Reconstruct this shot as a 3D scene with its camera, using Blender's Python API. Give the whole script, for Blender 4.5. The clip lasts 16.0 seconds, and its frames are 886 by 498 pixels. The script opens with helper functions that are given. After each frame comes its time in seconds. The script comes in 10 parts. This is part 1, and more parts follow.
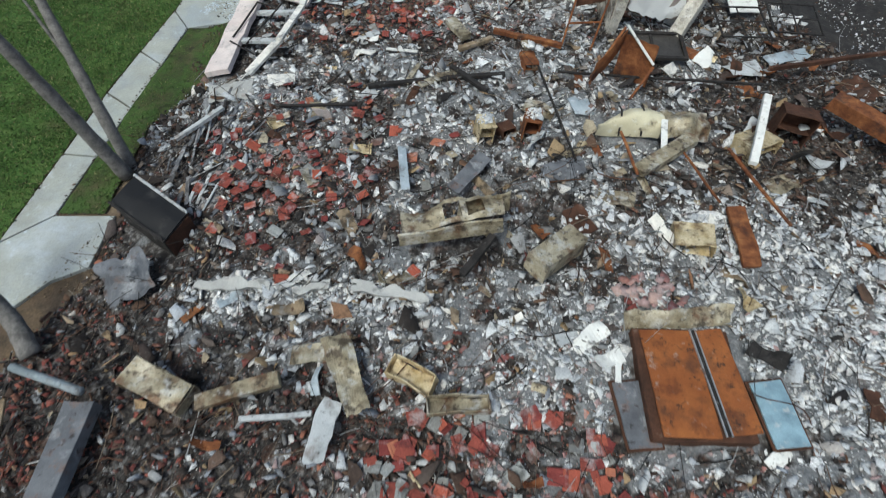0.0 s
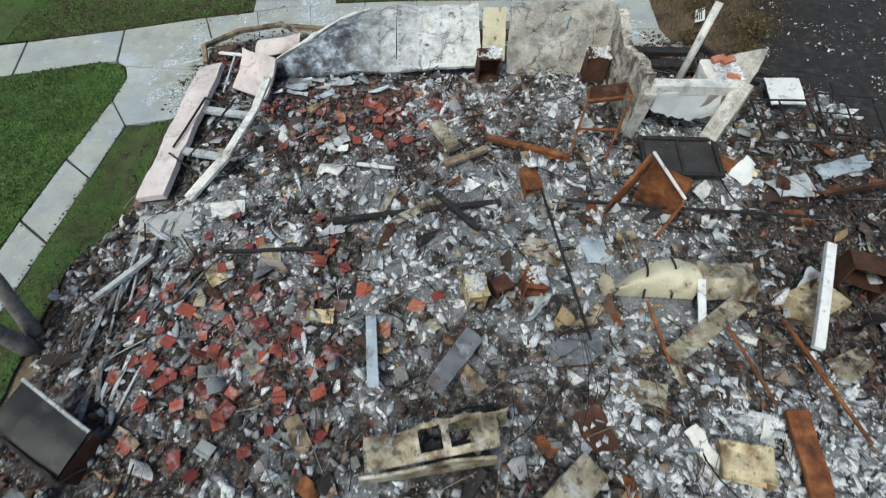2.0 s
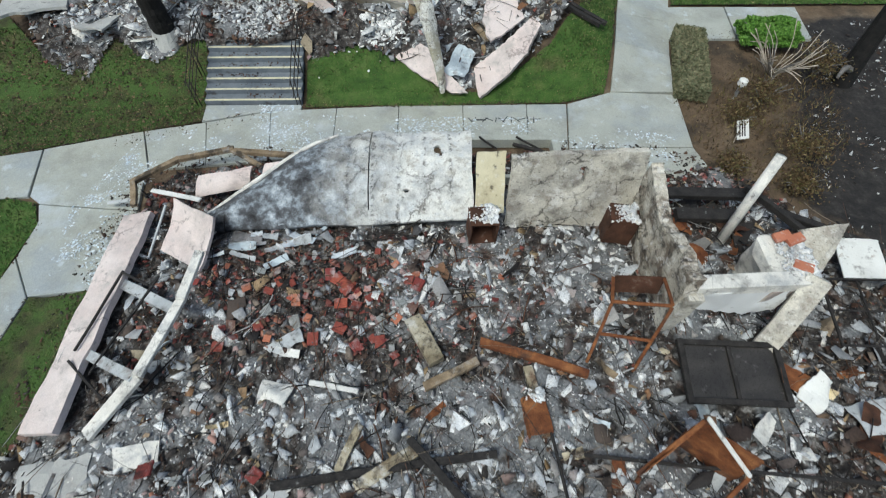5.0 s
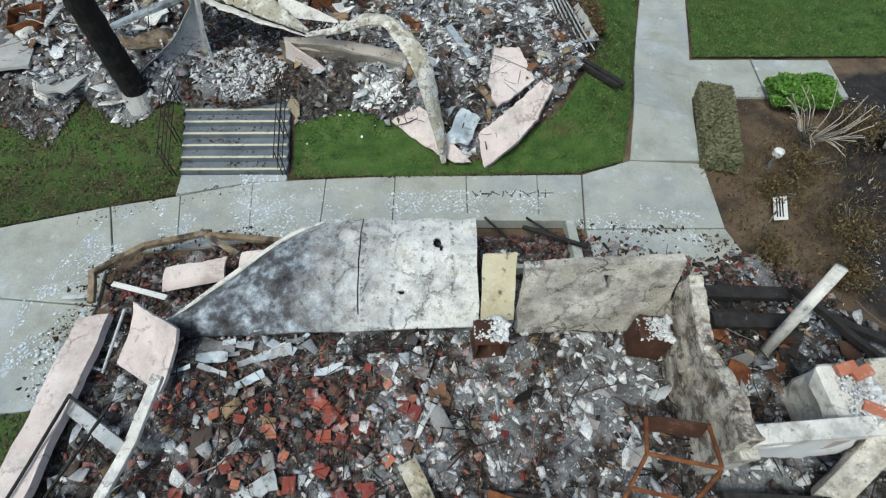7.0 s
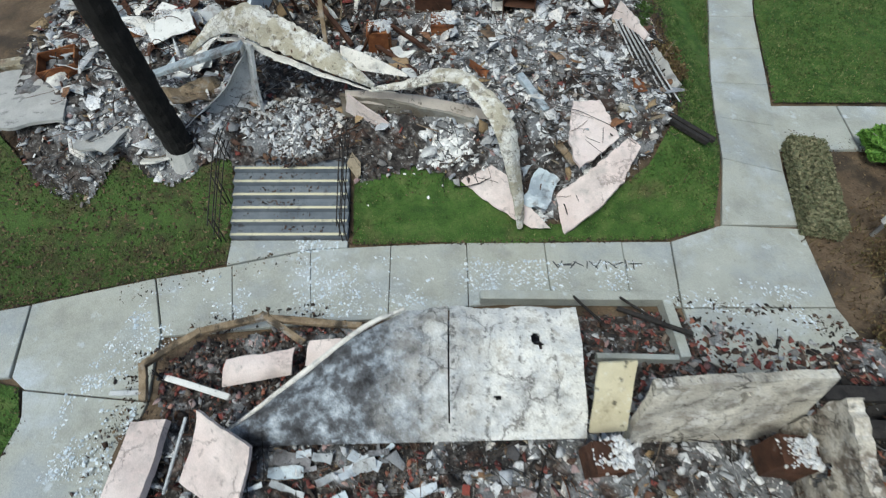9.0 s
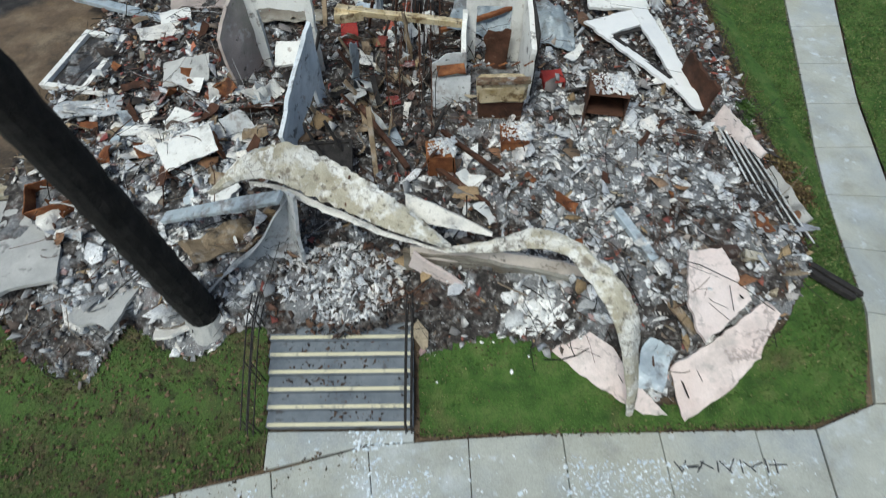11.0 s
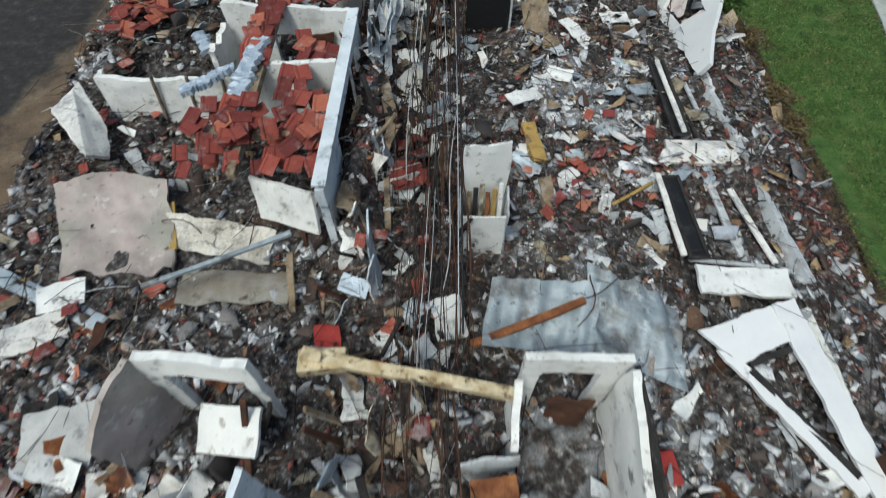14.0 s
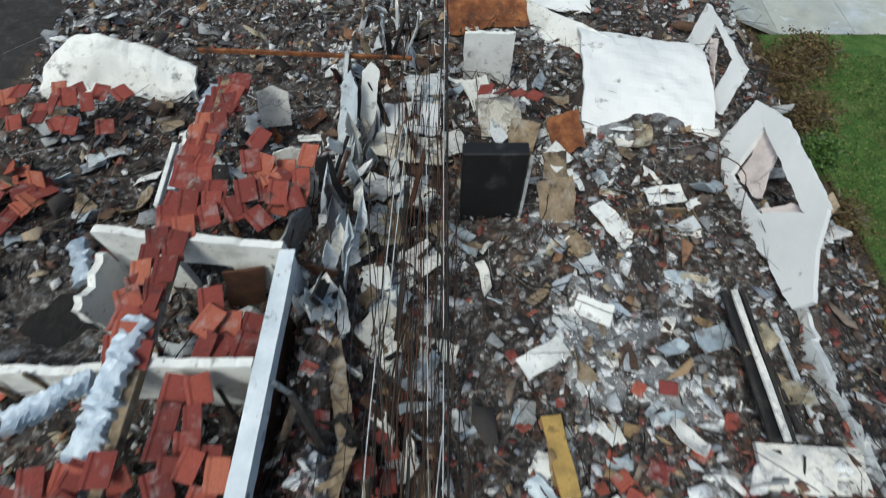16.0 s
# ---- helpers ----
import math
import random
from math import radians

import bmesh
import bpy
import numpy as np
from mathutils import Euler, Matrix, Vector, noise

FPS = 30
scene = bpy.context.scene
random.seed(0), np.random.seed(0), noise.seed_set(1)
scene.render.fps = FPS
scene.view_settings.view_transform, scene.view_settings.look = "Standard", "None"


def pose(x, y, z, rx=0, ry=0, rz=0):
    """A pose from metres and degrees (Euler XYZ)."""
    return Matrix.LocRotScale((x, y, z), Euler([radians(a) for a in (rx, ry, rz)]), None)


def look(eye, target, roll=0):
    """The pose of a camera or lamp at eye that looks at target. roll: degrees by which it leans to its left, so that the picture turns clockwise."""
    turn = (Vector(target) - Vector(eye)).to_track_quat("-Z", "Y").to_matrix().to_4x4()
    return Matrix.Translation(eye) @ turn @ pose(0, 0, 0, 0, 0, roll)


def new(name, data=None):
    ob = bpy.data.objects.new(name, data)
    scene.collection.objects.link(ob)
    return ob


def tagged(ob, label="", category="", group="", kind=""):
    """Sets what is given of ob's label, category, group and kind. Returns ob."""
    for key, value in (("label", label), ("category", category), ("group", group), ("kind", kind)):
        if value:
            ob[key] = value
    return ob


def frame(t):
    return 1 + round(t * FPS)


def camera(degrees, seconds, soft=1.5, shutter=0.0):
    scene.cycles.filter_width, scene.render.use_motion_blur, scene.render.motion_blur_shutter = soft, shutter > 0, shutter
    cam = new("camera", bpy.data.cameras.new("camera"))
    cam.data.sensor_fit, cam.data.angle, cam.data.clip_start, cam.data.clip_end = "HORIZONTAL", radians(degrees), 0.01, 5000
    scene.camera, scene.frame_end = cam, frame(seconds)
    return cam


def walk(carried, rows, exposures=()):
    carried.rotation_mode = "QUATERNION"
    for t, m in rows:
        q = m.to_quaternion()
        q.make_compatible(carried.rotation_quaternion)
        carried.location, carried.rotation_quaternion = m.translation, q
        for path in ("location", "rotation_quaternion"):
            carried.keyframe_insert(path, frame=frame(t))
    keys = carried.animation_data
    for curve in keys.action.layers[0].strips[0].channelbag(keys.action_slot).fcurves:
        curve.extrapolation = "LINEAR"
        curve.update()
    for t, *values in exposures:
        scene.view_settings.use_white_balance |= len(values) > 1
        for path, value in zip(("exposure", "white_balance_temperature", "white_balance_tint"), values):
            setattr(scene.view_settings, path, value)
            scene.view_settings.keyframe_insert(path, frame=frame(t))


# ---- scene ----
cam = camera(82.0, 16.0, 1.15, 0.43)
PATH = [
    (0, (0.001, 0.000, 10.067), (0.017, 1.145, 8.426), 0.67),
    (0.5, (0.098, 1.277, 10.126), (0.114, 2.415, 8.481), 0.50),
    (1, (0.224, 2.552, 10.176), (0.237, 3.683, 8.527), 0.31),
    (1.5, (0.360, 3.779, 10.201), (0.371, 4.903, 8.547), 0.12),
    (2, (0.483, 4.944, 10.230), (0.492, 6.062, 8.572), -0.06),
    (2.5, (0.590, 6.046, 10.262), (0.597, 7.159, 8.601), -0.19),
    (3, (0.690, 7.054, 10.282), (0.694, 8.164, 8.618), -0.31),
    (3.5, (0.802, 8.018, 10.316), (0.805, 9.124, 8.650), -0.35),
    (4, (0.895, 8.963, 10.348), (0.895, 10.065, 8.679), -0.41),
    (4.5, (0.965, 9.834, 10.401), (0.965, 10.931, 8.729), -0.45),
    (7, (0.998, 13.229, 10.228), (0.994, 14.359, 8.578), -0.45),
    (7.5, (0.725, 13.755, 10.237), (0.723, 14.883, 8.585), -0.33),
    (8, (0.285, 14.243, 10.258), (0.283, 15.368, 8.604), -0.22),
    (8.5, (-0.294, 14.755, 10.273), (-0.295, 15.879, 8.618), -0.12),
    (11, (-2.652, 19.922, 10.324), (-2.643, 21.056, 8.677), -0.18),
    (11.5, (-2.872, 21.378, 10.396), (-2.866, 22.509, 8.746), -0.15),
    (12, (-3.026, 22.897, 10.449), (-3.021, 24.024, 8.798), -0.10),
    (12.5, (-3.128, 24.506, 10.467), (-3.124, 25.631, 8.813), -0.05),
    (13, (-3.175, 26.175, 10.484), (-3.175, 27.294, 8.827), 0.00),
    (13.5, (-3.152, 27.871, 10.480), (-3.155, 28.986, 8.819), 0.07),
    (14, (-3.094, 29.567, 10.452), (-3.098, 30.679, 8.789), 0.12),
    (14.5, (-2.966, 31.329, 10.379), (-2.970, 32.437, 8.713), 0.16),
    (15, (-2.844, 33.132, 10.357), (-2.846, 34.234, 8.688), 0.19),
    (15.5, (-2.843, 34.917, 10.325), (-2.846, 36.007, 8.648), 0.21),
    (16, (-2.832, 36.742, 10.314), (-2.834, 37.817, 8.628), 0.24),
]
walk(cam, [(t, look(eye, target, roll)) for t, eye, target, roll in PATH],
     [(0, -0.05, 6220, 0), (16, -0.05, 6220, 0)])

# ====== the place ======
# ---------------------------------------------------------------- light: an overcast day, the sun behind thin cloud
world = bpy.data.worlds.new("world")
scene.world = world
world.use_nodes = True
wn = world.node_tree.nodes
sky = wn.new("ShaderNodeTexSky")
sky.sky_type, sky.sun_disc = "NISHITA", False
sky.sun_elevation, sky.sun_rotation = radians(60), radians(216)
sky.air_density, sky.dust_density, sky.ozone_density = 1.0, 4.0, 1.0
wn["Background"].inputs["Strength"].default_value = 0.13
world.node_tree.links.new(sky.outputs["Color"], wn["Background"].inputs["Color"])
sun_data = bpy.data.lights.new("sun", "SUN")
sun_data.energy, sun_data.angle, sun_data.color = 1.95, radians(18), (1.0, 0.985, 0.95)
sun = new("sun", sun_data)
sun.matrix_world = look((0, 0, 40), (13, 18, 0))


# ---------------------------------------------------------------- materials
def ramp_node(nt, stops, interp="LINEAR"):
    r = nt.nodes.new("ShaderNodeValToRGB")
    r.color_ramp.interpolation = interp
    e = r.color_ramp.elements
    e[0].position, e[0].color = stops[0][0], (*stops[0][1], 1)
    e[1].position, e[1].color = stops[-1][0], (*stops[-1][1], 1)
    for p, c in stops[1:-1]:
        e.new(p).color = (*c, 1)
    return r


def noise_node(nt, scale, detail=4, rough=0.6, co=None):
    n = nt.nodes.new("ShaderNodeTexNoise")
    n.inputs["Scale"].default_value, n.inputs["Detail"].default_value, n.inputs["Roughness"].default_value = scale, detail, rough
    if co is not None:
        nt.links.new(co, n.inputs["Vector"])
    return n


def mix_node(nt, mode, fac, a, b):
    m = nt.nodes.new("ShaderNodeMix")
    m.data_type, m.blend_type = "RGBA", mode
    for sock, v in ((m.inputs[0], fac), (m.inputs[6], a), (m.inputs[7], b)):
        if hasattr(v, "is_output"):
            nt.links.new(v, sock)
        elif isinstance(v, tuple):
            sock.default_value = (*v, 1)
        else:
            sock.default_value = v
    return m.outputs[2]


def surface(name, base, stains=(), rough=0.85, metal=0.0, grain=0.25, grain_scale=60, bump=0.3, bump_scale=40, vary=None, spec=0.3, dust=None, soot_shade=None, burn=None, cracks=None, studs=None):
    """base: colour or ramp stops by noise; stains: rows of (colour, noise scale, low, high, strength); vary: 'island' or 'object' stops."""
    m = bpy.data.materials.new(name)
    m.use_nodes = True
    nt = m.node_tree
    bsdf = nt.nodes["Principled BSDF"]
    geo = nt.nodes.new("ShaderNodeNewGeometry")
    co = geo.outputs["Position"]
    if vary:
        kind, stops, interp = vary
        r = ramp_node(nt, stops, interp)
        if kind == "island":
            nt.links.new(geo.outputs["Random Per Island"], r.inputs[0])
        else:
            info = nt.nodes.new("ShaderNodeObjectInfo")
            nt.links.new(info.outputs["Random"], r.inputs[0])
        col = r.outputs[0]
    elif isinstance(base[0], tuple):
        n = noise_node(nt, base[0][2] if len(base[0]) > 2 else 1.5, 5, 0.6, co)
        r = ramp_node(nt, [(p[0], p[1]) for p in base])
        nt.links.new(n.outputs[0], r.inputs[0])
        col = r.outputs[0]
    else:
        rgb = nt.nodes.new("ShaderNodeRGB")
        rgb.outputs[0].default_value = (*base, 1)
        col = rgb.outputs[0]
    for c, sc, lo, hi, k in stains:
        n = noise_node(nt, sc, 6, 0.65, co)
        mr = nt.nodes.new("ShaderNodeMapRange")
        mr.inputs["From Min"].default_value, mr.inputs["From Max"].default_value, mr.inputs["To Max"].default_value = lo, hi, k
        nt.links.new(n.outputs[0], mr.inputs["Value"])
        col = mix_node(nt, "MIX", mr.outputs[0], col, c)
    if dust:
        # dust: (dark colour, how much, pale colour, how much), laid by the share of ash at the spot
        at = nt.nodes.new("ShaderNodeAttribute")
        at.attribute_name = "ash"
        for c, k, lo, hi in ((dust[0], dust[1], 0.45, 0.1), (dust[2], dust[3], 0.4, 0.9)):
            mr = nt.nodes.new("ShaderNodeMapRange")
            mr.inputs["From Min"].default_value, mr.inputs["From Max"].default_value, mr.inputs["To Max"].default_value = lo, hi, k
            nt.links.new(at.outputs["Fac"], mr.inputs["Value"])
            col = mix_node(nt, "MIX", mr.outputs[0], col, c)
    if cracks:
        # cracks: (size in 1/m, width, colour, strength), thin wandering lines
        wob = noise_node(nt, 3.0, 5, 0.7, co)
        far = nt.nodes.new("ShaderNodeVectorMath")
        far.operation = "MULTIPLY_ADD"
        nt.links.new(wob.outputs["Color"], far.inputs[0])
        far.inputs[1].default_value = (0.5, 0.5, 0.5)
        nt.links.new(co, far.inputs[2])
        vor = nt.nodes.new("ShaderNodeTexVoronoi")
        vor.feature = "DISTANCE_TO_EDGE"
        vor.inputs["Scale"].default_value = cracks[0]
        nt.links.new(far.outputs[0], vor.inputs["Vector"])
        mr = nt.nodes.new("ShaderNodeMapRange")
        mr.inputs["From Min"].default_value, mr.inputs["From Max"].default_value, mr.inputs["To Min"].default_value, mr.inputs["To Max"].default_value = 0.0, cracks[1], cracks[3], 0.0
        nt.links.new(vor.outputs["Distance"], mr.inputs["Value"])
        hide = noise_node(nt, 1.1, 3, 0.6, co)
        hm = nt.nodes.new("ShaderNodeMapRange")
        hm.inputs["From Min"].default_value, hm.inputs["From Max"].default_value = 0.45, 0.6
        nt.links.new(hide.outputs[0], hm.inputs["Value"])
        both = nt.nodes.new("ShaderNodeMath")
        both.operation = "MULTIPLY"
        nt.links.new(mr.outputs[0], both.inputs[0])
        nt.links.new(hm.outputs[0], both.inputs[1])
        col = mix_node(nt, "MIX", both.outputs[0], col, cracks[2])
    if studs:
        # studs: (spacing, shift), rows of dark nail scars in upright lines
        xyz = nt.nodes.new("ShaderNodeSeparateXYZ")
        nt.links.new(co, xyz.inputs[0])
        wob = noise_node(nt, 2.5, 4, 0.6, co)
        add = nt.nodes.new("ShaderNodeMath")
        add.operation = "MULTIPLY_ADD"
        nt.links.new(wob.outputs[0], add.inputs[0])
        add.inputs[1].default_value = 0.14
        nt.links.new(xyz.outputs[0], add.inputs[2])
        pp = nt.nodes.new("ShaderNodeMath")
        pp.operation = "PINGPONG"
        nt.links.new(add.outputs[0], pp.inputs[0])
        pp.inputs[1].default_value = studs[0]
        mr = nt.nodes.new("ShaderNodeMapRange")
        mr.inputs["From Min"].default_value, mr.inputs["From Max"].default_value, mr.inputs["To Min"].default_value, mr.inputs["To Max"].default_value = 0.0, 0.07, 1.0, 0.0
        nt.links.new(pp.outputs[0], mr.inputs["Value"])
        n = noise_node(nt, 6.0, 5, 0.7, co)
        nm = nt.nodes.new("ShaderNodeMapRange")
        nm.inputs["From Min"].default_value, nm.inputs["From Max"].default_value, nm.inputs["To Max"].default_value = 0.5, 0.56, 0.85
        nt.links.new(n.outputs[0], nm.inputs["Value"])
        both = nt.nodes.new("ShaderNodeMath")
        both.operation = "MULTIPLY"
        nt.links.new(mr.outputs[0], both.inputs[0])
        nt.links.new(nm.outputs[0], both.inputs[1])
        col = mix_node(nt, "MIX", both.outputs[0], col, (0.09, 0.085, 0.08))
    if soot_shade:
        # sooty end that also paints shade: (x where the wall is clean, x where it is black, colour stops)
        xyz = nt.nodes.new("ShaderNodeSeparateXYZ")
        nt.links.new(co, xyz.inputs[0])
        streak = noise_node(nt, 1.6, 6, 0.65, co)
        add = nt.nodes.new("ShaderNodeMath")
        add.operation = "MULTIPLY_ADD"
        nt.links.new(streak.outputs[0], add.inputs[0])
        add.inputs[1].default_value = 3.4
        nt.links.new(xyz.outputs[0], add.inputs[2])
        mr = nt.nodes.new("ShaderNodeMapRange")
        mr.inputs["From Min"].default_value, mr.inputs["From Max"].default_value = soot_shade[0] + 1.7, soot_shade[1] + 1.7
        nt.links.new(add.outputs[0], mr.inputs["Value"])
        n = noise_node(nt, 2.4, 6, 0.7, co)
        r = ramp_node(nt, soot_shade[2])
        nt.links.new(n.outputs[0], r.inputs[0])
        col = mix_node(nt, "MIX", mr.outputs[0], col, r.outputs[0])
    if burn:
        # burn: colour stops of the burnt state, laid by the share of burning at the spot
        at = nt.nodes.new("ShaderNodeAttribute")
        at.attribute_name = "burn"
        n = noise_node(nt, 0.9, 6, 0.7, co)
        add = nt.nodes.new("ShaderNodeMath")
        add.operation = "ADD"
        nt.links.new(at.outputs["Fac"], add.inputs[0])
        nt.links.new(n.outputs[0], add.inputs[1])
        mr = nt.nodes.new("ShaderNodeMapRange")
        mr.inputs["From Min"].default_value, mr.inputs["From Max"].default_value = 0.85, 1.15
        nt.links.new(add.outputs[0], mr.inputs["Value"])
        n = noise_node(nt, 3.2, 6, 0.75, co)
        r = ramp_node(nt, burn)
        nt.links.new(n.outputs[0], r.inputs[0])
        col = mix_node(nt, "MIX", mr.outputs[0], col, r.outputs[0])
    g = noise_node(nt, grain_scale, 3, 0.7, co)
    gr = ramp_node(nt, [(0.25, (1 - grain,) * 3), (0.75, (1 + grain,) * 3)])
    nt.links.new(g.outputs[0], gr.inputs[0])
    col = mix_node(nt, "MULTIPLY", 1.0, col, gr.outputs[0])
    nt.links.new(col, bsdf.inputs["Base Color"])
    rr = nt.nodes.new("ShaderNodeMapRange")
    rr.inputs["To Min"].default_value, rr.inputs["To Max"].default_value = max(0.05, rough - 0.12), min(1, rough + 0.12)
    nt.links.new(g.outputs[0], rr.inputs["Value"])
    nt.links.new(rr.outputs[0], bsdf.inputs["Roughness"])
    bsdf.inputs["Metallic"].default_value = metal
    bsdf.inputs["Specular IOR Level"].default_value = spec
    if bump:
        bn = noise_node(nt, bump_scale, 5, 0.65, co)
        b = nt.nodes.new("ShaderNodeBump")
        b.inputs["Strength"].default_value, b.inputs["Distance"].default_value = bump, 0.03
        nt.links.new(bn.outputs[0], b.inputs["Height"])
        nt.links.new(b.outputs[0], bsdf.inputs["Normal"])
    return m


SOOT = (0.02, 0.018, 0.016)
M = {}
M["soil"] = surface("soil", [(0.3, (0.06, 0.045, 0.03), 0.8), (0.5, (0.12, 0.085, 0.055)), (0.7, (0.2, 0.155, 0.105))],
                    [((0.03, 0.025, 0.02), 0.5, 0.52, 0.62, 0.7), ((0.16, 0.11, 0.06), 2.2, 0.56, 0.66, 0.5)], grain=0.4, grain_scale=25, bump=0.6, bump_scale=14,
                    burn=[(0.34, (0.014, 0.013, 0.013)), (0.54, (0.031, 0.028, 0.026)), (0.66, (0.06, 0.054, 0.05)), (0.76, (0.18, 0.17, 0.165))])
M["charred_ground"] = surface("charred_ground", [(0.35, (0.018, 0.02, 0.024), 3.0), (0.6, (0.05, 0.05, 0.056)), (0.75, (0.12, 0.12, 0.125))],
                              [((0.22, 0.22, 0.23), 9, 0.62, 0.7, 0.8)], grain=0.6, grain_scale=18, bump=0.8, bump_scale=10)
M["turf"] = surface("turf", [(0.3, (0.026, 0.062, 0.012), 2.5), (0.5, (0.052, 0.108, 0.02)), (0.7, (0.095, 0.14, 0.04))],
                    [((0.12, 0.095, 0.05), 0.6, 0.58, 0.72, 0.6)], grain=0.5, grain_scale=30, bump=0.7, bump_scale=25)
M["patchy_turf"] = surface("patchy_turf", [(0.3, (0.03, 0.03, 0.016), 2.2), (0.5, (0.055, 0.065, 0.022)), (0.7, (0.1, 0.085, 0.045))],
                           [((0.05, 0.1, 0.02), 1.4, 0.4, 0.56, 0.85), ((0.02, 0.015, 0.01), 3.5, 0.57, 0.64, 0.7)], grain=0.5, grain_scale=28, bump=0.8, bump_scale=20)
M["grass"] = surface("grass", (0, 0, 0), [((0.15, 0.125, 0.06), 0.55, 0.54, 0.7, 0.6), ((0.13, 0.12, 0.05), 2.6, 0.54, 0.66, 0.5), ((0.03, 0.05, 0.012), 1.6, 0.5, 0.64, 0.6), ((0.025, 0.035, 0.012), 7.0, 0.58, 0.66, 0.5)], rough=0.7, grain=0.25, grain_scale=2, bump=0,
                     vary=("island", [(0, (0.034, 0.072, 0.016)), (0.5, (0.074, 0.135, 0.032)), (0.86, (0.125, 0.185, 0.055)), (0.96, (0.3, 0.27, 0.14))], "LINEAR"))
M["dry_grass"] = surface("dry_grass", (0, 0, 0), rough=0.8, grain=0.3, grain_scale=3, bump=0,
                         vary=("island", [(0, (0.06, 0.038, 0.02)), (0.5, (0.13, 0.085, 0.04)), (0.8, (0.1, 0.095, 0.035)), (1, (0.24, 0.18, 0.09))], "LINEAR"))
M["concrete"] = surface("concrete", [(0.3, (0.3, 0.31, 0.28), 1.2), (0.55, (0.38, 0.395, 0.36)), (0.75, (0.43, 0.445, 0.405))],
                        [((0.3, 0.34, 0.38), 0.5, 0.48, 0.66, 0.6), ((0.62, 0.7, 0.78), 2.6, 0.6, 0.68, 0.45), ((0.55, 0.62, 0.7), 0.45, 0.54, 0.7, 0.5), ((0.4, 0.4, 0.33), 0.35, 0.5, 0.66, 0.5), ((0.22, 0.23, 0.22), 1.7, 0.58, 0.7, 0.3), ((0.16, 0.17, 0.17), 0.7, 0.58, 0.72, 0.4), ((0.14, 0.13, 0.12), 11, 0.66, 0.72, 0.6)],
                        grain=0.22, grain_scale=40, bump=0.15, bump_scale=60)
M["pale_concrete"] = surface("pale_concrete", [(0.3, (0.33, 0.33, 0.32), 1.6), (0.7, (0.5, 0.5, 0.48))],
                             [((0.1, 0.1, 0.1), 2.5, 0.58, 0.66, 0.6)], grain=0.2, grain_scale=50)
# Dark base and thin dust also paint the shade in gaps between pieces.
M["ash_bed"] = surface("ash_bed", [(0.38, (0.02, 0.018, 0.018), 7.0), (0.52, (0.075, 0.067, 0.062)), (0.68, (0.3, 0.295, 0.29))],
                       [((0.11, 0.055, 0.035), 1.7, 0.54, 0.64, 0.6), ((0.02, 0.019, 0.018), 4.0, 0.52, 0.6, 0.6)], grain=0.6, grain_scale=22, bump=1.0, bump_scale=14,
                       dust=((0.03, 0.025, 0.022), 0.2, (0.27, 0.285, 0.3), 0.5))
M["stucco"] = surface("stucco", [(0.3, (0.62, 0.6, 0.55), 1.3), (0.7, (0.8, 0.78, 0.73))],
                      [((0.34, 0.35, 0.36), 2.2, 0.5, 0.64, 0.65), ((0.14, 0.13, 0.12), 1.2, 0.58, 0.72, 0.7), ((0.12, 0.1, 0.09), 9, 0.6, 0.67, 0.6)], grain=0.16, grain_scale=40, bump=0.45, cracks=(1.8, 0.03, (0.1, 0.09, 0.08), 0.8))
M["scorched_stucco"] = surface("scorched_stucco", [(0.3, (0.42, 0.39, 0.33), 1.0), (0.7, (0.66, 0.63, 0.55))],
                               [((0.3, 0.29, 0.28), 1.3, 0.48, 0.62, 0.6), ((0.25, 0.2, 0.14), 2.6, 0.52, 0.66, 0.5), ((0.1, 0.09, 0.08), 1.5, 0.54, 0.7, 0.75), ((0.74, 0.73, 0.7), 3.2, 0.55, 0.66, 0.6), ((0.06, 0.05, 0.045), 14.0, 0.58, 0.66, 0.6)], grain=0.25, grain_scale=30, bump=0.6, bump_scale=12, cracks=(1.6, 0.05, (0.03, 0.027, 0.025), 0.95))
M["charred_stucco"] = surface("charred_stucco", [(0.3, (0.34, 0.3, 0.24), 1.0), (0.7, (0.6, 0.56, 0.48))],
                              [((0.1, 0.07, 0.05), 1.9, 0.48, 0.6, 0.8), ((0.03, 0.026, 0.023), 4.5, 0.52, 0.62, 0.7), ((0.68, 0.66, 0.62), 6.0, 0.55, 0.64, 0.6)], grain=0.3, grain_scale=25, bump=0.8, bump_scale=10, cracks=(2.2, 0.06, (0.03, 0.026, 0.022), 0.9))
M["dull_stucco"] = surface("dull_stucco", [(0.3, (0.25, 0.21, 0.19), 0.9), (0.7, (0.5, 0.43, 0.4))], [((0.27, 0.28, 0.23), 0.8, 0.46, 0.62, 0.75), ((0.7, 0.68, 0.67), 2.4, 0.6, 0.68, 0.45), (SOOT, 5, 0.61, 0.68, 0.7)], grain=0.15, bump=0.35)
M["sooty_stucco"] = surface("sooty_stucco", [(0.3, (0.07, 0.066, 0.066), 1.1), (0.52, (0.2, 0.195, 0.2)), (0.72, (0.5, 0.52, 0.55))],
                            [((0.03, 0.027, 0.025), 1.5, 0.5, 0.6, 0.8), ((0.5, 0.52, 0.56), 3.0, 0.58, 0.66, 0.7)], grain=0.25, grain_scale=30, bump=0.4)
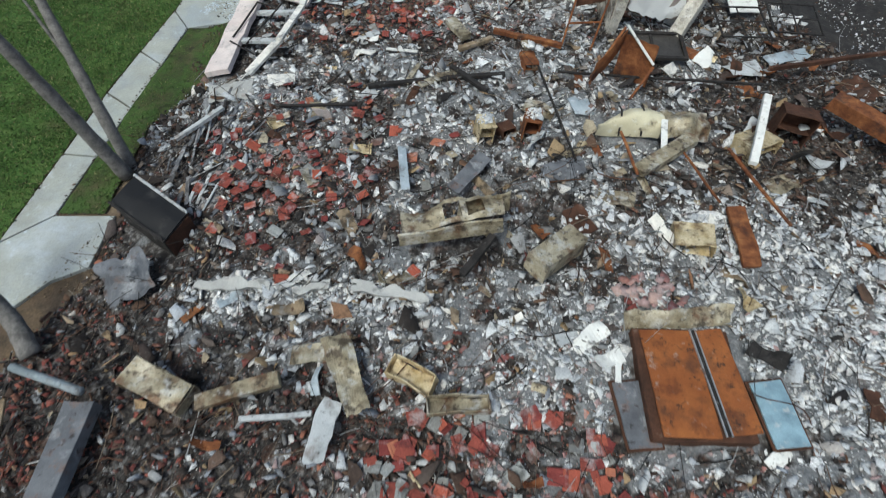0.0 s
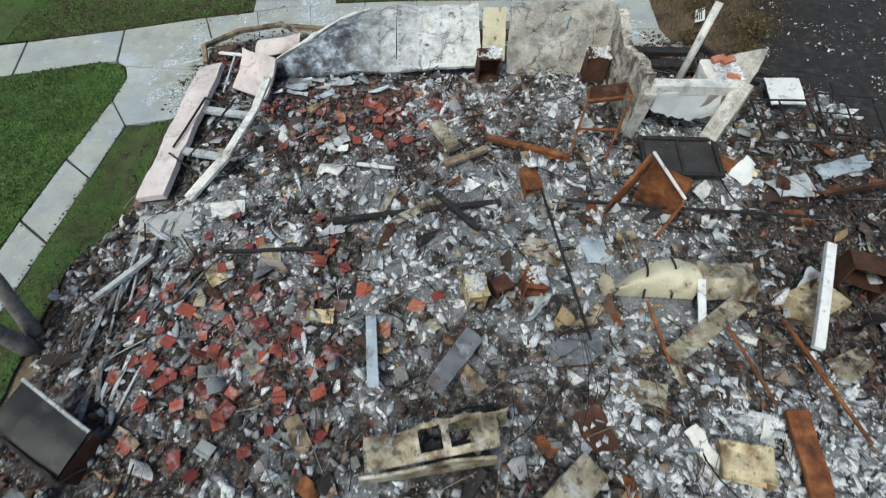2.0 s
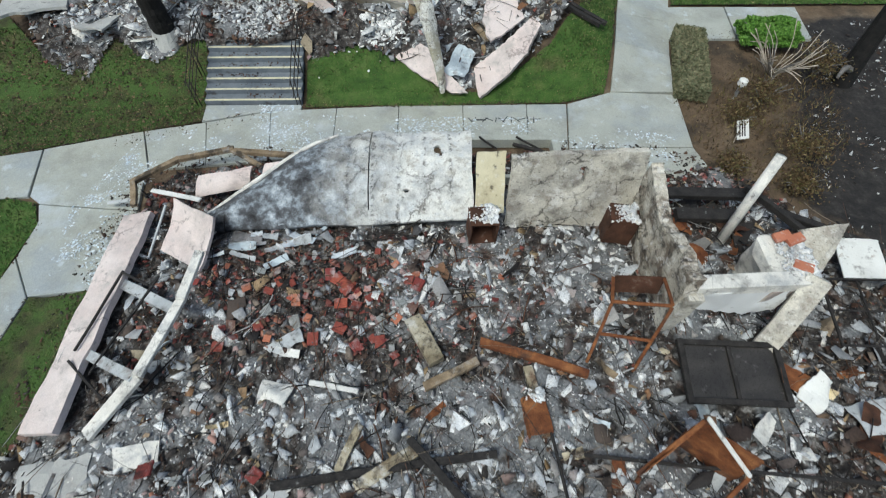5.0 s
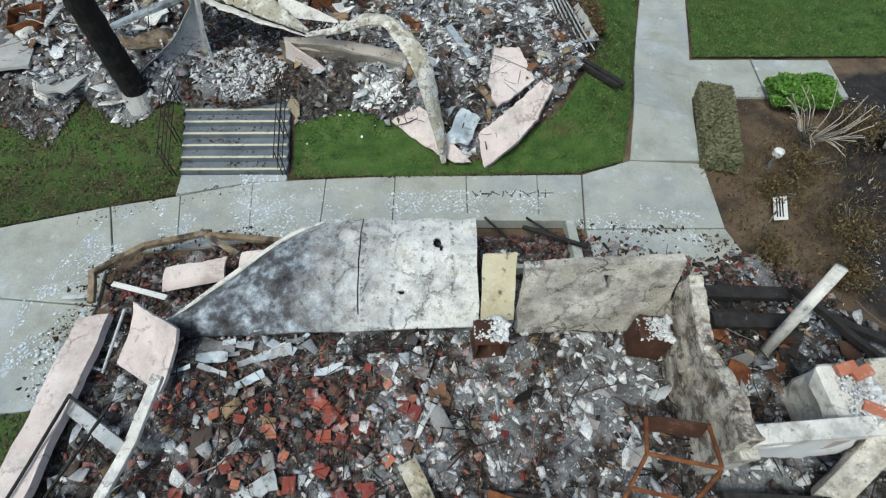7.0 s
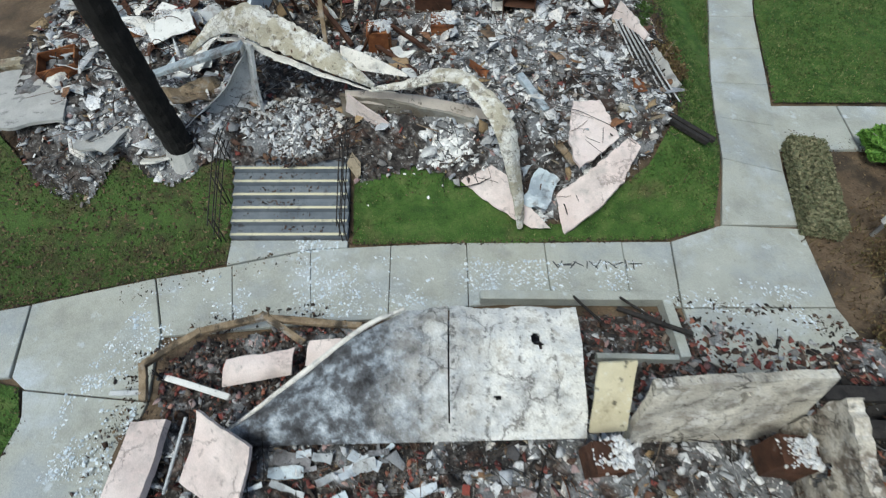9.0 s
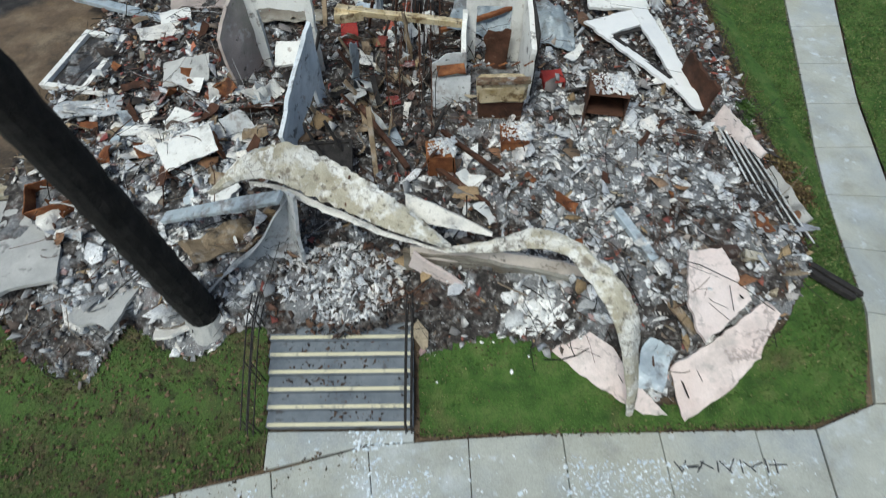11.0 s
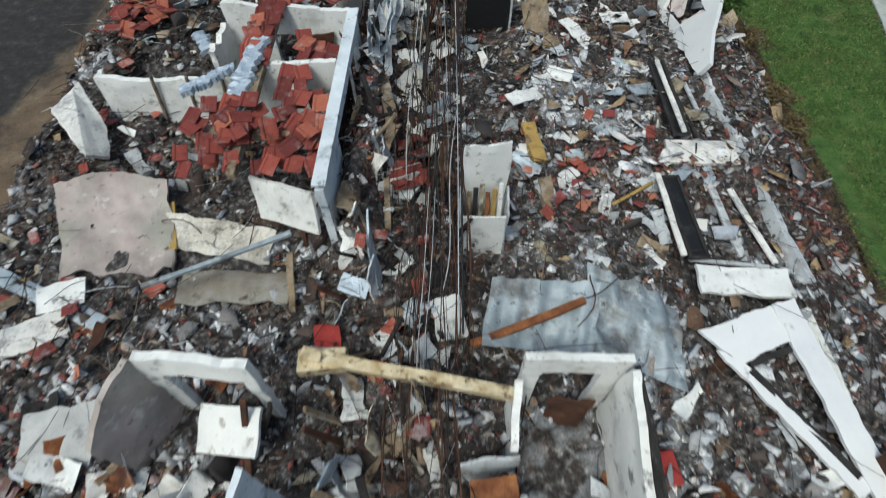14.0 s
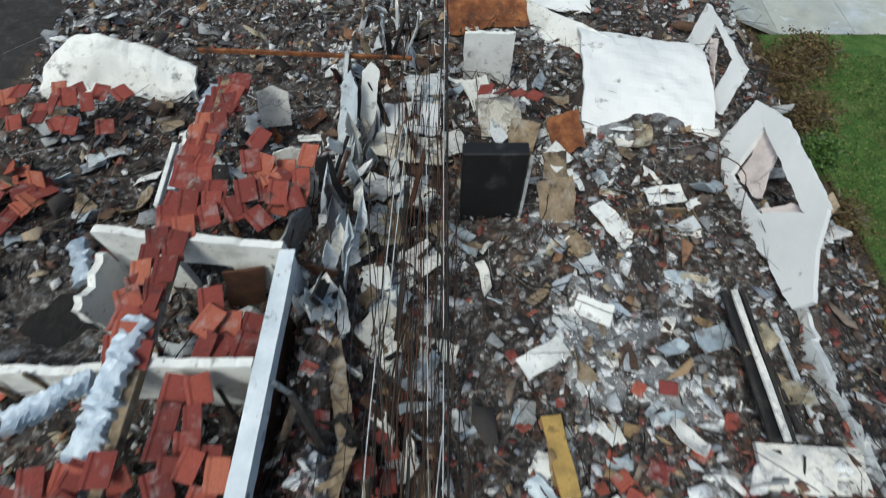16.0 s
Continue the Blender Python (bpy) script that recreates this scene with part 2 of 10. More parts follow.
M["pink_stucco"] = surface("pink_stucco", [(0.3, (0.6, 0.5, 0.47), 1.0), (0.7, (0.74, 0.66, 0.63))],
                           [((0.4, 0.38, 0.36), 1.8, 0.56, 0.68, 0.6), ((0.1, 0.09, 0.085), 5, 0.6, 0.7, 0.6), ((0.3, 0.27, 0.26), 1.2, 0.5, 0.68, 0.5)], grain=0.14, grain_scale=40, bump=0.4, cracks=(0.9, 0.025, (0.2, 0.17, 0.16), 0.8))
M["white_paint"] = surface("white_paint", [(0.3, (0.66, 0.66, 0.63), 1.2), (0.7, (0.78, 0.78, 0.75))],
                           [((0.38, 0.37, 0.34), 2.0, 0.54, 0.7, 0.6), (SOOT, 1.8, 0.6, 0.67, 0.8), ((0.2, 0.12, 0.07), 5.0, 0.62, 0.69, 0.6), ((0.42, 0.41, 0.39), 0.9, 0.54, 0.68, 0.45), ((0.16, 0.12, 0.09), 3.0, 0.61, 0.68, 0.6), (SOOT, 9, 0.65, 0.7, 0.7)], grain=0.1, grain_scale=60, bump=0.25)
M["grey_paint"] = surface("grey_paint", [(0.3, (0.36, 0.38, 0.39), 1.5), (0.7, (0.55, 0.57, 0.58))],
                          [((0.12, 0.11, 0.1), 2.5, 0.55, 0.68, 0.7), ((0.16, 0.12, 0.095), 2.4, 0.54, 0.66, 0.6), ((0.62, 0.63, 0.64), 3.6, 0.58, 0.68, 0.6), (SOOT, 10, 0.6, 0.68, 0.8)], grain=0.15, grain_scale=40, bump=0.25)
M["blue_grey_metal"] = surface("blue_grey_metal", [(0.3, (0.3, 0.36, 0.4), 2.0), (0.7, (0.5, 0.56, 0.6))],
                               [((0.16, 0.13, 0.11), 2.5, 0.56, 0.66, 0.7), ((0.7, 0.72, 0.74), 4, 0.6, 0.68, 0.6), ((0.13, 0.11, 0.1), 2.2, 0.54, 0.64, 0.65), ((0.6, 0.63, 0.66), 4.2, 0.56, 0.68, 0.6)], rough=0.55, metal=0.3, grain=0.15, bump=0.2)
M["rust"] = surface("rust", [(0.3, (0.09, 0.03, 0.015), 3.5), (0.52, (0.2, 0.075, 0.03)), (0.72, (0.34, 0.15, 0.06))],
                    [((0.05, 0.03, 0.025), 1.7, 0.54, 0.66, 0.8)], rough=0.85, metal=0.15, grain=0.35, grain_scale=45, bump=0.4)
M["dark_rust"] = surface("dark_rust", [(0.3, (0.035, 0.018, 0.012), 3.0), (0.7, (0.11, 0.05, 0.03))],
                         [((0.2, 0.17, 0.15), 3, 0.62, 0.7, 0.5)], rough=0.85, metal=0.1, grain=0.35, bump=0.4)
M["tan_metal"] = surface("tan_metal", [(0.32, (0.13, 0.1, 0.06), 1.8), (0.5, (0.33, 0.285, 0.195)), (0.68, (0.56, 0.51, 0.4))],
                         [((0.13, 0.06, 0.03), 1.5, 0.52, 0.62, 0.8), ((0.05, 0.035, 0.025), 4.0, 0.52, 0.61, 0.8), ((0.6, 0.6, 0.57), 3.3, 0.54, 0.66, 0.6), (SOOT, 13, 0.6, 0.67, 0.8)], rough=0.5, metal=0.25, grain=0.25, bump=0.9, bump_scale=5)
M["char"] = surface("char", [(0.3, (0.012, 0.011, 0.011), 5.0), (0.7, (0.04, 0.036, 0.034))], [((0.2, 0.2, 0.2), 7, 0.64, 0.7, 0.7)],
                    rough=0.8, grain=0.5, grain_scale=30, bump=0.7, bump_scale=25)
M["black_enamel"] = surface("black_enamel", (0.012, 0.012, 0.013), [((0.08, 0.075, 0.07), 2.0, 0.55, 0.7, 0.5)], rough=0.45, grain=0.2, bump=0.1)
M["flashing"] = surface("flashing", [(0.3, (0.27, 0.24, 0.17), 1.6), (0.7, (0.58, 0.55, 0.45))],
                        [((0.7, 0.7, 0.67), 1.1, 0.47, 0.56, 0.7), ((0.74, 0.74, 0.71), 4.0, 0.52, 0.6, 0.75), ((0.1, 0.075, 0.05), 3.2, 0.55, 0.64, 0.75), (SOOT, 11, 0.6, 0.67, 0.8)], rough=0.75, grain=0.25, bump=0.4, cracks=(3.2, 0.05, (0.07, 0.055, 0.04), 0.85))
M["timber"] = surface("timber", [(0.3, (0.14, 0.1, 0.06), 4.0), (0.7, (0.33, 0.255, 0.17))], [(SOOT, 2.2, 0.52, 0.62, 0.8), ((0.36, 0.35, 0.33), 3.5, 0.54, 0.66, 0.6)], grain=0.3, bump=0.4)
M["trunk_bark"] = surface("trunk_bark", [(0.3, (0.1, 0.095, 0.09), 6.0), (0.7, (0.24, 0.225, 0.21))], [(SOOT, 1.2, 0.55, 0.7, 0.6)], grain=0.35, grain_scale=30, bump=0.8, bump_scale=18)
M["burnt_bark"] = surface("burnt_bark", [(0.3, (0.006, 0.006, 0.006), 6.0), (0.7, (0.02, 0.018, 0.017))], rough=0.9, grain=0.4, bump=0.9, bump_scale=15)
M["red_tile"] = surface("red_tile", (0, 0, 0), [((0.34, 0.33, 0.32), 3.5, 0.54, 0.68, 0.35), (SOOT, 2.0, 0.58, 0.68, 0.7)], rough=0.85, grain=0.3, grain_scale=35, bump=0.3,
                        vary=("object", [(0, (0.11, 0.024, 0.02)), (0.4, (0.18, 0.038, 0.03)), (0.75, (0.25, 0.058, 0.04)), (1, (0.34, 0.11, 0.065))], "LINEAR"))
M["dusty_tile"] = surface("dusty_tile", (0, 0, 0), [((0.42, 0.43, 0.43), 3.0, 0.52, 0.66, 0.6), (SOOT, 1.6, 0.55, 0.66, 0.7)], rough=0.9, grain=0.3, grain_scale=30, bump=0.4,
                          vary=("object", [(0, (0.2, 0.2, 0.19)), (0.1, (0.3, 0.31, 0.3)), (0.2, (0.24, 0.06, 0.045)), (0.5, (0.2, 0.045, 0.04)), (0.68, (0.33, 0.085, 0.055)), (0.85, (0.14, 0.08, 0.065)), (0.92, (0.4, 0.15, 0.09))], "CONSTANT"))
M["yellow_line"] = surface("yellow_line", [(0.3, (0.55, 0.52, 0.36), 3.0), (0.7, (0.66, 0.63, 0.46))], [((0.2, 0.19, 0.17), 6, 0.56, 0.64, 0.6)], grain=0.12)
M["stair_grey"] = surface("stair_grey", [(0.3, (0.11, 0.13, 0.155), 2.0), (0.7, (0.2, 0.225, 0.25))], [((0.05, 0.045, 0.04), 3.0, 0.56, 0.66, 0.7)], grain=0.15)
M["shard_mix"] = surface("shard_mix", (0, 0, 0), [((0.05, 0.042, 0.038), 5.0, 0.54, 0.64, 0.6)], grain=0.25, grain_scale=25, bump=0.5, bump_scale=30, dust=((0.07, 0.06, 0.055), 0.3, (0.6, 0.62, 0.635), 0.4), vary=("island", [
    (0, (0.035, 0.031, 0.03)), (0.16, (0.1, 0.075, 0.062)), (0.3, (0.2, 0.2, 0.2)), (0.44, (0.3, 0.315, 0.335)), (0.56, (0.15, 0.075, 0.05)), (0.64, (0.42, 0.43, 0.44)), (0.76, (0.25, 0.2, 0.16)), (0.84, (0.58, 0.59, 0.59)), (0.93, (0.33, 0.36, 0.41))], "CONSTANT"))
M["shard_white"] = surface("shard_white", (0, 0, 0), [((0.08, 0.07, 0.065), 16.0, 0.55, 0.62, 0.75), ((0.36, 0.385, 0.43), 2.2, 0.48, 0.6, 0.6), ((0.2, 0.15, 0.12), 4.0, 0.58, 0.66, 0.5)], grain=0.3, grain_scale=45, bump=0.9, bump_scale=35, dust=((0.2, 0.19, 0.185), 0.3, (0.84, 0.85, 0.85), 0.2), vary=("island", [
    (0, (0.42, 0.45, 0.49)), (0.25, (0.68, 0.695, 0.71)), (0.55, (0.82, 0.82, 0.81)), (0.8, (0.7, 0.66, 0.6)), (0.9, (0.88, 0.89, 0.89))], "LINEAR"))
M["shard_red"] = surface("shard_red", (0, 0, 0), [((0.35, 0.34, 0.33), 4.0, 0.54, 0.66, 0.5), ((0.03, 0.026, 0.023), 2.6, 0.54, 0.62, 0.6)], grain=0.25, grain_scale=25, bump=0.4, dust=((0.06, 0.03, 0.025), 0.3, (0.55, 0.55, 0.55), 0.4), vary=("island", [
    (0, (0.16, 0.045, 0.04)), (0.3, (0.25, 0.065, 0.055)), (0.55, (0.33, 0.11, 0.08)), (0.75, (0.2, 0.06, 0.06)), (0.9, (0.4, 0.17, 0.11))], "LINEAR"))
M["shard_dark"] = surface("shard_dark", (0, 0, 0), [((0.3, 0.3, 0.3), 6.0, 0.6, 0.66, 0.35)], grain=0.4, grain_scale=25, bump=0.5, vary=("island", [
    (0, (0.014, 0.013, 0.013)), (0.35, (0.045, 0.035, 0.03)), (0.55, (0.085, 0.045, 0.03)), (0.72, (0.028, 0.027, 0.028)), (0.86, (0.12, 0.07, 0.045)), (1, (0.07, 0.07, 0.075))], "LINEAR"))
M["shard_tan"] = surface("shard_tan", (0, 0, 0), [((0.06, 0.04, 0.026), 4.0, 0.53, 0.64, 0.8)], grain=0.3, grain_scale=25, bump=0.4, vary=("island", [
    (0, (0.22, 0.15, 0.08)), (0.3, (0.36, 0.27, 0.16)), (0.55, (0.2, 0.09, 0.045)), (0.8, (0.42, 0.37, 0.27)), (1, (0.13, 0.085, 0.055))], "LINEAR"))
M["stick"] = surface("stick", (0, 0, 0), grain=0.4, grain_scale=25, bump=0.4, vary=("island", [
    (0, (0.015, 0.014, 0.013)), (0.45, (0.04, 0.034, 0.03)), (0.7, (0.1, 0.05, 0.03)), (0.85, (0.2, 0.16, 0.12)), (0.95, (0.4, 0.4, 0.4))], "CONSTANT"))
M["lump_white"] = surface("lump_white", (0, 0, 0), [((0.4, 0.4, 0.4), 5, 0.58, 0.68, 0.5)], grain=0.12, bump=0.4, vary=("island", [(0, (0.62, 0.63, 0.63)), (0.4, (0.8, 0.8, 0.79)), (1, (0.88, 0.88, 0.87))], "LINEAR"))
M["ash_speck"] = surface("ash_speck", (0, 0, 0), grain=0.15, bump=0, vary=("island", [(0, (0.42, 0.48, 0.54)), (0.5, (0.58, 0.66, 0.72)), (1, (0.7, 0.75, 0.78))], "LINEAR"))
M["dry_stem"] = surface("dry_stem", (0, 0, 0), grain=0.2, bump=0, vary=("island", [(0, (0.1, 0.08, 0.06)), (0.4, (0.3, 0.25, 0.18)), (0.7, (0.04, 0.035, 0.03)), (1, (0.5, 0.48, 0.44))], "LINEAR"))
M["leaf_dark"] = surface("leaf_dark", (0, 0, 0), rough=0.6, grain=0.2, grain_scale=4, bump=0,
                         vary=("island", [(0, (0.03, 0.06, 0.014)), (0.5, (0.055, 0.11, 0.022)), (1, (0.1, 0.17, 0.04))], "LINEAR"))
M["leaf_bright"] = surface("leaf_bright", (0, 0, 0), rough=0.6, grain=0.2, grain_scale=4, bump=0,
                           vary=("island", [(0, (0.06, 0.14, 0.02)), (0.5, (0.1, 0.23, 0.035)), (1, (0.17, 0.31, 0.06))], "LINEAR"))
M["clean_white"] = surface("clean_white", [(0.3, (0.63, 0.64, 0.64), 0.8), (0.7, (0.74, 0.74, 0.73))], [((0.5, 0.52, 0.56), 0.7, 0.54, 0.7, 0.4), ((0.1, 0.085, 0.075), 1.6, 0.63, 0.7, 0.7)], rough=0.6, grain=0.06, bump=0.1)
M["leaf_olive"] = surface("leaf_olive", (0, 0, 0), rough=0.7, grain=0.2, grain_scale=4, bump=0,
                          vary=("island", [(0, (0.1, 0.115, 0.06)), (0.5, (0.17, 0.175, 0.1)), (1, (0.25, 0.23, 0.14))], "LINEAR"))
M["leaf_litter"] = surface("leaf_litter", (0, 0, 0), rough=0.8, grain=0.2, bump=0,
                           vary=("island", [(0, (0.02, 0.015, 0.01)), (0.6, (0.07, 0.045, 0.025)), (1, (0.2, 0.15, 0.09))], "LINEAR"))
M["zinc"] = surface("zinc", [(0.3, (0.2, 0.24, 0.26), 1.2), (0.7, (0.42, 0.47, 0.5))], [((0.13, 0.115, 0.1), 0.9, 0.5, 0.62, 0.75), ((0.55, 0.6, 0.63), 2.6, 0.56, 0.66, 0.6), (SOOT, 5, 0.6, 0.68, 0.7)], rough=0.6, metal=0.3, grain=0.2, bump=0.2)
M["steel"] = surface("steel", [(0.3, (0.3, 0.31, 0.32), 3.0), (0.7, (0.5, 0.51, 0.52))], [((0.12, 0.07, 0.05), 4, 0.58, 0.66, 0.8)], rough=0.45, metal=0.6, grain=0.15, bump=0.15)
M["orange_door"] = surface("orange_door", [(0.3, (0.2, 0.06, 0.018), 1.6), (0.7, (0.34, 0.12, 0.035))], [((0.06, 0.03, 0.02), 1.2, 0.52, 0.66, 0.7), ((0.4, 0.38, 0.35), 4, 0.6, 0.7, 0.5), ((0.11, 0.035, 0.015), 3, 0.54, 0.64, 0.6), (SOOT, 7, 0.58, 0.66, 0.75)], rough=0.7, metal=0.1, grain=0.2, bump=0.2)
M["blue_panel"] = surface("blue_panel", [(0.3, (0.14, 0.22, 0.27), 3.0), (0.7, (0.28, 0.42, 0.5))], [((0.5, 0.5, 0.5), 5, 0.56, 0.66, 0.5)], rough=0.6, grain=0.2, bump=0.2)
M["purple_panel"] = surface("purple_panel", [(0.3, (0.07, 0.073, 0.082), 2.0), (0.7, (0.18, 0.188, 0.205))], [((0.2, 0.12, 0.09), 3, 0.55, 0.66, 0.6), ((0.42, 0.43, 0.44), 2.2, 0.56, 0.68, 0.6), (SOOT, 6, 0.58, 0.66, 0.7)], rough=0.6, grain=0.2, bump=0.2)
M["cream_door"] = surface("cream_door", [(0.3, (0.5, 0.45, 0.3), 1.2), (0.7, (0.68, 0.63, 0.46))], [((0.3, 0.25, 0.16), 2.0, 0.54, 0.66, 0.6), (SOOT, 4, 0.6, 0.67, 0.7), ((0.7, 0.7, 0.66), 6, 0.58, 0.66, 0.5)], rough=0.7, grain=0.12, bump=0.2)
M["mud_plaster"] = surface("mud_plaster", [(0.3, (0.13, 0.105, 0.075), 1.1), (0.5, (0.2, 0.175, 0.14)), (0.7, (0.3, 0.29, 0.25))], [((0.36, 0.37, 0.35), 0.8, 0.5, 0.66, 0.6), ((0.06, 0.045, 0.035), 3.0, 0.55, 0.65, 0.6)], grain=0.2, bump=0.3)
M["blue_wall"] = surface("blue_wall", [(0.3, (0.46, 0.51, 0.55), 1.4), (0.7, (0.68, 0.72, 0.75))], [((0.2, 0.22, 0.24), 2.2, 0.55, 0.66, 0.6), (SOOT, 3.0, 0.6, 0.67, 0.75), ((0.25, 0.17, 0.12), 5, 0.6, 0.68, 0.5)], grain=0.12, bump=0.25)
M["yellow_plastic"] = surface("yellow_plastic", [(0.3, (0.26, 0.17, 0.06), 4.0), (0.7, (0.46, 0.3, 0.09))], [(SOOT, 4, 0.6, 0.68, 0.6)], grain=0.2)
M["foil"] = surface("foil", [(0.3, (0.34, 0.42, 0.5), 5.0), (0.7, (0.62, 0.68, 0.74))], [((0.2, 0.17, 0.14), 6, 0.6, 0.68, 0.6)], rough=0.4, metal=0.5, grain=0.2, bump=0.8, bump_scale=18)
M["gold_metal"] = surface("gold_metal", [(0.3, (0.4, 0.29, 0.13), 3.0), (0.62, (0.72, 0.62, 0.42))], [((0.15, 0.08, 0.03), 4, 0.52, 0.62, 0.8), ((0.09, 0.05, 0.03), 1.6, 0.56, 0.66, 0.6), (SOOT, 8, 0.6, 0.68, 0.8)], rough=0.5, metal=0.4, grain=0.2, bump=0.4)
M["orange_brick"] = surface("orange_brick", [(0.3, (0.36, 0.12, 0.07), 3.0), (0.7, (0.5, 0.2, 0.12))], [((0.5, 0.45, 0.42), 5, 0.58, 0.68, 0.5)], grain=0.15)
M["sooty_glass"] = surface("sooty_glass", [(0.3, (0.02, 0.018, 0.016), 2.0), (0.7, (0.06, 0.054, 0.048))], [((0.2, 0.19, 0.18), 6, 0.62, 0.7, 0.5)], rough=0.3, grain=0.2, bump=0.05, spec=0.5)
M["pale_fascia"] = surface("pale_fascia", [(0.3, (0.42, 0.37, 0.32), 1.2), (0.7, (0.66, 0.6, 0.54))], [((0.2, 0.15, 0.11), 2.5, 0.56, 0.66, 0.6), (SOOT, 6, 0.6, 0.67, 0.7)], grain=0.12)
M["pale_twig"] = surface("pale_twig", [(0.3, (0.34, 0.29, 0.23), 6.0), (0.7, (0.52, 0.47, 0.4))], grain=0.2)
M["paint_mark"] = surface("paint_mark", (0.05, 0.055, 0.06), grain=0.2, bump=0)
M["pink_mark"] = surface("pink_mark", (0.6, 0.12, 0.16), grain=0.2, bump=0)
M["bright_red"] = surface("bright_red", [(0.3, (0.22, 0.02, 0.02), 5.0), (0.7, (0.34, 0.05, 0.04))], grain=0.2)


# ---------------------------------------------------------------- mesh tools
def mesh_ob(name, verts, faces, mat, parent=None, smooth=False, origin=None):
    me = bpy.data.meshes.new(name)
    v = np.asarray(verts, float)
    o = np.array(origin if origin is not None else ((v.min(0) + v.max(0)) / 2 if parent is None else (0, 0, 0)), float)
    if origin is None and parent is None:
        o[2] = v[:, 2].min()
    me.from_pydata((v - o).tolist(), [], [list(f) for f in faces])
    me.materials.append(mat)
    if smooth:
        me.shade_smooth()
    me.update()
    ob = new(name, me)
    ob.location = o
    if parent is not None:
        ob.parent = parent
        ob.location = o
    return ob


def thing(name, loc, label, category, group=""):
    e = new(name)
    e.location = loc
    e.empty_display_size = 0.2
    return tagged(e, label, category, group)


def part(name, bm, mat, parent, label=""):
    me = bpy.data.meshes.new(name)
    bm.to_mesh(me)
    bm.free()
    me.materials.append(mat)
    ob = new(name, me)
    ob.parent = parent
    if label:
        ob["label"] = label
    return ob


def local(parent):
    """The way from world places to those under a thing."""
    return parent.matrix_basis.inverted() if parent.parent is None else Matrix.Identity(4)


def box_bm(m, sx, sy, sz, bevel=0.01, jitter=0.0, seed=0, cuts=0):
    """A bevelled box with its base middle at the pose m."""
    bm = bmesh.new()
    bmesh.ops.create_cube(bm, size=1.0)
    for v in bm.verts:
        v.co = Vector((v.co.x * sx, v.co.y * sy, (v.co.z + 0.5) * sz))
    if bevel:
        bmesh.ops.bevel(bm, geom=list(bm.edges), offset=min(bevel, 0.3 * min(sx, sy, sz)), segments=1, affect="EDGES")
    if cuts:
        bmesh.ops.subdivide_edges(bm, edges=[e for e in bm.edges if e.calc_length() > 0.15], cuts=cuts, use_grid_fill=True)
    for v in bm.verts:
        if jitter:
            v.co += Vector(noise.noise_vector(v.co * 2.3 + Vector((seed * 7.1, seed * 3.3, 0)))) * jitter
        v.co = m @ v.co
    return bm


def frame_of(a, b, up=(0, 0, 1)):
    """A pose at a whose x axis runs to b and whose z axis lies near up."""
    a, b = Vector(a), Vector(b)
    x = (b - a).normalized()
    y = Vector(up).cross(x).normalized()
    z = x.cross(y)
    m = Matrix((x, y, z)).transposed().to_4x4()
    m.translation = a
    return m


def beam_bm(a, b, w, h, jitter=0.01, seed=0, up=(0, 0, 1), bevel=0.01):
    a, b = Vector(a), Vector(b)
    L = (b - a).length
    m = frame_of(a, b, up) @ Matrix.Translation((L / 2, 0, 0))
    return box_bm(m, L, w, h, bevel, jitter, seed, cuts=2 if jitter else 0)


def beam(name, a, b, w, h, mat, label, category, jitter=0.015, seed=0, up=(0, 0, 1), group=""):
    o = (Vector(a) + Vector(b)) / 2
    o.z = min(a[2], b[2])
    bm = beam_bm(Vector(a) - o, Vector(b) - o, w, h, jitter, seed, up)
    ob = part(name, bm, mat, None)
    ob.location = o
    return tagged(ob, label, category, group)


def tube_mesh(points, r, sides=6):
    """A tube along points; r a number or one for each point."""
    P = [Vector(p) for p in points]
    vs, fs = [], []
    for i, p in enumerate(P):
        d = (P[min(i + 1, len(P) - 1)] - P[max(i - 1, 0)]).normalized()
        ref = Vector((0, 0, 1)) if abs(d.z) < 0.9 else Vector((1, 0, 0))
        x = ref.cross(d).normalized()
        y = d.cross(x)
        rr = r[i] if isinstance(r, (list, tuple)) else r
        for k in range(sides):
            a = 2 * math.pi * k / sides
            vs.append(tuple(p + (x * math.cos(a) + y * math.sin(a)) * rr))
    n = len(P)
    for i in range(n - 1):
        for k in range(sides):
            k2 = (k + 1) % sides
            fs.append((i * sides + k, i * sides + k2, (i + 1) * sides + k2, (i + 1) * sides + k))
    fs.append(tuple(range(sides))[::-1])
    fs.append(tuple((n - 1) * sides + k for k in range(sides)))
    return vs, fs


def smooth_line(points, n=16):
    """A Catmull-Rom line through the points."""
    P = [Vector(p) for p in points]
    P = [P[0] * 2 - P[1]] + P + [P[-1] * 2 - P[-2]]
    out = []
    seg = len(P) - 3
    for i in range(n + 1):
        u = i / n * seg
        k = min(int(u), seg - 1)
        t = u - k
        a, b, c, d = P[k:k + 4]
        out.append(0.5 * ((2 * b) + (c - a) * t + (2 * a - 5 * b + 4 * c - d) * t * t + (3 * b - a - 3 * c + d) * t ** 3))
    return out


def tube(name, points, r, mat, label="", category="", parent=None, n=14, sides=6, group=""):
    vs, fs = tube_mesh(smooth_line(points, n) if len(points) > 2 else points, r, sides)
    ob = mesh_ob(name, vs, fs, mat, parent, smooth=True)
    return tagged(ob, label, category, group) if parent is None else ob


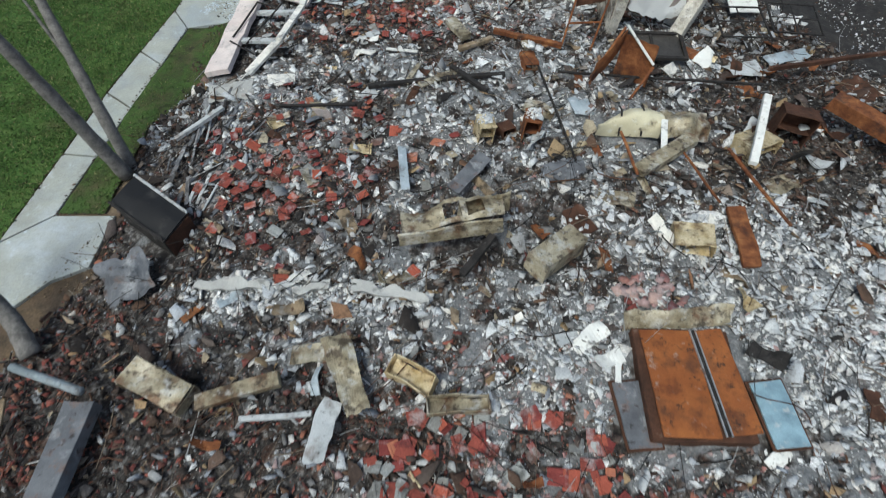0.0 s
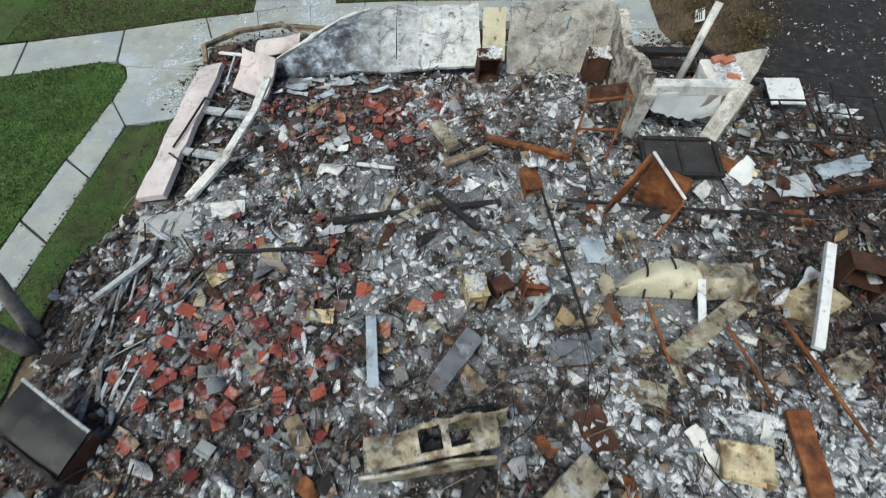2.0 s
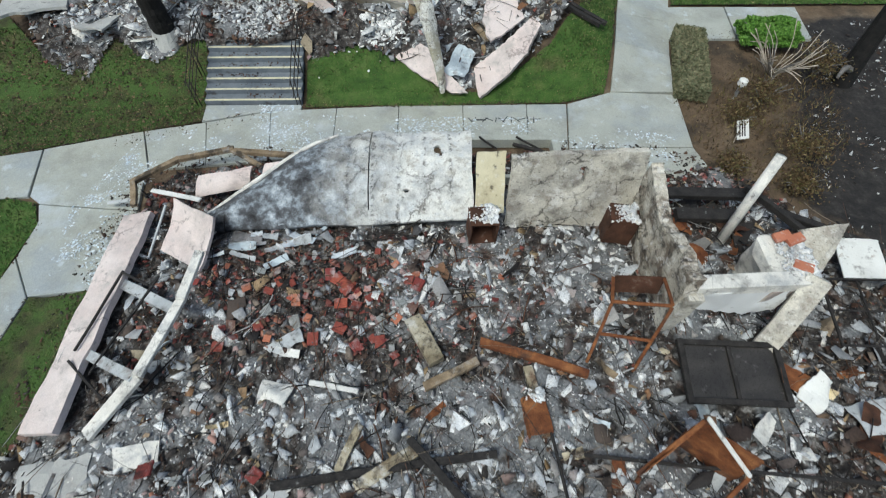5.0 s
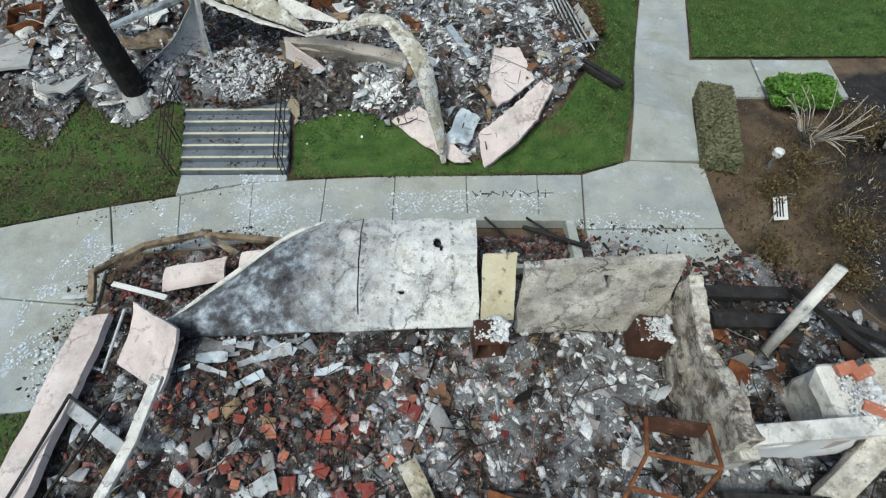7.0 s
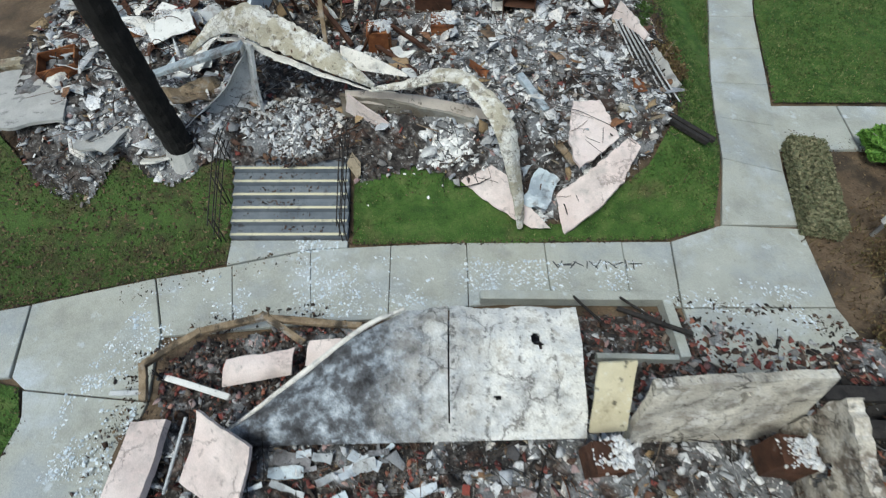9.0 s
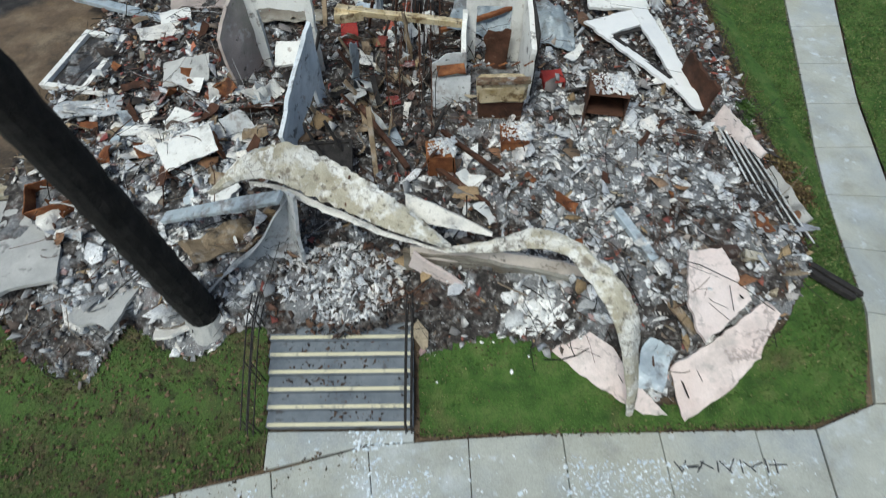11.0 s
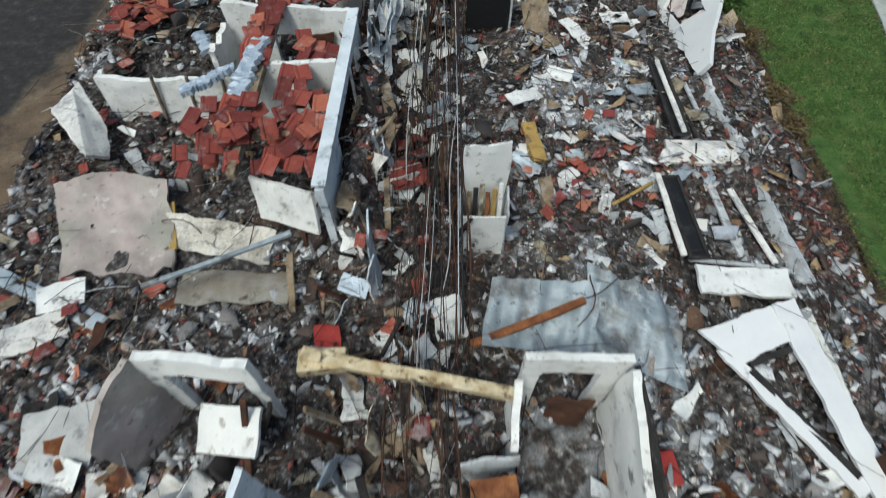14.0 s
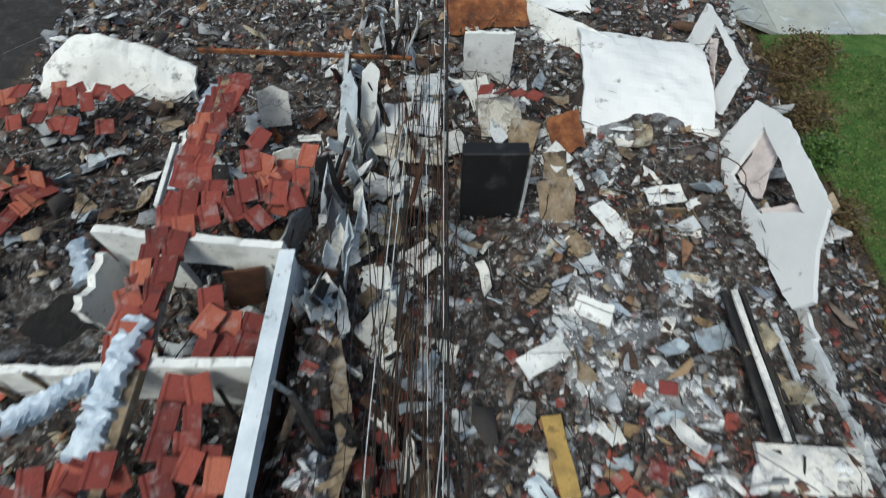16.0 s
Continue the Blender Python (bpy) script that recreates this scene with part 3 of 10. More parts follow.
def panel_mesh(a, b, h, thick=0.12, ragged=0.15, bend=0.0, curl=0.0, wave=0.0, bow=0.0, holes=(), bites=0.0, nu=24, nv=12, seed=0, top=None, torn=0.0, fold=0.0, rib=0.0, rounds=()):
    """A broken sheet. It stands on the edge from a to b and reaches by the vector h. ragged: how far its free edges are eaten, as part of its
    height; bend: bow of its length; curl: how far its top rolls over; wave: dents; holes: rows of (u0, u1, v0, v1); bites: share lost to holes; top: heights along it."""
    a, b, h = Vector(a), Vector(b), Vector(h)
    e = b - a
    nrm = e.cross(h).normalized()
    W, Hh = e.length, h.length
    keep = np.ones((nu, nv), bool)
    P = {}
    for i in range(nu + 1):
        u = i / nu
        hh = 1.0 - ragged * (0.5 + 0.55 * noise.noise((u * W * 1.3 + seed * 9.7, seed * 1.3, 0)) + 0.4 * noise.noise((u * W * 3.7 + seed, 3.1, 0)) + 0.18 * noise.noise((u * W * 9 + seed, 8.1, 0)))
        low = max(0.0, torn * (0.35 + 0.8 * noise.noise((u * W * 2.3 + seed * 4.1, 6.3, 0)) + 0.22 * noise.noise((u * W * 6.1 + seed, 1.9, 0)))) if torn else 0.0
        if top:
            k = u * (len(top) - 1)
            q = min(int(k), len(top) - 2)
            hh *= top[q] + (top[q + 1] - top[q]) * (k - q)
        for j in range(nv + 1):
            v = j / nv
            uu = u
            if ragged and i in (0, nu):
                uu += (1 if i == 0 else -1) * ragged * 0.35 * Hh / W * (0.4 + noise.noise((v * Hh * 2.5, seed * 5.1 + i, 1.7)))
            p = a + e * uu + h * (low + v * max(0.05, hh - low))
            off = bend * 4 * u * (1 - u) + bow * 4 * v * (1 - v) + curl * v * v * Hh + wave * noise.noise((u * W * 1.1 + seed, v * Hh * 1.3, seed * 2.2)) + 0.4 * wave * noise.noise((u * W * 3.3 + seed, v * Hh * 3.1, 7.7))
            if rib:
                off += rib * math.sin(u * W * 15)
            if fold:
                off += fold * W * abs(u + 0.35 * v - 0.62)
            p = p + nrm * off
            P[i, j] = p
    for i in range(nu):
        for j in range(nv):
            u, v = (i + 0.5) / nu, (j + 0.5) / nv
            if any(u0 < u < u1 and v0 < v < v1 for u0, u1, v0, v1 in holes):
                keep[i, j] = False
            elif any(((u - u0) / ru) ** 2 + ((v - v0) / rv) ** 2 < 1 + 0.7 * noise.noise((u * W * 9, v * Hh * 9, seed)) for u0, v0, ru, rv in rounds):
                keep[i, j] = False
            elif bites and 0.5 + 0.5 * noise.noise((u * W * 2.1 + seed * 3, v * Hh * 2.1, seed)) < bites:
                keep[i, j] = False
    vs, idx, fs = [], {}, []

    def vert(i, j, s):
        if (i, j, s) not in idx:
            idx[i, j, s] = len(vs)
            vs.append(tuple(P[i, j] + nrm * (thick / 2 * s)))
        return idx[i, j, s]
    has = lambda i, j: 0 <= i < nu and 0 <= j < nv and keep[i, j]
    for i in range(nu):
        for j in range(nv):
            if not keep[i, j]:
                continue
            c = [(i, j), (i + 1, j), (i + 1, j + 1), (i, j + 1)]
            fs.append([vert(*q, 1) for q in c])
            fs.append([vert(*q, -1) for q in c[::-1]])
            for (p, q), (di, dj) in zip(((c[0], c[1]), (c[1], c[2]), (c[2], c[3]), (c[3], c[0])), ((0, -1), (1, 0), (0, 1), (-1, 0))):
                if not has(i + di, j + dj):
                    fs.append([vert(*q, 1), vert(*p, 1), vert(*p, -1), vert(*q, -1)])
    return vs, fs


def panel(name, a, b, h, mat, label="", category="", parent=None, group="", kind="", **kw):
    vs, fs = panel_mesh(a, b, h, **kw)
    ob = mesh_ob(name, vs, fs, mat, parent)
    return tagged(ob, label, category, group, kind) if parent is None else ob


def plate(name, points, thick, mat, label="", category="", parent=None, group="", kind="", rag=0.02, seed=0):
    """A flat broken slab of any outline, with worn edges."""
    P = [Vector(p) for p in points]
    nrm = Vector((0, 0, 0))
    for i in range(len(P)):
        nrm += P[i].cross(P[(i + 1) % len(P)])
    nrm.normalize()
    rim = []
    for i in range(len(P)):
        a, b = P[i], P[(i + 1) % len(P)]
        m = max(1, int((b - a).length / 0.11))
        side = (b - a).cross(nrm).normalized()
        for k in range(m):
            c = a + (b - a) * (k / m)
            rim.append(c + side * rag * (noise.noise(c * 4.1 + Vector((seed, 0, 0))) + 0.7 * noise.noise(c * 11 + Vector((0, seed, 0)))))
    n = len(rim)
    vs = [tuple(c + nrm * thick / 2) for c in rim] + [tuple(c - nrm * thick / 2) for c in rim]
    fs = [list(range(n)), list(range(2 * n - 1, n - 1, -1))] + [[i, i + n, (i + 1) % n + n, (i + 1) % n] for i in range(n)]
    ob = mesh_ob(name, vs, fs, mat, parent)
    return tagged(ob, label, category, group, kind) if parent is None else ob


def vnoise(x, y, scale, seed=0):
    """Value noise from 0 to 1 for arrays."""
    rng = np.random.default_rng(seed)
    tab = rng.random((64, 64))
    X, Y = x / scale + 100, y / scale + 100
    i, j = np.floor(X).astype(int), np.floor(Y).astype(int)
    u, v = X - i, Y - j
    u, v = u * u * (3 - 2 * u), v * v * (3 - 2 * v)
    g = lambda a, b: tab[a % 64, b % 64]
    return (g(i, j) * (1 - u) + g(i + 1, j) * u) * (1 - v) + (g(i, j + 1) * (1 - u) + g(i + 1, j + 1) * u) * v


def inside(x, y, poly):
    hit = np.zeros(np.shape(x), bool)
    n = len(poly)
    for k in range(n):
        (x0, y0), (x1, y1) = poly[k], poly[(k + 1) % n]
        if y0 != y1:
            hit ^= ((y0 > y) != (y1 > y)) & (x < (x1 - x0) * (y - y0) / (y1 - y0) + x0)
    return hit


def smoothstep(a, b, x):
    t = np.clip((x - a) / (b - a), 0, 1)
    return t * t * (3 - 2 * t)


# ---------------------------------------------------------------- the lie of the land
def rise(y):
    return np.maximum(0, (y - 26.0)) * 0.02


def land(x, y):
    """Ground height: level walks, a low pad for the near house, a raised pad for the far one."""
    x, y = np.asarray(x, float), np.asarray(y, float)
    base = rise(y)
    near = 0.25 * smoothstep(-8.2, -6.6, x) * (1 - smoothstep(17.6, 18.8, y)) * smoothstep(-30, -20, y) * (1 - smoothstep(12, 15, x))
    front = smoothstep(22.75, 25.3, y)
    side = 1 - smoothstep(4.8, 8.2, x + 0 * y)
    far = (1.12 + 0.012 * np.maximum(0, y - 25)) * front * side
    return np.maximum(base, far) + near


def land1(x, y):
    return float(land(np.array([x]), np.array([y]))[0])


def edge_line(poly, step, wobble, seed):
    out = []
    n = len(poly)
    for k in range(n):
        p, q = np.array(poly[k], float), np.array(poly[(k + 1) % n], float)
        d = q - p
        L = np.hypot(*d)
        m = max(1, int(L / step))
        nn = np.array([-d[1], d[0]]) / max(L, 1e-6)
        for i in range(m):
            c = p + d * i / m
            w = wobble * (noise.noise((c[0] * 1.3 + seed, c[1] * 1.3, seed)) + 0.6 * noise.noise((c[0] * 4 + seed, c[1] * 4, 2 * seed)))
            out.append(tuple(c + nn * w))
    return out


def patch(name, poly, lift, mat, spacing=0.6, step=0.25, wobble=0.05, relief=0.0, seed=1, skirt=0.0):
    """A sheet laid on the land inside an outline."""
    from mathutils.geometry import delaunay_2d_cdt
    rim = edge_line(poly, step, wobble, seed)
    xs, ys = [p[0] for p in rim], [p[1] for p in rim]
    gx, gy = np.meshgrid(np.arange(min(xs), max(xs), spacing), np.arange(min(ys), max(ys), spacing))
    rng = np.random.default_rng(seed)
    gx = gx + rng.uniform(-0.2, 0.2, gx.shape) * spacing
    gy = gy + rng.uniform(-0.2, 0.2, gy.shape) * spacing
    ok = inside(gx, gy, rim)
    inner = np.stack([gx[ok], gy[ok]], 1)
    pts = [Vector(p) for p in rim] + [Vector(p) for p in inner.tolist()]
    n = len(rim)
    vs, _, fs, _, _, _ = delaunay_2d_cdt(pts, [(i, (i + 1) % n) for i in range(n)], [], 1, 1e-4)
    v = np.array([tuple(p) for p in vs])
    z = land(v[:, 0], v[:, 1]) + lift
    if relief:
        r = np.zeros(len(v))
        r[:] = relief * (vnoise(v[:, 0], v[:, 1], 1.3, seed) + 0.6 * vnoise(v[:, 0], v[:, 1], 0.45, seed + 1) - 0.3)
        z = z + r
    vv = np.column_stack([v, z])
    return mesh_ob(name, vv, fs, mat, origin=(0, 0, 0), smooth=True)


axis_x = np.concatenate([[-600, -300, -150, -80, -50, -35, -26], np.arange(-20, 20.1, 0.5), [26, 35, 50, 80, 150, 300, 600]])
axis_y = np.concatenate([[-600, -300, -150, -80, -50, -35, -26, -20], np.arange(-14, 64.1, 0.5), [70, 80, 100, 150, 300, 600]])
GX, GY = np.meshgrid(axis_x, axis_y, indexing="ij")
GZ = land(np.clip(GX, -20, 20), np.clip(GY, -14, 64)) - 0.03 + 0.03 * (vnoise(GX, GY, 1.1, 3) - 0.5) - 0.03
ny = len(axis_y)
ground = mesh_ob("ground", np.stack([GX.ravel(), GY.ravel(), GZ.ravel()], 1),
                 [(i * ny + j, (i + 1) * ny + j, (i + 1) * ny + j + 1, i * ny + j + 1) for i in range(len(axis_x) - 1) for j in range(ny - 1)],
                 M["soil"], origin=(0, 0, 0), smooth=True)
edge = np.interp(GY, [8, 9, 13, 17, 19.2, 21.5, 24, 27.2], [13.5, 13.5, 12.5, 11.4, 10.4, 11.2, 12.2, 13.4])
slope = np.interp(GY, [33, 35, 36.5, 43, 50, 62], [-18.6, -17.2, -15.6, -14.3, -14, -14])
burnt = np.maximum(smoothstep(-1.4, 1.2, GX - edge) * (1 - smoothstep(26.6, 27.4, GY)) * smoothstep(-8, -4, GY), smoothstep(-1.6, 1.0, slope - GX) * smoothstep(33, 36, GY))
ground.data.attributes.new("burn", "FLOAT", "POINT").data.foreach_set("value", burnt.ravel().astype(np.float32))
tagged(ground, "bare brown soil between lawns and burnt houses", "ground", kind="structure")

LAWNS = {
    "west": [(-30, 2), (-11.6, 2), (-10.6, 7.1), (-10.1, 12.9), (-9.35, 17.4), (-9.25, 18.3), (-9.6, 19.0), (-10.4, 19.15), (-13, 18.5), (-30, 15)],
    "strip": [(-8.55, 16.2), (-7.0, 16.25), (-7.0, 13.3), (-8.3, 11.3), (-8.4, 8.1), (-9.55, 8.1), (-9.0, 13.0)],
    "front_west": [(-30, 17.5), (-11.7, 20.6), (-10.2, 20.95), (-8.3, 21.45), (-6.05, 22.0), (-6.2, 24.6), (-7.7, 24.2), (-8.9, 24.7), (-9.9, 23.8), (-11.2, 24.2), (-13.5, 26.5), (-30, 28)],
    "front_east": [(-3.1, 22.55), (2.8, 22.65), (4.6, 22.65), (5.9, 23.05), (6.55, 25.7), (8.4, 32.3), (9.9, 38), (11.7, 46), (12.6, 51), (6.9, 51), (6.8, 44), (6.8, 38.4), (6.3, 33.4), (6.0, 28.5), (5.4, 26), (4.3, 24.4), (2.3, 23.1), (1.1, 23.1), (-0.2, 24.2), (-3.1, 24.6)],
    "east": [(9.1, 27.7), (30, 27.6), (30, 60), (14.8, 51), (13.7, 46), (11.8, 38), (10.1, 32.5)],
}
LAWN_LABELS = {"west": "green lawn dotted with fallen leaves beside the walk", "strip": "worn strip of thin dark grass by the walk",
               "front_west": "patchy lawn with brown spots and leaf litter", "front_east": "bright green lawn along the burnt house", "east": "smooth green lawn beyond the walk"}
for key, poly in LAWNS.items():
    ob = patch("lawn", poly, 0.02, M["patchy_turf" if key in ("strip", "front_west") else "turf"], 0.6, 0.25, 0.05, 0.02, seed=len(key))
    tagged(ob, LAWN_LABELS[key], "lawn", kind="structure")

# ---------------------------------------------------------------- concrete walks, slab by slab
def slab_bm(poly, thick=0.12, gap=0.012, lift=0.035):
    bm = bmesh.new()
    c = Vector((sum(p[0] for p in poly) / len(poly), sum(p[1] for p in poly) / len(poly), 0))
    vs = []
    for p in poly:
        q = Vector((*p, 0))
        q += (c - q).normalized() * gap
        vs.append(bm.verts.new((q.x, q.y, land1(q.x, q.y) + lift)))
    f = bm.faces.new(vs)
    if f.normal.z < 0 or (f.normal_update() or f.normal.z) < 0:
        f.normal_flip()
    r = bmesh.ops.extrude_face_region(bm, geom=[f])
    top = [v for v in r["geom"] if isinstance(v, bmesh.types.BMVert)]
    for v in vs:
        v.co.z -= thick
    bmesh.ops.bevel(bm, geom=[e for e in {e for v in top for e in v.link_edges} if all(w in top for w in e.verts)], offset=0.012, segments=1, affect="EDGES")
    bmesh.ops.recalc_face_normals(bm, faces=bm.faces)
    return bm


def walkway(label, slabs):
    e = new("walk")
    tagged(e, label, "path", kind="structure")
    for poly in slabs:
        part("slab", slab_bm(poly), M["concrete"], e)
    return e


upper = [(-7.6, 21.6), (-5.9, 21.95), (-4.1, 22.4), (-2.15, 22.52), (-0.3, 22.6), (1.6, 22.6), (3.5, 22.62), (4.7, 22.62)]
lower = [(-7.0, 20.12), (-5.5, 20.25), (-3.8, 20.42), (-2.1, 20.55), (-0.3, 20.85), (1.6, 21.0), (3.4, 20.95), (4.5, 20.8)]
walkway("curving concrete walk with pale smears between the houses",
        [(upper[k], upper[k + 1], lower[k + 1], lower[k]) for k in range(7)]
        + [((4.72, 22.62), (6.1, 23.1), (8.08, 23.0), (8.0, 20.8), (6.4, 20.8), (4.52, 20.8)), ((4.52, 20.78), (8.0, 20.78), (8.2, 20.1), (5.8, 18.9), (4.6, 19.6)),
           ((-10.2, 20.92), (-7.62, 21.6), (-7.02, 20.1), (-7.0, 19.6), (-6.85, 18.7), (-9.5, 18.95), (-9.85, 19.2)),
           ((-9.5, 18.93), (-6.85, 18.68), (-7.02, 16.28), (-8.6, 16.22), (-9.35, 17.3), (-9.28, 18.4)),
           ((-6.1, 22.68), (-3.2, 22.68), (-3.2, 22.46), (-4.1, 22.42), (-6.05, 21.97)), ((-13.2, 20.25), (-10.22, 20.9), (-9.9, 19.2), (-10.4, 19.15), (-12.9, 18.55)), ((-16.5, 19.6), (-13.24, 20.24), (-12.94, 18.54), (-16.2, 17.9)), ((-20, 18.9), (-16.54, 19.6), (-16.24, 17.9), (-19.7, 17.2))])
walkway("narrow concrete walk between lawn and burnt house",
        [((-9.36, 17.28), (-8.6, 16.2), (-8.85, 14.2), (-9.75, 14.9)), ((-9.76, 14.86), (-8.86, 14.16), (-9.1, 12.1), (-10.06, 12.8)),
         ((-10.07, 12.76), (-9.11, 12.06), (-9.36, 10.1), (-10.3, 10.2)), ((-10.31, 10.16), (-9.37, 10.06), (-9.6, 8.05), (-10.6, 7.2)),
         ((-10.6, 7.16), (-9.6, 8.02), (-8.1, 8.02), (-8.15, 6.5), (-8.9, 6.1), (-9.6, 5.2), (-9.9, 3.6), (-10.9, 3.6)), ((-10.9, 3.56), (-9.9, 3.56), (-10.0, 0.5), (-11.3, 0.5))])
def west_edge(y):
    return float(np.interp(y, [23.1, 25.7, 32.3, 38, 46, 51], [6.1, 6.6, 8.45, 9.95, 11.75, 12.65]))


def east_edge(y):
    return float(np.interp(y, [23.1, 25.7, 27.6, 32.5, 38, 46, 51], [8.05, 8.5, 9.0, 10.05, 11.75, 13.65, 14.75]))


ys = [23.1, 24.9, 26.7, 28.5, 30.3, 32.1, 34, 36, 38, 40, 42, 44, 46, 48.5, 51]
walkway("straight concrete walk along the green lawn",
        [((west_edge(a), a), (west_edge(b), b), (east_edge(b), b), (east_edge(a), a)) for a, b in zip(ys, ys[1:])]
        + [((8.75, 27.55), (10.9, 27.55), (10.8, 25.75), (8.55, 25.75)), ((10.93, 27.55), (13.4, 27.5), (13.3, 25.7), (10.83, 25.75))]
        + [((a, 51.02), (a + 2.4, 51.02), (a + 2.4, 52.9), (a, 52.9)) for a in (5.2, 7.6, 10.0, 12.4, 14.8)])


# ---------------------------------------------------------------- rubble fields
NEAR = [(-6.6, 18.3), (-7.0, 15.2), (-7.1, 13.2), (-8.3, 11.3), (-8.0, 8.2), (-8.0, 6.3), (-9.0, 4.2), (-9.6, 0), (-9.6, -6), (16, -6), (15, 8), (13, 14), (11.6, 17), (9.6, 18.6), (7.4, 19.6), (5.6, 19.0), (4.6, 18.6)]
FAR = [(-12.6, 27.5), (-11.2, 24.0), (-9.9, 23.5), (-8.9, 24.5), (-7.7, 23.9), (-6.5, 24.5), (-6.2, 24.4), (-3.2, 24.4), (-3.0, 23.9), (-1.6, 24.3), (-0.2, 23.9), (1.1, 23.2), (2.3, 23.2), (4.3, 24.5), (4.9, 25.4),
       (5.4, 26.7), (5.6, 29), (5.8, 32), (6.1, 37.5), (6.0, 41), (5.8, 44.6), (5.8, 58), (-13.5, 58), (-13.2, 44), (-12.8, 38), (-13.0, 33)]
PLANT = [(-6.5, 18.3), (-6.9, 19.3), (-6.1, 20.0), (-3.6, 20.45), (-1.7, 20.5), (4.0, 20.7), (5.2, 20.4), (7.0, 19.9), (8.6, 20.1), (10, 18.6), (5.6, 18.2), (4.6, 18.1)]


def blob(x, y, cx, cy, rx, ry):
    return np.exp(-(((x - cx) / rx) ** 2 + ((y - cy) / ry) ** 2))


def heap(x, y):
    """Top of the rubble above the land."""
    e = np.minimum.reduce([smoothstep(-7.4, -4.8, x), 1 - smoothstep(17.4, 18.6, y)])
    mid = 0.25 + 0.9 * blob(x, y, 2.0, 12.0, 7.5, 5.5)
    n = 0.04 + e * mid * (0.1 + 0.4 * vnoise(x, y, 2.3, 11) + 0.2 * vnoise(x, y, 0.9, 12))
    f = smoothstep(23.6, 25.6, y) * (1 - smoothstep(4.6, 6.2, x)) * (0.06 + 0.3 * vnoise(x, y, 2.0, 13) + 0.24 * vnoise(x, y, 0.8, 14) + 0.14 * vnoise(x, y, 0.42, 16))
    f = f + 1.15 * np.exp(-((x + 4.85) / 0.5) ** 2) * smoothstep(34.5, 36.5, y) * (1 - smoothstep(42, 45, y)) * (0.6 + 0.7 * vnoise(x, y, 0.9, 15))
    f = f * (1 - 0.9 * blob(x, y, -4.7, 25.0, 1.3, 0.9))
    f = f * (1 - 0.95 * blob(x, y, -10.0, 40.7, 1.2, 0.9))
    return land(x, y) + np.where(y < 21.5, n, 0.04 + f)


def heap1(x, y):
    return float(heap(np.array([x]), np.array([y]))[0])


def ash(x, y):
    """Share of pale ash at a spot, from 0 to 1: crusts with clear edges over dark burnt matter."""
    # Less ash at (-2.3, 17.2) also paints the shadow under the bent wall.
    near = (0.34 + 0.5 * blob(x, y, -3.5, 5.3, 3.2, 0.9) + 0.75 * blob(x, y, 7.5, 4.5, 3.8, 3.4) + 0.25 * blob(x, y, 1.0, 3.8, 2.5, 1.5) + 0.4 * blob(x, y, 0.5, 12.2, 4.5, 2.2) - 0.45 * blob(x, y, 8.8, 9.4, 2.6, 2.0) - 0.25 * blob(x, y, -6.0, 9.2, 1.2, 1.6) + 0.45 * blob(x, y, 3.4, 16, 1.6, 1.8) + 0.4 * blob(x, y, -5.6, 12.2, 1.7, 1.3) + 0.35 * blob(x, y, 5.5, 11, 3.5, 3.5) - 0.35 * blob(x, y, -2.3, 17.2, 2.2, 0.8)
            - 0.9 * blob(x, y, -7.2, 2.5, 2.5, 3.3) - 0.3 * blob(x, y, 11.5, 12.5, 3, 3) - 0.15 * blob(x, y, -3.6, 9.0, 2.2, 2.0) - 0.3 * blob(x, y, -2.2, 15.9, 2.8, 1.1) - 0.35 * blob(x, y, 8.5, 11.8, 2.5, 1.8) - 0.2 * blob(x, y, -1.5, 1.2, 4, 1.5))
    far = (0.24 + 0.62 * blob(x, y, 1.4, 28.2, 3.2, 3.0) + 0.6 * blob(x, y, -9.4, 25.4, 2.2, 1.9) + 0.16 * blob(x, y, -10, 28.8, 2.6, 2.2) - 0.14 * blob(x, y, -9, 33, 3, 1.2) - 0.4 * blob(x, y, -4, 27.3, 2.5, 1.2) - 0.5 * blob(x, y, -2.4, 24.4, 0.9, 0.5) + 0.6 * blob(x, y, -4.7, 25.2, 1.0, 0.8) + 0.6 * blob(x, y, -0.5, 25.1, 1.3, 0.7)
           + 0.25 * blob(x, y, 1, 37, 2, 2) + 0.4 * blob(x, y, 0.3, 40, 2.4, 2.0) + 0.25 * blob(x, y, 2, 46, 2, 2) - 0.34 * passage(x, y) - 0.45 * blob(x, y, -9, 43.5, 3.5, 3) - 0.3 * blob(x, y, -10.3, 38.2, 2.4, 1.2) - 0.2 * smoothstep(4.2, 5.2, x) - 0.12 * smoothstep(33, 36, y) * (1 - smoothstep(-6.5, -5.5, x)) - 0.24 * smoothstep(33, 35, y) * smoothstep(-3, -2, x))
    w = np.where(y < 21.5, near, far)
    n = 0.4 * vnoise(x, y, 1.6, 61) + 0.75 * vnoise(x, y, 0.5, 62) + 0.75 * vnoise(x, y, 0.19, 63) - 0.95
    return smoothstep(0.0, 0.5, 0.75 * w - 0.07 + 0.95 * n)


def lay_ash(me, x, y):
    at = me.attributes.new("ash", "FLOAT", "POINT")
    at.data.foreach_set("value", ash(x, y).astype(np.float32))


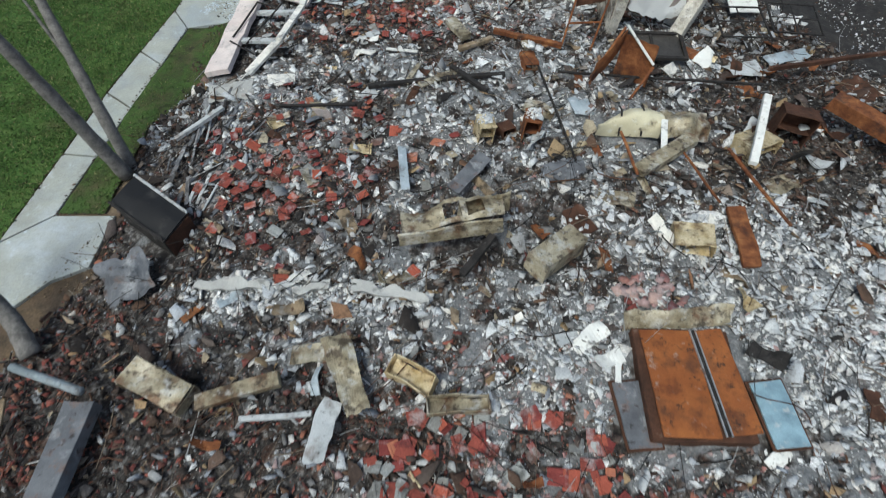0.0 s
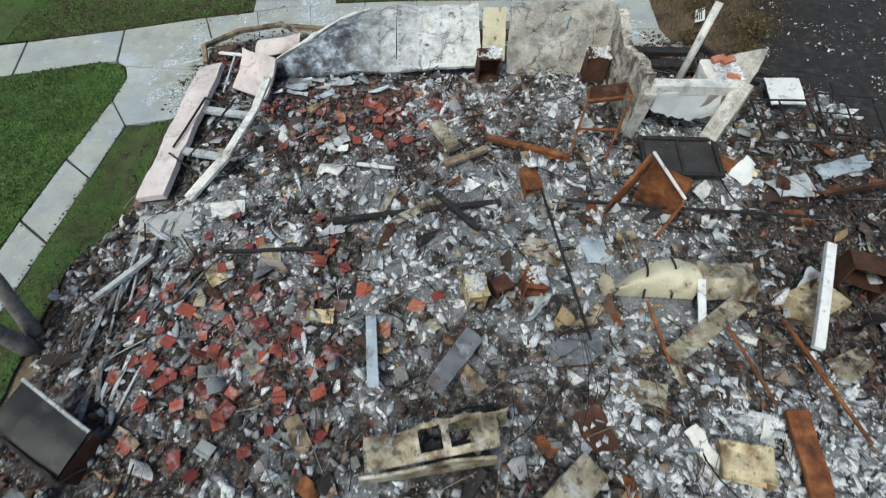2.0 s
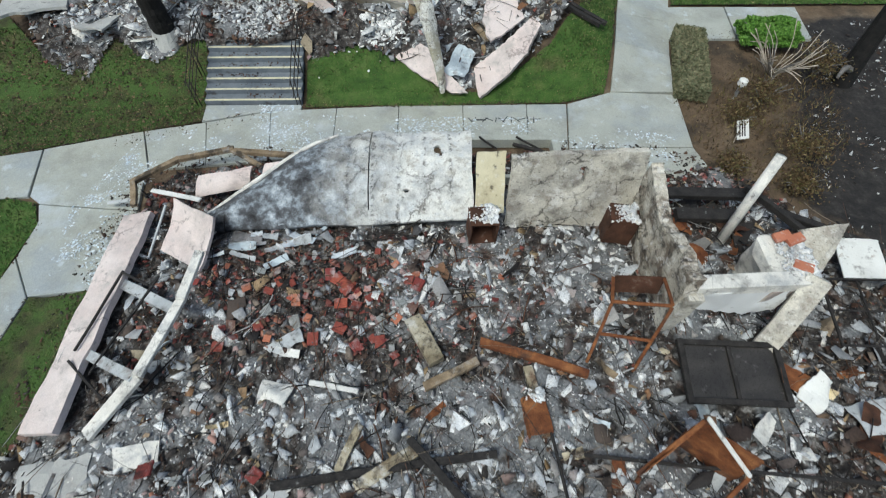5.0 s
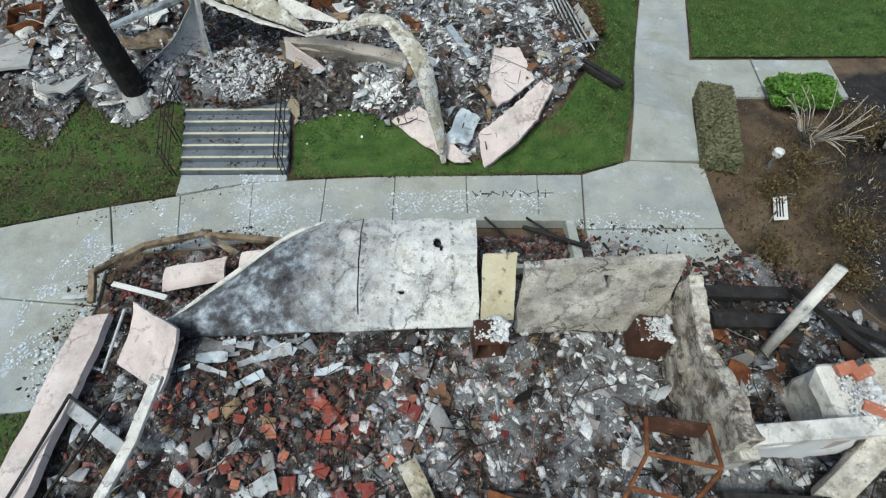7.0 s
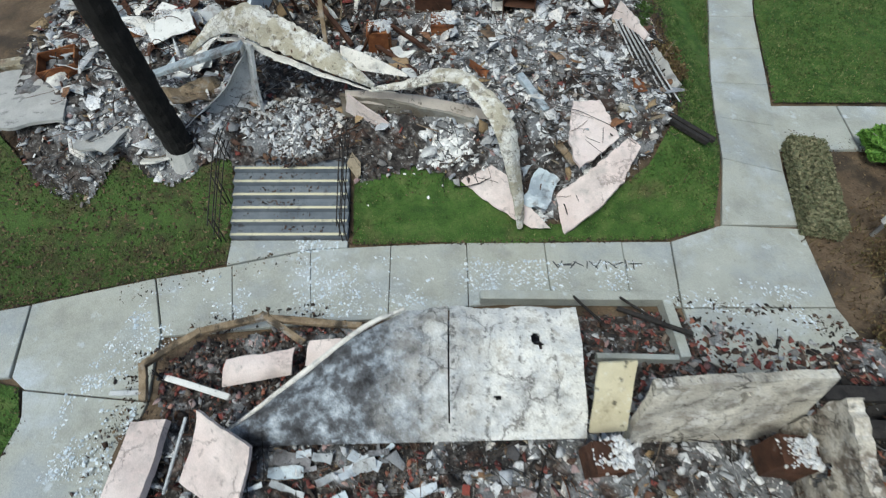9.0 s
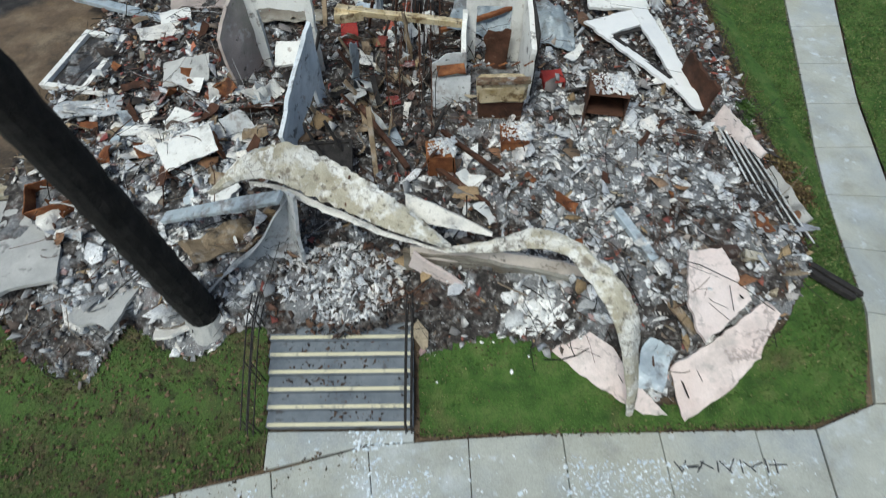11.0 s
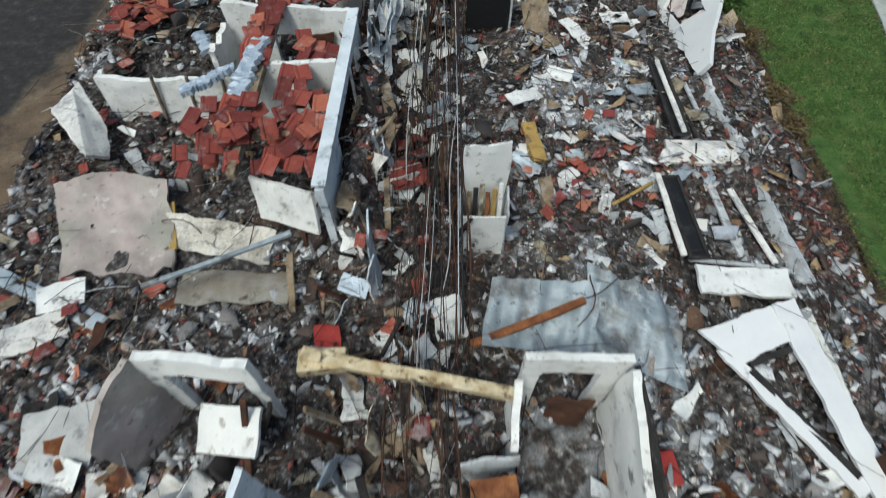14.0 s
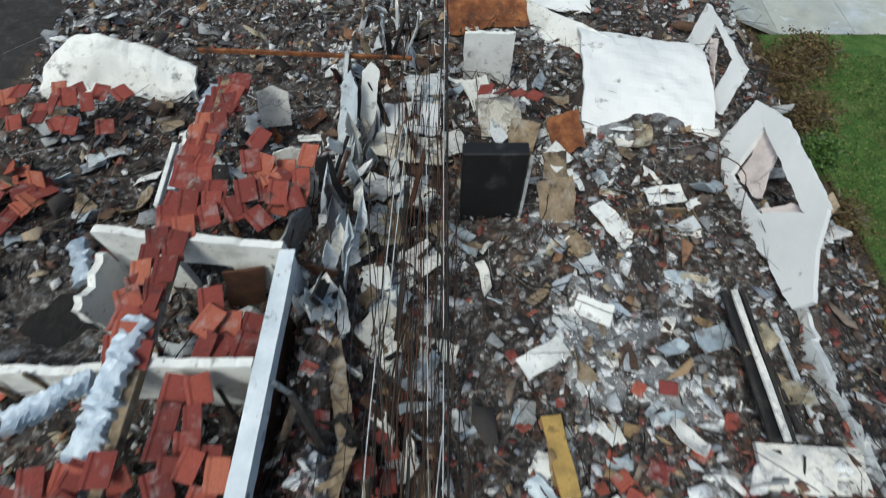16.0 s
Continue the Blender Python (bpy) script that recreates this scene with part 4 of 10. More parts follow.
def rubble_bed(name, poly, label, seed):
    """A lumpy sheet of ash on a fine grid."""
    P = np.array(edge_line(poly, 0.3, 0.15, seed))
    lo, hi = P.min(0), P.max(0)
    lo[1] = max(lo[1], -1.5)
    hi[1] = min(hi[1], 53)
    s = 0.085
    gx, gy = np.meshgrid(np.arange(lo[0], hi[0], s), np.arange(lo[1], hi[1], s), indexing="ij")
    rng = np.random.default_rng(seed)
    x, y = gx + rng.uniform(-0.3, 0.3, gx.shape) * s, gy + rng.uniform(-0.3, 0.3, gx.shape) * s
    keep = inside(gx, gy, [tuple(p) for p in P])
    a = ash(x, y)
    z = heap(x, y) - 0.05 + 0.05 * a + (0.05 + 0.05 * a) * (vnoise(x, y, 0.24, seed) - 0.4) + 0.05 * (vnoise(x, y, 0.11, seed + 1) - 0.5)
    ids = np.full(gx.shape, -1)
    ids[keep] = np.arange(keep.sum())
    q = np.stack([ids[:-1, :-1], ids[1:, :-1], ids[1:, 1:], ids[:-1, 1:]], 2).reshape(-1, 4)
    q = q[(q >= 0).all(1)]
    me = bpy.data.meshes.new(name)
    me.vertices.add(int(keep.sum()))
    me.vertices.foreach_set("co", np.stack([x[keep], y[keep], z[keep]], 1).ravel())
    me.loops.add(q.size)
    me.loops.foreach_set("vertex_index", q.ravel().astype(np.int32))
    me.polygons.add(len(q))
    me.polygons.foreach_set("loop_start", (np.arange(len(q)) * 4).astype(np.int32))
    me.update(calc_edges=True)
    lay_ash(me, x[keep], y[keep])
    me.materials.append(M["ash_bed"])
    return tagged(new(name, me), label, "ash", kind="structure")


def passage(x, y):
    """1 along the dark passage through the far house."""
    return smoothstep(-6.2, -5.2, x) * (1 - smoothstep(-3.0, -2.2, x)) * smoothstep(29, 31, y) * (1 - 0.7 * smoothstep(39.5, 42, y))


rubble_bed("ash_layer", NEAR, "grey and brown ash layer inside the near house", 21)
rubble_bed("ash_layer", FAR, "dark and grey ash layer inside the far house", 22)
rubble_bed("ash_layer", PLANT, "charred planting bed between wall and walk", 23)


def prisms(name, xy, size, mat, label, category, flat=0.35, tilt=0.45, aspect=(0.5, 1.0), sink=0.3, sides=5, lift=0.0, seed=0, parent=None, base=heap):
    """Many broken pieces: uneven prisms of `sides` corners, strewn over the heap and tilted at random."""
    rng = np.random.default_rng(seed)
    n = len(xy)
    k = sides
    ang = (np.arange(k) / k * 2 * np.pi)[None] + rng.uniform(-0.45, 0.45, (n, k)) * (2 * np.pi / k)
    rad = rng.uniform(0.45, 1.2, (n, k))
    asp = rng.uniform(*aspect, n)[:, None]
    px, py = np.cos(ang) * rad * size[:, None], np.sin(ang) * rad * size[:, None] * asp
    th = (size * flat * rng.uniform(0.5, 1.3, n))[:, None]
    top = np.stack([px * 0.92, py * 0.92, th + 0 * px + rng.normal(0, 0.06, (n, k)) * size[:, None]], 2)
    bot = np.stack([px, py, -th + 0 * px], 2)
    v = np.concatenate([bot, top], 1)
    yaw = rng.uniform(0, 2 * np.pi, n)
    a, b = rng.normal(0, tilt, n), rng.normal(0, tilt, n)
    cz, sz, cx, sx, cy, sy = np.cos(yaw), np.sin(yaw), np.cos(a), np.sin(a), np.cos(b), np.sin(b)
    R = np.empty((n, 3, 3))
    R[:, 0] = np.stack([cz * cy - sz * sx * sy, -sz * cx, cz * sy + sz * sx * cy], 1)
    R[:, 1] = np.stack([sz * cy + cz * sx * sy, cz * cx, sz * sy - cz * sx * cy], 1)
    R[:, 2] = np.stack([-cx * sy, sx, cx * cy], 1)
    v = np.einsum("nij,nkj->nki", R, v)
    z = base(xy[:, 0], xy[:, 1]) + size * (0.25 - sink * 0.5 + rng.uniform(0, 0.35, n)) + lift
    v = v + np.stack([xy[:, 0], xy[:, 1], z], 1)[:, None]
    base_i = (np.arange(n) * 2 * k)[:, None]
    topf = base_i + np.arange(k, 2 * k)[None]
    j = np.arange(k)
    side = np.stack([j, (j + 1) % k, (j + 1) % k + k, j + k], 1)
    sidef = (base_i[:, :, None] + side[None]).reshape(-1, 4)
    me = bpy.data.meshes.new(name)
    me.vertices.add(n * 2 * k)
    me.vertices.foreach_set("co", v.reshape(-1))
    loops = np.concatenate([topf.ravel(), sidef.ravel()])
    me.loops.add(len(loops))
    me.loops.foreach_set("vertex_index", loops.astype(np.int32))
    me.polygons.add(n + n * k)
    me.polygons.foreach_set("loop_start", np.concatenate([np.arange(n) * k, n * k + np.arange(n * k) * 4]).astype(np.int32))
    me.update(calc_edges=True)
    lay_ash(me, np.repeat(xy[:, 0], 2 * k), np.repeat(xy[:, 1], 2 * k))
    me.materials.append(mat)
    ob = new(name, me)
    if parent is not None:
        ob.parent = parent
    return tagged(ob, label, category, kind="stuff")


# places kept free of rubble: x, y, half width, half depth, turn
CLEAR = [(-4.7, 25.05, 1.25, 0.75, 0), (-10.0, 40.6, 0.9, 0.8, 0), (4.95, 3.4, 1.2, 1.15, 0), (3.7, 2.9, 0.4, 0.7, 0), (6.35, 2.9, 0.4, 0.7, 0), (6.55, 14.1, 1.0, 0.75, -4), (-6.45, 15.5, 0.38, 2.5, 0), (10.25, 16.6, 0.45, 0.55, 0), (-12.75, 32.4, 0.6, 1.1, -12), (-1.2, 31.2, 0.6, 0.8, 0), (0.0, 33.7, 1.1, 0.6, 0),
         (2.0, 46.8, 1.4, 1.4, 0), (-11.9, 26.3, 0.9, 1.5, 20), (-9.8, 35.8, 1.2, 1.2, 0), (-7.8, 35.4, 1.1, 0.5, -8), (2.75, 34.75, 0.8, 0.3, 0), (0.3, 6.9, 1.3, 0.3, 8), (2.5, 6.2, 0.6, 0.25, 41), (5.6, 10.3, 1.4, 0.4, 0), (0.2, 19.0, 1.6, 1.2, 0), (-6.7, 7.4, 0.8, 0.6, -34)]


def is_clear(x, y):
    out = np.ones(len(x), bool)
    for cx, cy, rx, ry, a in CLEAR:
        c, s = math.cos(radians(a)), math.sin(radians(a))
        u, v = (x - cx) * c + (y - cy) * s, -(x - cx) * s + (y - cy) * c
        out &= ~((np.abs(u) < rx) & (np.abs(v) < ry))
    return out


def strew(poly, n, weight=None, seed=0):
    """n places inside an outline, thinned by weight(x, y) from 0 to 1."""
    rng = np.random.default_rng(seed)
    P = np.array(poly, float)
    lo, hi = P.min(0), P.max(0)
    out = []
    have = 0
    while have < n:
        q = rng.uniform(lo, hi, (max(2000, n), 2))
        q = q[inside(q[:, 0], q[:, 1], poly)]
        q = q[is_clear(q[:, 0], q[:, 1])]
        if weight is not None:
            q = q[rng.random(len(q)) < np.clip(weight(q[:, 0], q[:, 1]), 0.0, 1)]
        out.append(q)
        have += len(q)
    return np.concatenate(out)[:n]


def sizes(n, lo, hi, power, seed):
    u = np.random.default_rng(seed).random(n)
    return lo * (hi / lo) ** (u ** power)


def near_red(x, y):
    w = 0.04 + blob(x, y, -3.6, 9.3, 2.6, 2.3) + 1.9 * blob(x, y, -1.8, 15.9, 3.2, 1.2) + 0.9 * blob(x, y, 1.5, 2.2, 3.5, 1.8) + 0.5 * blob(x, y, -3, 2, 5, 2.2) + 0.9 * blob(x, y, -8.2, 3.0, 1.4, 3)
    return w * (0.35 + 0.9 * vnoise(x, y, 0.7, 31)) * 0.9


def pale(x, y):
    return (0.1 + 0.9 * ash(x, y) ** 1.3) * (1 - 0.85 * blob(x, y, -7.6, 2.5, 2.2, 3.5))


def near_mix(x, y):
    # Fewer mixed pieces at (-2.3, 17.2) keep that painted shadow dark.
    return 1 - 0.9 * blob(x, y, -7.6, 2.5, 2.4, 3.8) - 0.4 * blob(x, y, -2.3, 17.2, 2.2, 0.8)


def far_mix(x, y):
    return (1 - 0.4 * passage(x, y)) * (1 - 0.5 * blob(x, y, -9, 44, 4, 3.5))


def far_red(x, y):
    w = 0.08 + 0.45 * blob(x, y, 2.2, 37.8, 2.4, 1.3) + 0.5 * blob(x, y, -0.6, 37.6, 1.6, 1.0) + 0.5 * blob(x, y, 0.5, 42.5, 2.2, 0.4) + 0.5 * blob(x, y, -9.5, 31.5, 2, 2) + 0.7 * blob(x, y, -4, 38, 0.9, 3) + 0.5 * blob(x, y, -0.8, 43.4, 1.5, 0.6) + 0.5 * blob(x, y, 5.2, 36, 0.8, 5)
    return w * (0.3 + 0.9 * vnoise(x, y, 0.7, 33)) * 0.9


def near_dark(x, y):
    w = 0.55 + 0.6 * blob(x, y, 11, 13, 3, 4) + 0.6 * blob(x, y, -7.3, 3, 2.2, 4)
    return w * (1.0 - 0.85 * ash(x, y))


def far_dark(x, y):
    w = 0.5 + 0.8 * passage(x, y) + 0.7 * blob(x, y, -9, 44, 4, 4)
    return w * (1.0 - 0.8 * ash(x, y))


DUST = 0.018
for poly, tag, wr, ww, wd, seed, area in ((NEAR, "near", near_red, pale, near_dark, 100, 1.0), (FAR, "far", far_red, pale, far_dark, 200, 0.95)):
    def put(name, n, lo, hi, pw, mat, what, weight, k, **kw):
        n = int(n * area)
        xy = strew(poly, n, weight, seed + k)
        prisms(name, xy, sizes(n, lo, hi, pw, seed + k + 50), M[mat], f"{what} strewn through the {tag} house", "rubble", seed=seed + k + 70, **kw)
    put("rubble", 25000, 0.015, 0.19, 2.5, "shard_mix", "broken plaster, block and ash pieces", near_mix if tag == "near" else far_mix, 1, flat=0.22, sides=4, tilt=0.55, aspect=(0.3, 1.0))
    put("rubble", 27000, 0.015, 0.2, 2.8, "shard_white", "white plaster and ash crusts", ww, 2, flat=0.14, sides=4, tilt=0.55, aspect=(0.4, 1.0))
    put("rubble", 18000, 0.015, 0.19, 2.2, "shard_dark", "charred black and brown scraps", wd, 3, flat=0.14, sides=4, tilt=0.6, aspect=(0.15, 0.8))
    put("rubble", 10000, 0.015, 0.14, 2.0, "shard_red", "broken red clay tile pieces", wr, 4, flat=0.12, sides=4, tilt=0.5, aspect=(0.4, 1.0))
    put("rubble", 1500, 0.05, 0.24, 1.6, "shard_tan", "scorched tan scraps of board and metal", None, 5, flat=0.08, sides=4, aspect=(0.2, 0.8), tilt=0.5)


for poly, tag, seed, area in ((NEAR, "near", 400, 1.5), (FAR, "far", 420, 0.8)):
    # The many black cinders also stand in for shadow between the debris.
    for k, (mat, what, n, wt) in enumerate((("shard_white", "fine white ash grit", 10000, pale), ("shard_dark", "fine black cinders that deepen gap shade", 9000, near_dark if tag == "near" else far_dark), ("shard_mix", "fine mixed grit", 8000, near_mix if tag == "near" else far_mix))):
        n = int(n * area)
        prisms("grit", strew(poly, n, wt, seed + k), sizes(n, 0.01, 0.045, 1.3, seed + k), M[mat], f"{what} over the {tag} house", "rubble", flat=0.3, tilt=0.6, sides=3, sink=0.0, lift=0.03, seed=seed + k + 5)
    for k, (mat, what, n, wt) in enumerate((("shard_white", "larger torn white plaster sheets", 300, lambda x, y: pale(x, y) ** 2), ("shard_mix", "larger broken boards and plaster sheets", 620, near_mix if tag == "near" else far_mix), ("shard_tan", "larger scorched tan board pieces", 190, None), ("shard_dark", "larger charred board pieces", 420, near_dark if tag == "near" else far_dark))):
        n = int(n * (1.0 if tag == "near" else 1.35))
        prisms("board_pieces", strew(poly, n, wt, seed + k + 30), sizes(n, 0.1, 0.36 if tag == "near" else 0.4, 1.5, seed + k + 30), M[mat], f"{what} in the {tag} house", "rubble", flat=0.05, tilt=0.5, sides=5, aspect=(0.25, 0.9), sink=0.0, seed=seed + k + 35)


def bed_pieces(seed, n, mat, what, lo, hi, **kw):
    prisms("rubble", strew(PLANT, n, None, seed), sizes(n, lo, hi, 1.6, seed), M[mat], f"{what} between house wall and walk", "rubble", seed=seed, sides=4, **kw)


bed_pieces(450, 2600, "shard_dark", "charred scraps", 0.02, 0.16, flat=0.15, tilt=0.6, aspect=(0.2, 0.9))
bed_pieces(451, 1300, "shard_red", "broken red tile pieces", 0.03, 0.14, flat=0.14, tilt=0.5)
bed_pieces(452, 1000, "shard_mix", "mixed rubble", 0.02, 0.14, flat=0.2, tilt=0.5)
CRUST = [(0.5, 2.6), (12.5, 2.6), (12.5, 8.2), (3.5, 8.6)]
prisms("ash_flakes", strew(CRUST, 7000, lambda x, y: pale(x, y), 460), sizes(7000, 0.015, 0.16, 2.4, 460), M["shard_white"], "white ash crusts strewn over the near rubble", "ash", flat=0.08, tilt=0.4, sides=4, aspect=(0.4, 1.0), sink=0.0, lift=0.03, seed=460)
a, r = np.random.default_rng(461).uniform(0, 2 * math.pi, 48), np.random.default_rng(462).uniform(0, 1, 48) ** 0.7
prisms("tile_pieces", np.stack([4.5 + 0.75 * r * np.cos(a), 5.4 + 0.5 * r * np.sin(a)], 1), sizes(48, 0.08, 0.22, 1.3, 463), M["shard_red"], "broken red tile pieces on white ash", "tile pieces", flat=0.2, tilt=0.4, sides=5, sink=0.0, lift=0.06, seed=463)


def sticks(name, xy, length, r, mat, label, category, seed, tilt=0.25, lift=0.05):
    """Many thin bent rods lying on the heap."""
    rng = np.random.default_rng(seed)
    n = len(xy)
    yaw = rng.uniform(0, 2 * np.pi, n)
    t = np.linspace(-0.5, 0.5, 4)
    d = np.stack([np.cos(yaw), np.sin(yaw), rng.normal(0, tilt, n)], 1)
    side = np.stack([-np.sin(yaw), np.cos(yaw), 0 * yaw], 1)
    bow = rng.normal(0, 0.12, n) * length
    z = heap(xy[:, 0], xy[:, 1]) + lift + np.abs(d[:, 2]) * length * 0.4
    c = np.stack([xy[:, 0], xy[:, 1], z], 1)
    P = c[:, None] + d[:, None] * (t[None, :, None] * length[:, None, None]) + side[:, None] * ((0.25 - t ** 2)[None, :, None] * 4 * bow[:, None, None])
    up = np.array([0, 0, 1.0])
    offs = np.stack([side * r[:, None], -0.5 * side * r[:, None] + up * r[:, None] * 0.87, -0.5 * side * r[:, None] - up * r[:, None] * 0.87], 1)
    V = (P[:, :, None] + offs[:, None]).reshape(n, 12, 3)
    q = []
    for i in range(3):
        for k in range(3):
            q.append((i * 3 + k, i * 3 + (k + 1) % 3, (i + 1) * 3 + (k + 1) % 3, (i + 1) * 3 + k))
    F = ((np.arange(n) * 12)[:, None, None] + np.array(q)[None]).reshape(-1, 4)
    me = bpy.data.meshes.new(name)
    me.vertices.add(n * 12)
    me.vertices.foreach_set("co", V.reshape(-1))
    me.loops.add(F.size)
    me.loops.foreach_set("vertex_index", F.ravel().astype(np.int32))
    me.polygons.add(len(F))
    me.polygons.foreach_set("loop_start", (np.arange(len(F)) * 4).astype(np.int32))
    me.update(calc_edges=True)
    me.materials.append(mat)
    return tagged(new(name, me), label, category, kind="stuff")


for poly, tag, seed, n in ((NEAR, "near", 300, 5200), (FAR, "far", 310, 5600)):
    xy = strew(poly, n, None, seed)
    rng = np.random.default_rng(seed + 1)
    sticks("sticks", xy, 0.15 + 1.0 * rng.random(n) ** 2.5, 0.004 + 0.016 * rng.random(n) ** 2.5, M["stick"], f"charred laths, rods and wires in the {tag} house", "sticks", seed + 2)


xy = strew(NEAR, 5200, lambda x, y: np.clip(0.12 + 1.1 * blob(x, y, -0.5, 16.8, 3.5, 0.8) + 0.4 * blob(x, y, 2, 13, 4, 3), 0, 1) * (0.2 + 0.8 * vnoise(x, y, 0.5, 95)), 350)
rng = np.random.default_rng(351)
sticks("dry_stems", xy, 0.05 + 0.35 * rng.random(5200) ** 2, 0.0025 + 0.003 * rng.random(5200), M["dry_stem"], "thin dry stems and wires tangled in the near house", "stems", 352, 0.5, 0.03)


for poly, tag, seed, n in ((NEAR, "near", 330, 900), (FAR, "far", 340, 1500)):
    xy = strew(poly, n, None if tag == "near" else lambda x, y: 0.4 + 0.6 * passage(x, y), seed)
    rng = np.random.default_rng(seed + 1)
    sticks("cables", xy, 0.5 + 2.0 * rng.random(n) ** 1.6, 0.004 + 0.005 * rng.random(n), M["stick"], f"thin burnt cables looping over the {tag} house", "cables", seed + 2, 0.12, 0.16)


# ---------------------------------------------------------------- grass
def blades(name, polys, per_m2, height, mat, label, box, seed, width=0.016):
    rng = np.random.default_rng(seed)
    x0, y0, x1, y1 = box
    n = int((x1 - x0) * (y1 - y0) * per_m2)
    q = rng.uniform((x0, y0), (x1, y1), (n, 2))
    ok = np.zeros(n, bool)
    for p in polys:
        ok |= inside(q[:, 0], q[:, 1], p)
    ok &= rng.random(n) < 0.35 + 0.8 * vnoise(q[:, 0], q[:, 1], 0.6, seed)
    q = q[ok]
    n = len(q)
    yaw = rng.uniform(0, 2 * np.pi, n)
    h = height * rng.uniform(0.5, 1.3, n)
    w = width * rng.uniform(0.7, 1.6, n)
    lean = rng.uniform(0.2, 1.1, n) * h
    la = rng.uniform(0, 2 * np.pi, n)
    z = land(q[:, 0], q[:, 1]) + 0.02
    c = np.stack([q[:, 0], q[:, 1], z], 1)
    s = np.stack([np.cos(yaw) * w, np.sin(yaw) * w, 0 * w], 1)
    tip = c + np.stack([np.cos(la) * lean, np.sin(la) * lean, h], 1)
    V = np.stack([c - s, c + s, tip], 1)
    me = bpy.data.meshes.new(name)
    me.vertices.add(n * 3)
    me.vertices.foreach_set("co", V.reshape(-1))
    me.loops.add(n * 3)
    me.loops.foreach_set("vertex_index", np.arange(n * 3, dtype=np.int32))
    me.polygons.add(n)
    me.polygons.foreach_set("loop_start", (np.arange(n) * 3).astype(np.int32))
    me.update(calc_edges=True)
    me.materials.append(mat)
    return tagged(new(name, me), label, "grass", kind="stuff")


blades("grass", [LAWNS["west"]], 1000, 0.06, M["grass"], "short mown grass of the side lawn", (-16, 6, -9, 20), 1)
blades("grass", [LAWNS["strip"]], 420, 0.05, M["grass"], "thin worn grass by the walk", (-10, 7, -7, 17), 5)
blades("grass", [LAWNS["front_west"]], 900, 0.05, M["grass"], "short patchy grass by the steps", (-14, 19.5, -6, 25), 2)
blades("grass", [LAWNS["front_east"]], 1000, 0.06, M["grass"], "short green grass along the house", (-3.2, 22, 14, 50), 3)
blades("grass", [LAWNS["east"]], 800, 0.06, M["grass"], "short green grass beyond the walk", (9, 27, 18, 50), 4)


def litter(poly, n, seed, label, lo=0.015, hi=0.05):
    xy = strew(poly, n, None, seed)
    prisms("leaf_litter", xy, sizes(n, lo, hi, 1.5, seed), M["leaf_litter"], label, "leaves", flat=0.1, tilt=0.3, sides=4, seed=seed, base=lambda x, y: land(x, y) + 0.03)


litter([(-13, 20.4), (-6.1, 22.1), (-6.1, 24.4), (-13, 25)], 4800, 41, "dark dead leaves on the patchy lawn", 0.015, 0.07)
litter([(-3, 22.6), (5.8, 23), (5.8, 24.4), (-3, 24.3)], 900, 42, "small dead leaves on the green lawn", 0.01, 0.045)
litter([(-13, 20.2), (-8.3, 21.42), (-6.1, 21.95), (-6.1, 22.2), (-8.4, 21.65), (-13, 20.5)], 700, 46, "dark leaf litter along the lawn edge")
litter([(-3.2, 22.5), (4.6, 22.6), (5.8, 22.95), (5.8, 23.1), (4.6, 22.78), (-3.2, 22.7)], 600, 47, "dark leaf litter along the green lawn edge")
litter([(-6, 22.7), (-3.3, 22.7), (-3.3, 24.3), (-6, 24.3)], 10, 48, "few dead leaves by the steps")
litter([(8.2, 22.8), (9, 26.6), (13.4, 25.5), (13, 20), (10.4, 18.9), (8.3, 20)], 2500, 49, "dry brown leaf litter on bare soil")
litter([(-16, 8), (-10.5, 8), (-9.4, 17), (-10, 19), (-16, 18)], 500, 43, "scattered dead leaves on the side lawn")
litter([(-8.2, 20.9), (-6, 21.6), (-4, 22.0), (-3.9, 22.5), (-6, 22.1), (-8.4, 21.5)], 160, 44, "dead leaves along the edge of the walk")
litter([(-9.3, 5.5), (-8.1, 8.0), (-7.6, 11), (-7.3, 16), (-7.6, 20), (-7.3, 20), (-7.0, 15), (-7.4, 11), (-7.8, 6)], 700, 45, "burnt scraps along the edge of the walk")


# burnt scraps blown onto walks and lawn edges
for k, (poly, n, lab) in enumerate((([(-7.9, 12.5), (-6.9, 13), (-6.7, 18.3), (-7.0, 19.6), (-7.7, 19.2)], 420, "black burnt leaves on the walk by the fallen wall"), ([(-7.2, 19.3), (-6, 20.1), (-3.5, 20.6), (-3.4, 21.0), (-6.2, 20.6), (-7.5, 19.8)], 260, "burnt scraps along the planting bed"),
                                    ([(4.0, 20.3), (8.6, 20.0), (9.2, 20.6), (4.2, 21.1)], 320, "burnt scraps spilt onto the walk"), ([(4.8, 25.2), (5.9, 26.5), (6.5, 32), (7.1, 38), (7.0, 44), (5.9, 44), (6.0, 38), (5.6, 32), (5.0, 27)], 3600, "dark scraps along the lawn edge"))):
    prisms("burnt_scraps", strew(poly, n, lambda x, y: np.clip(2.2 * vnoise(x, y, 0.7, 71) - 0.6, 0.05, 1), 500 + k), sizes(n, 0.015, 0.09, 1.8, 500 + k), M["shard_dark"], lab, "scraps", flat=0.15, tilt=0.4, sides=4, aspect=(0.2, 0.9), seed=510 + k, base=lambda x, y: land(x, y) + 0.035)
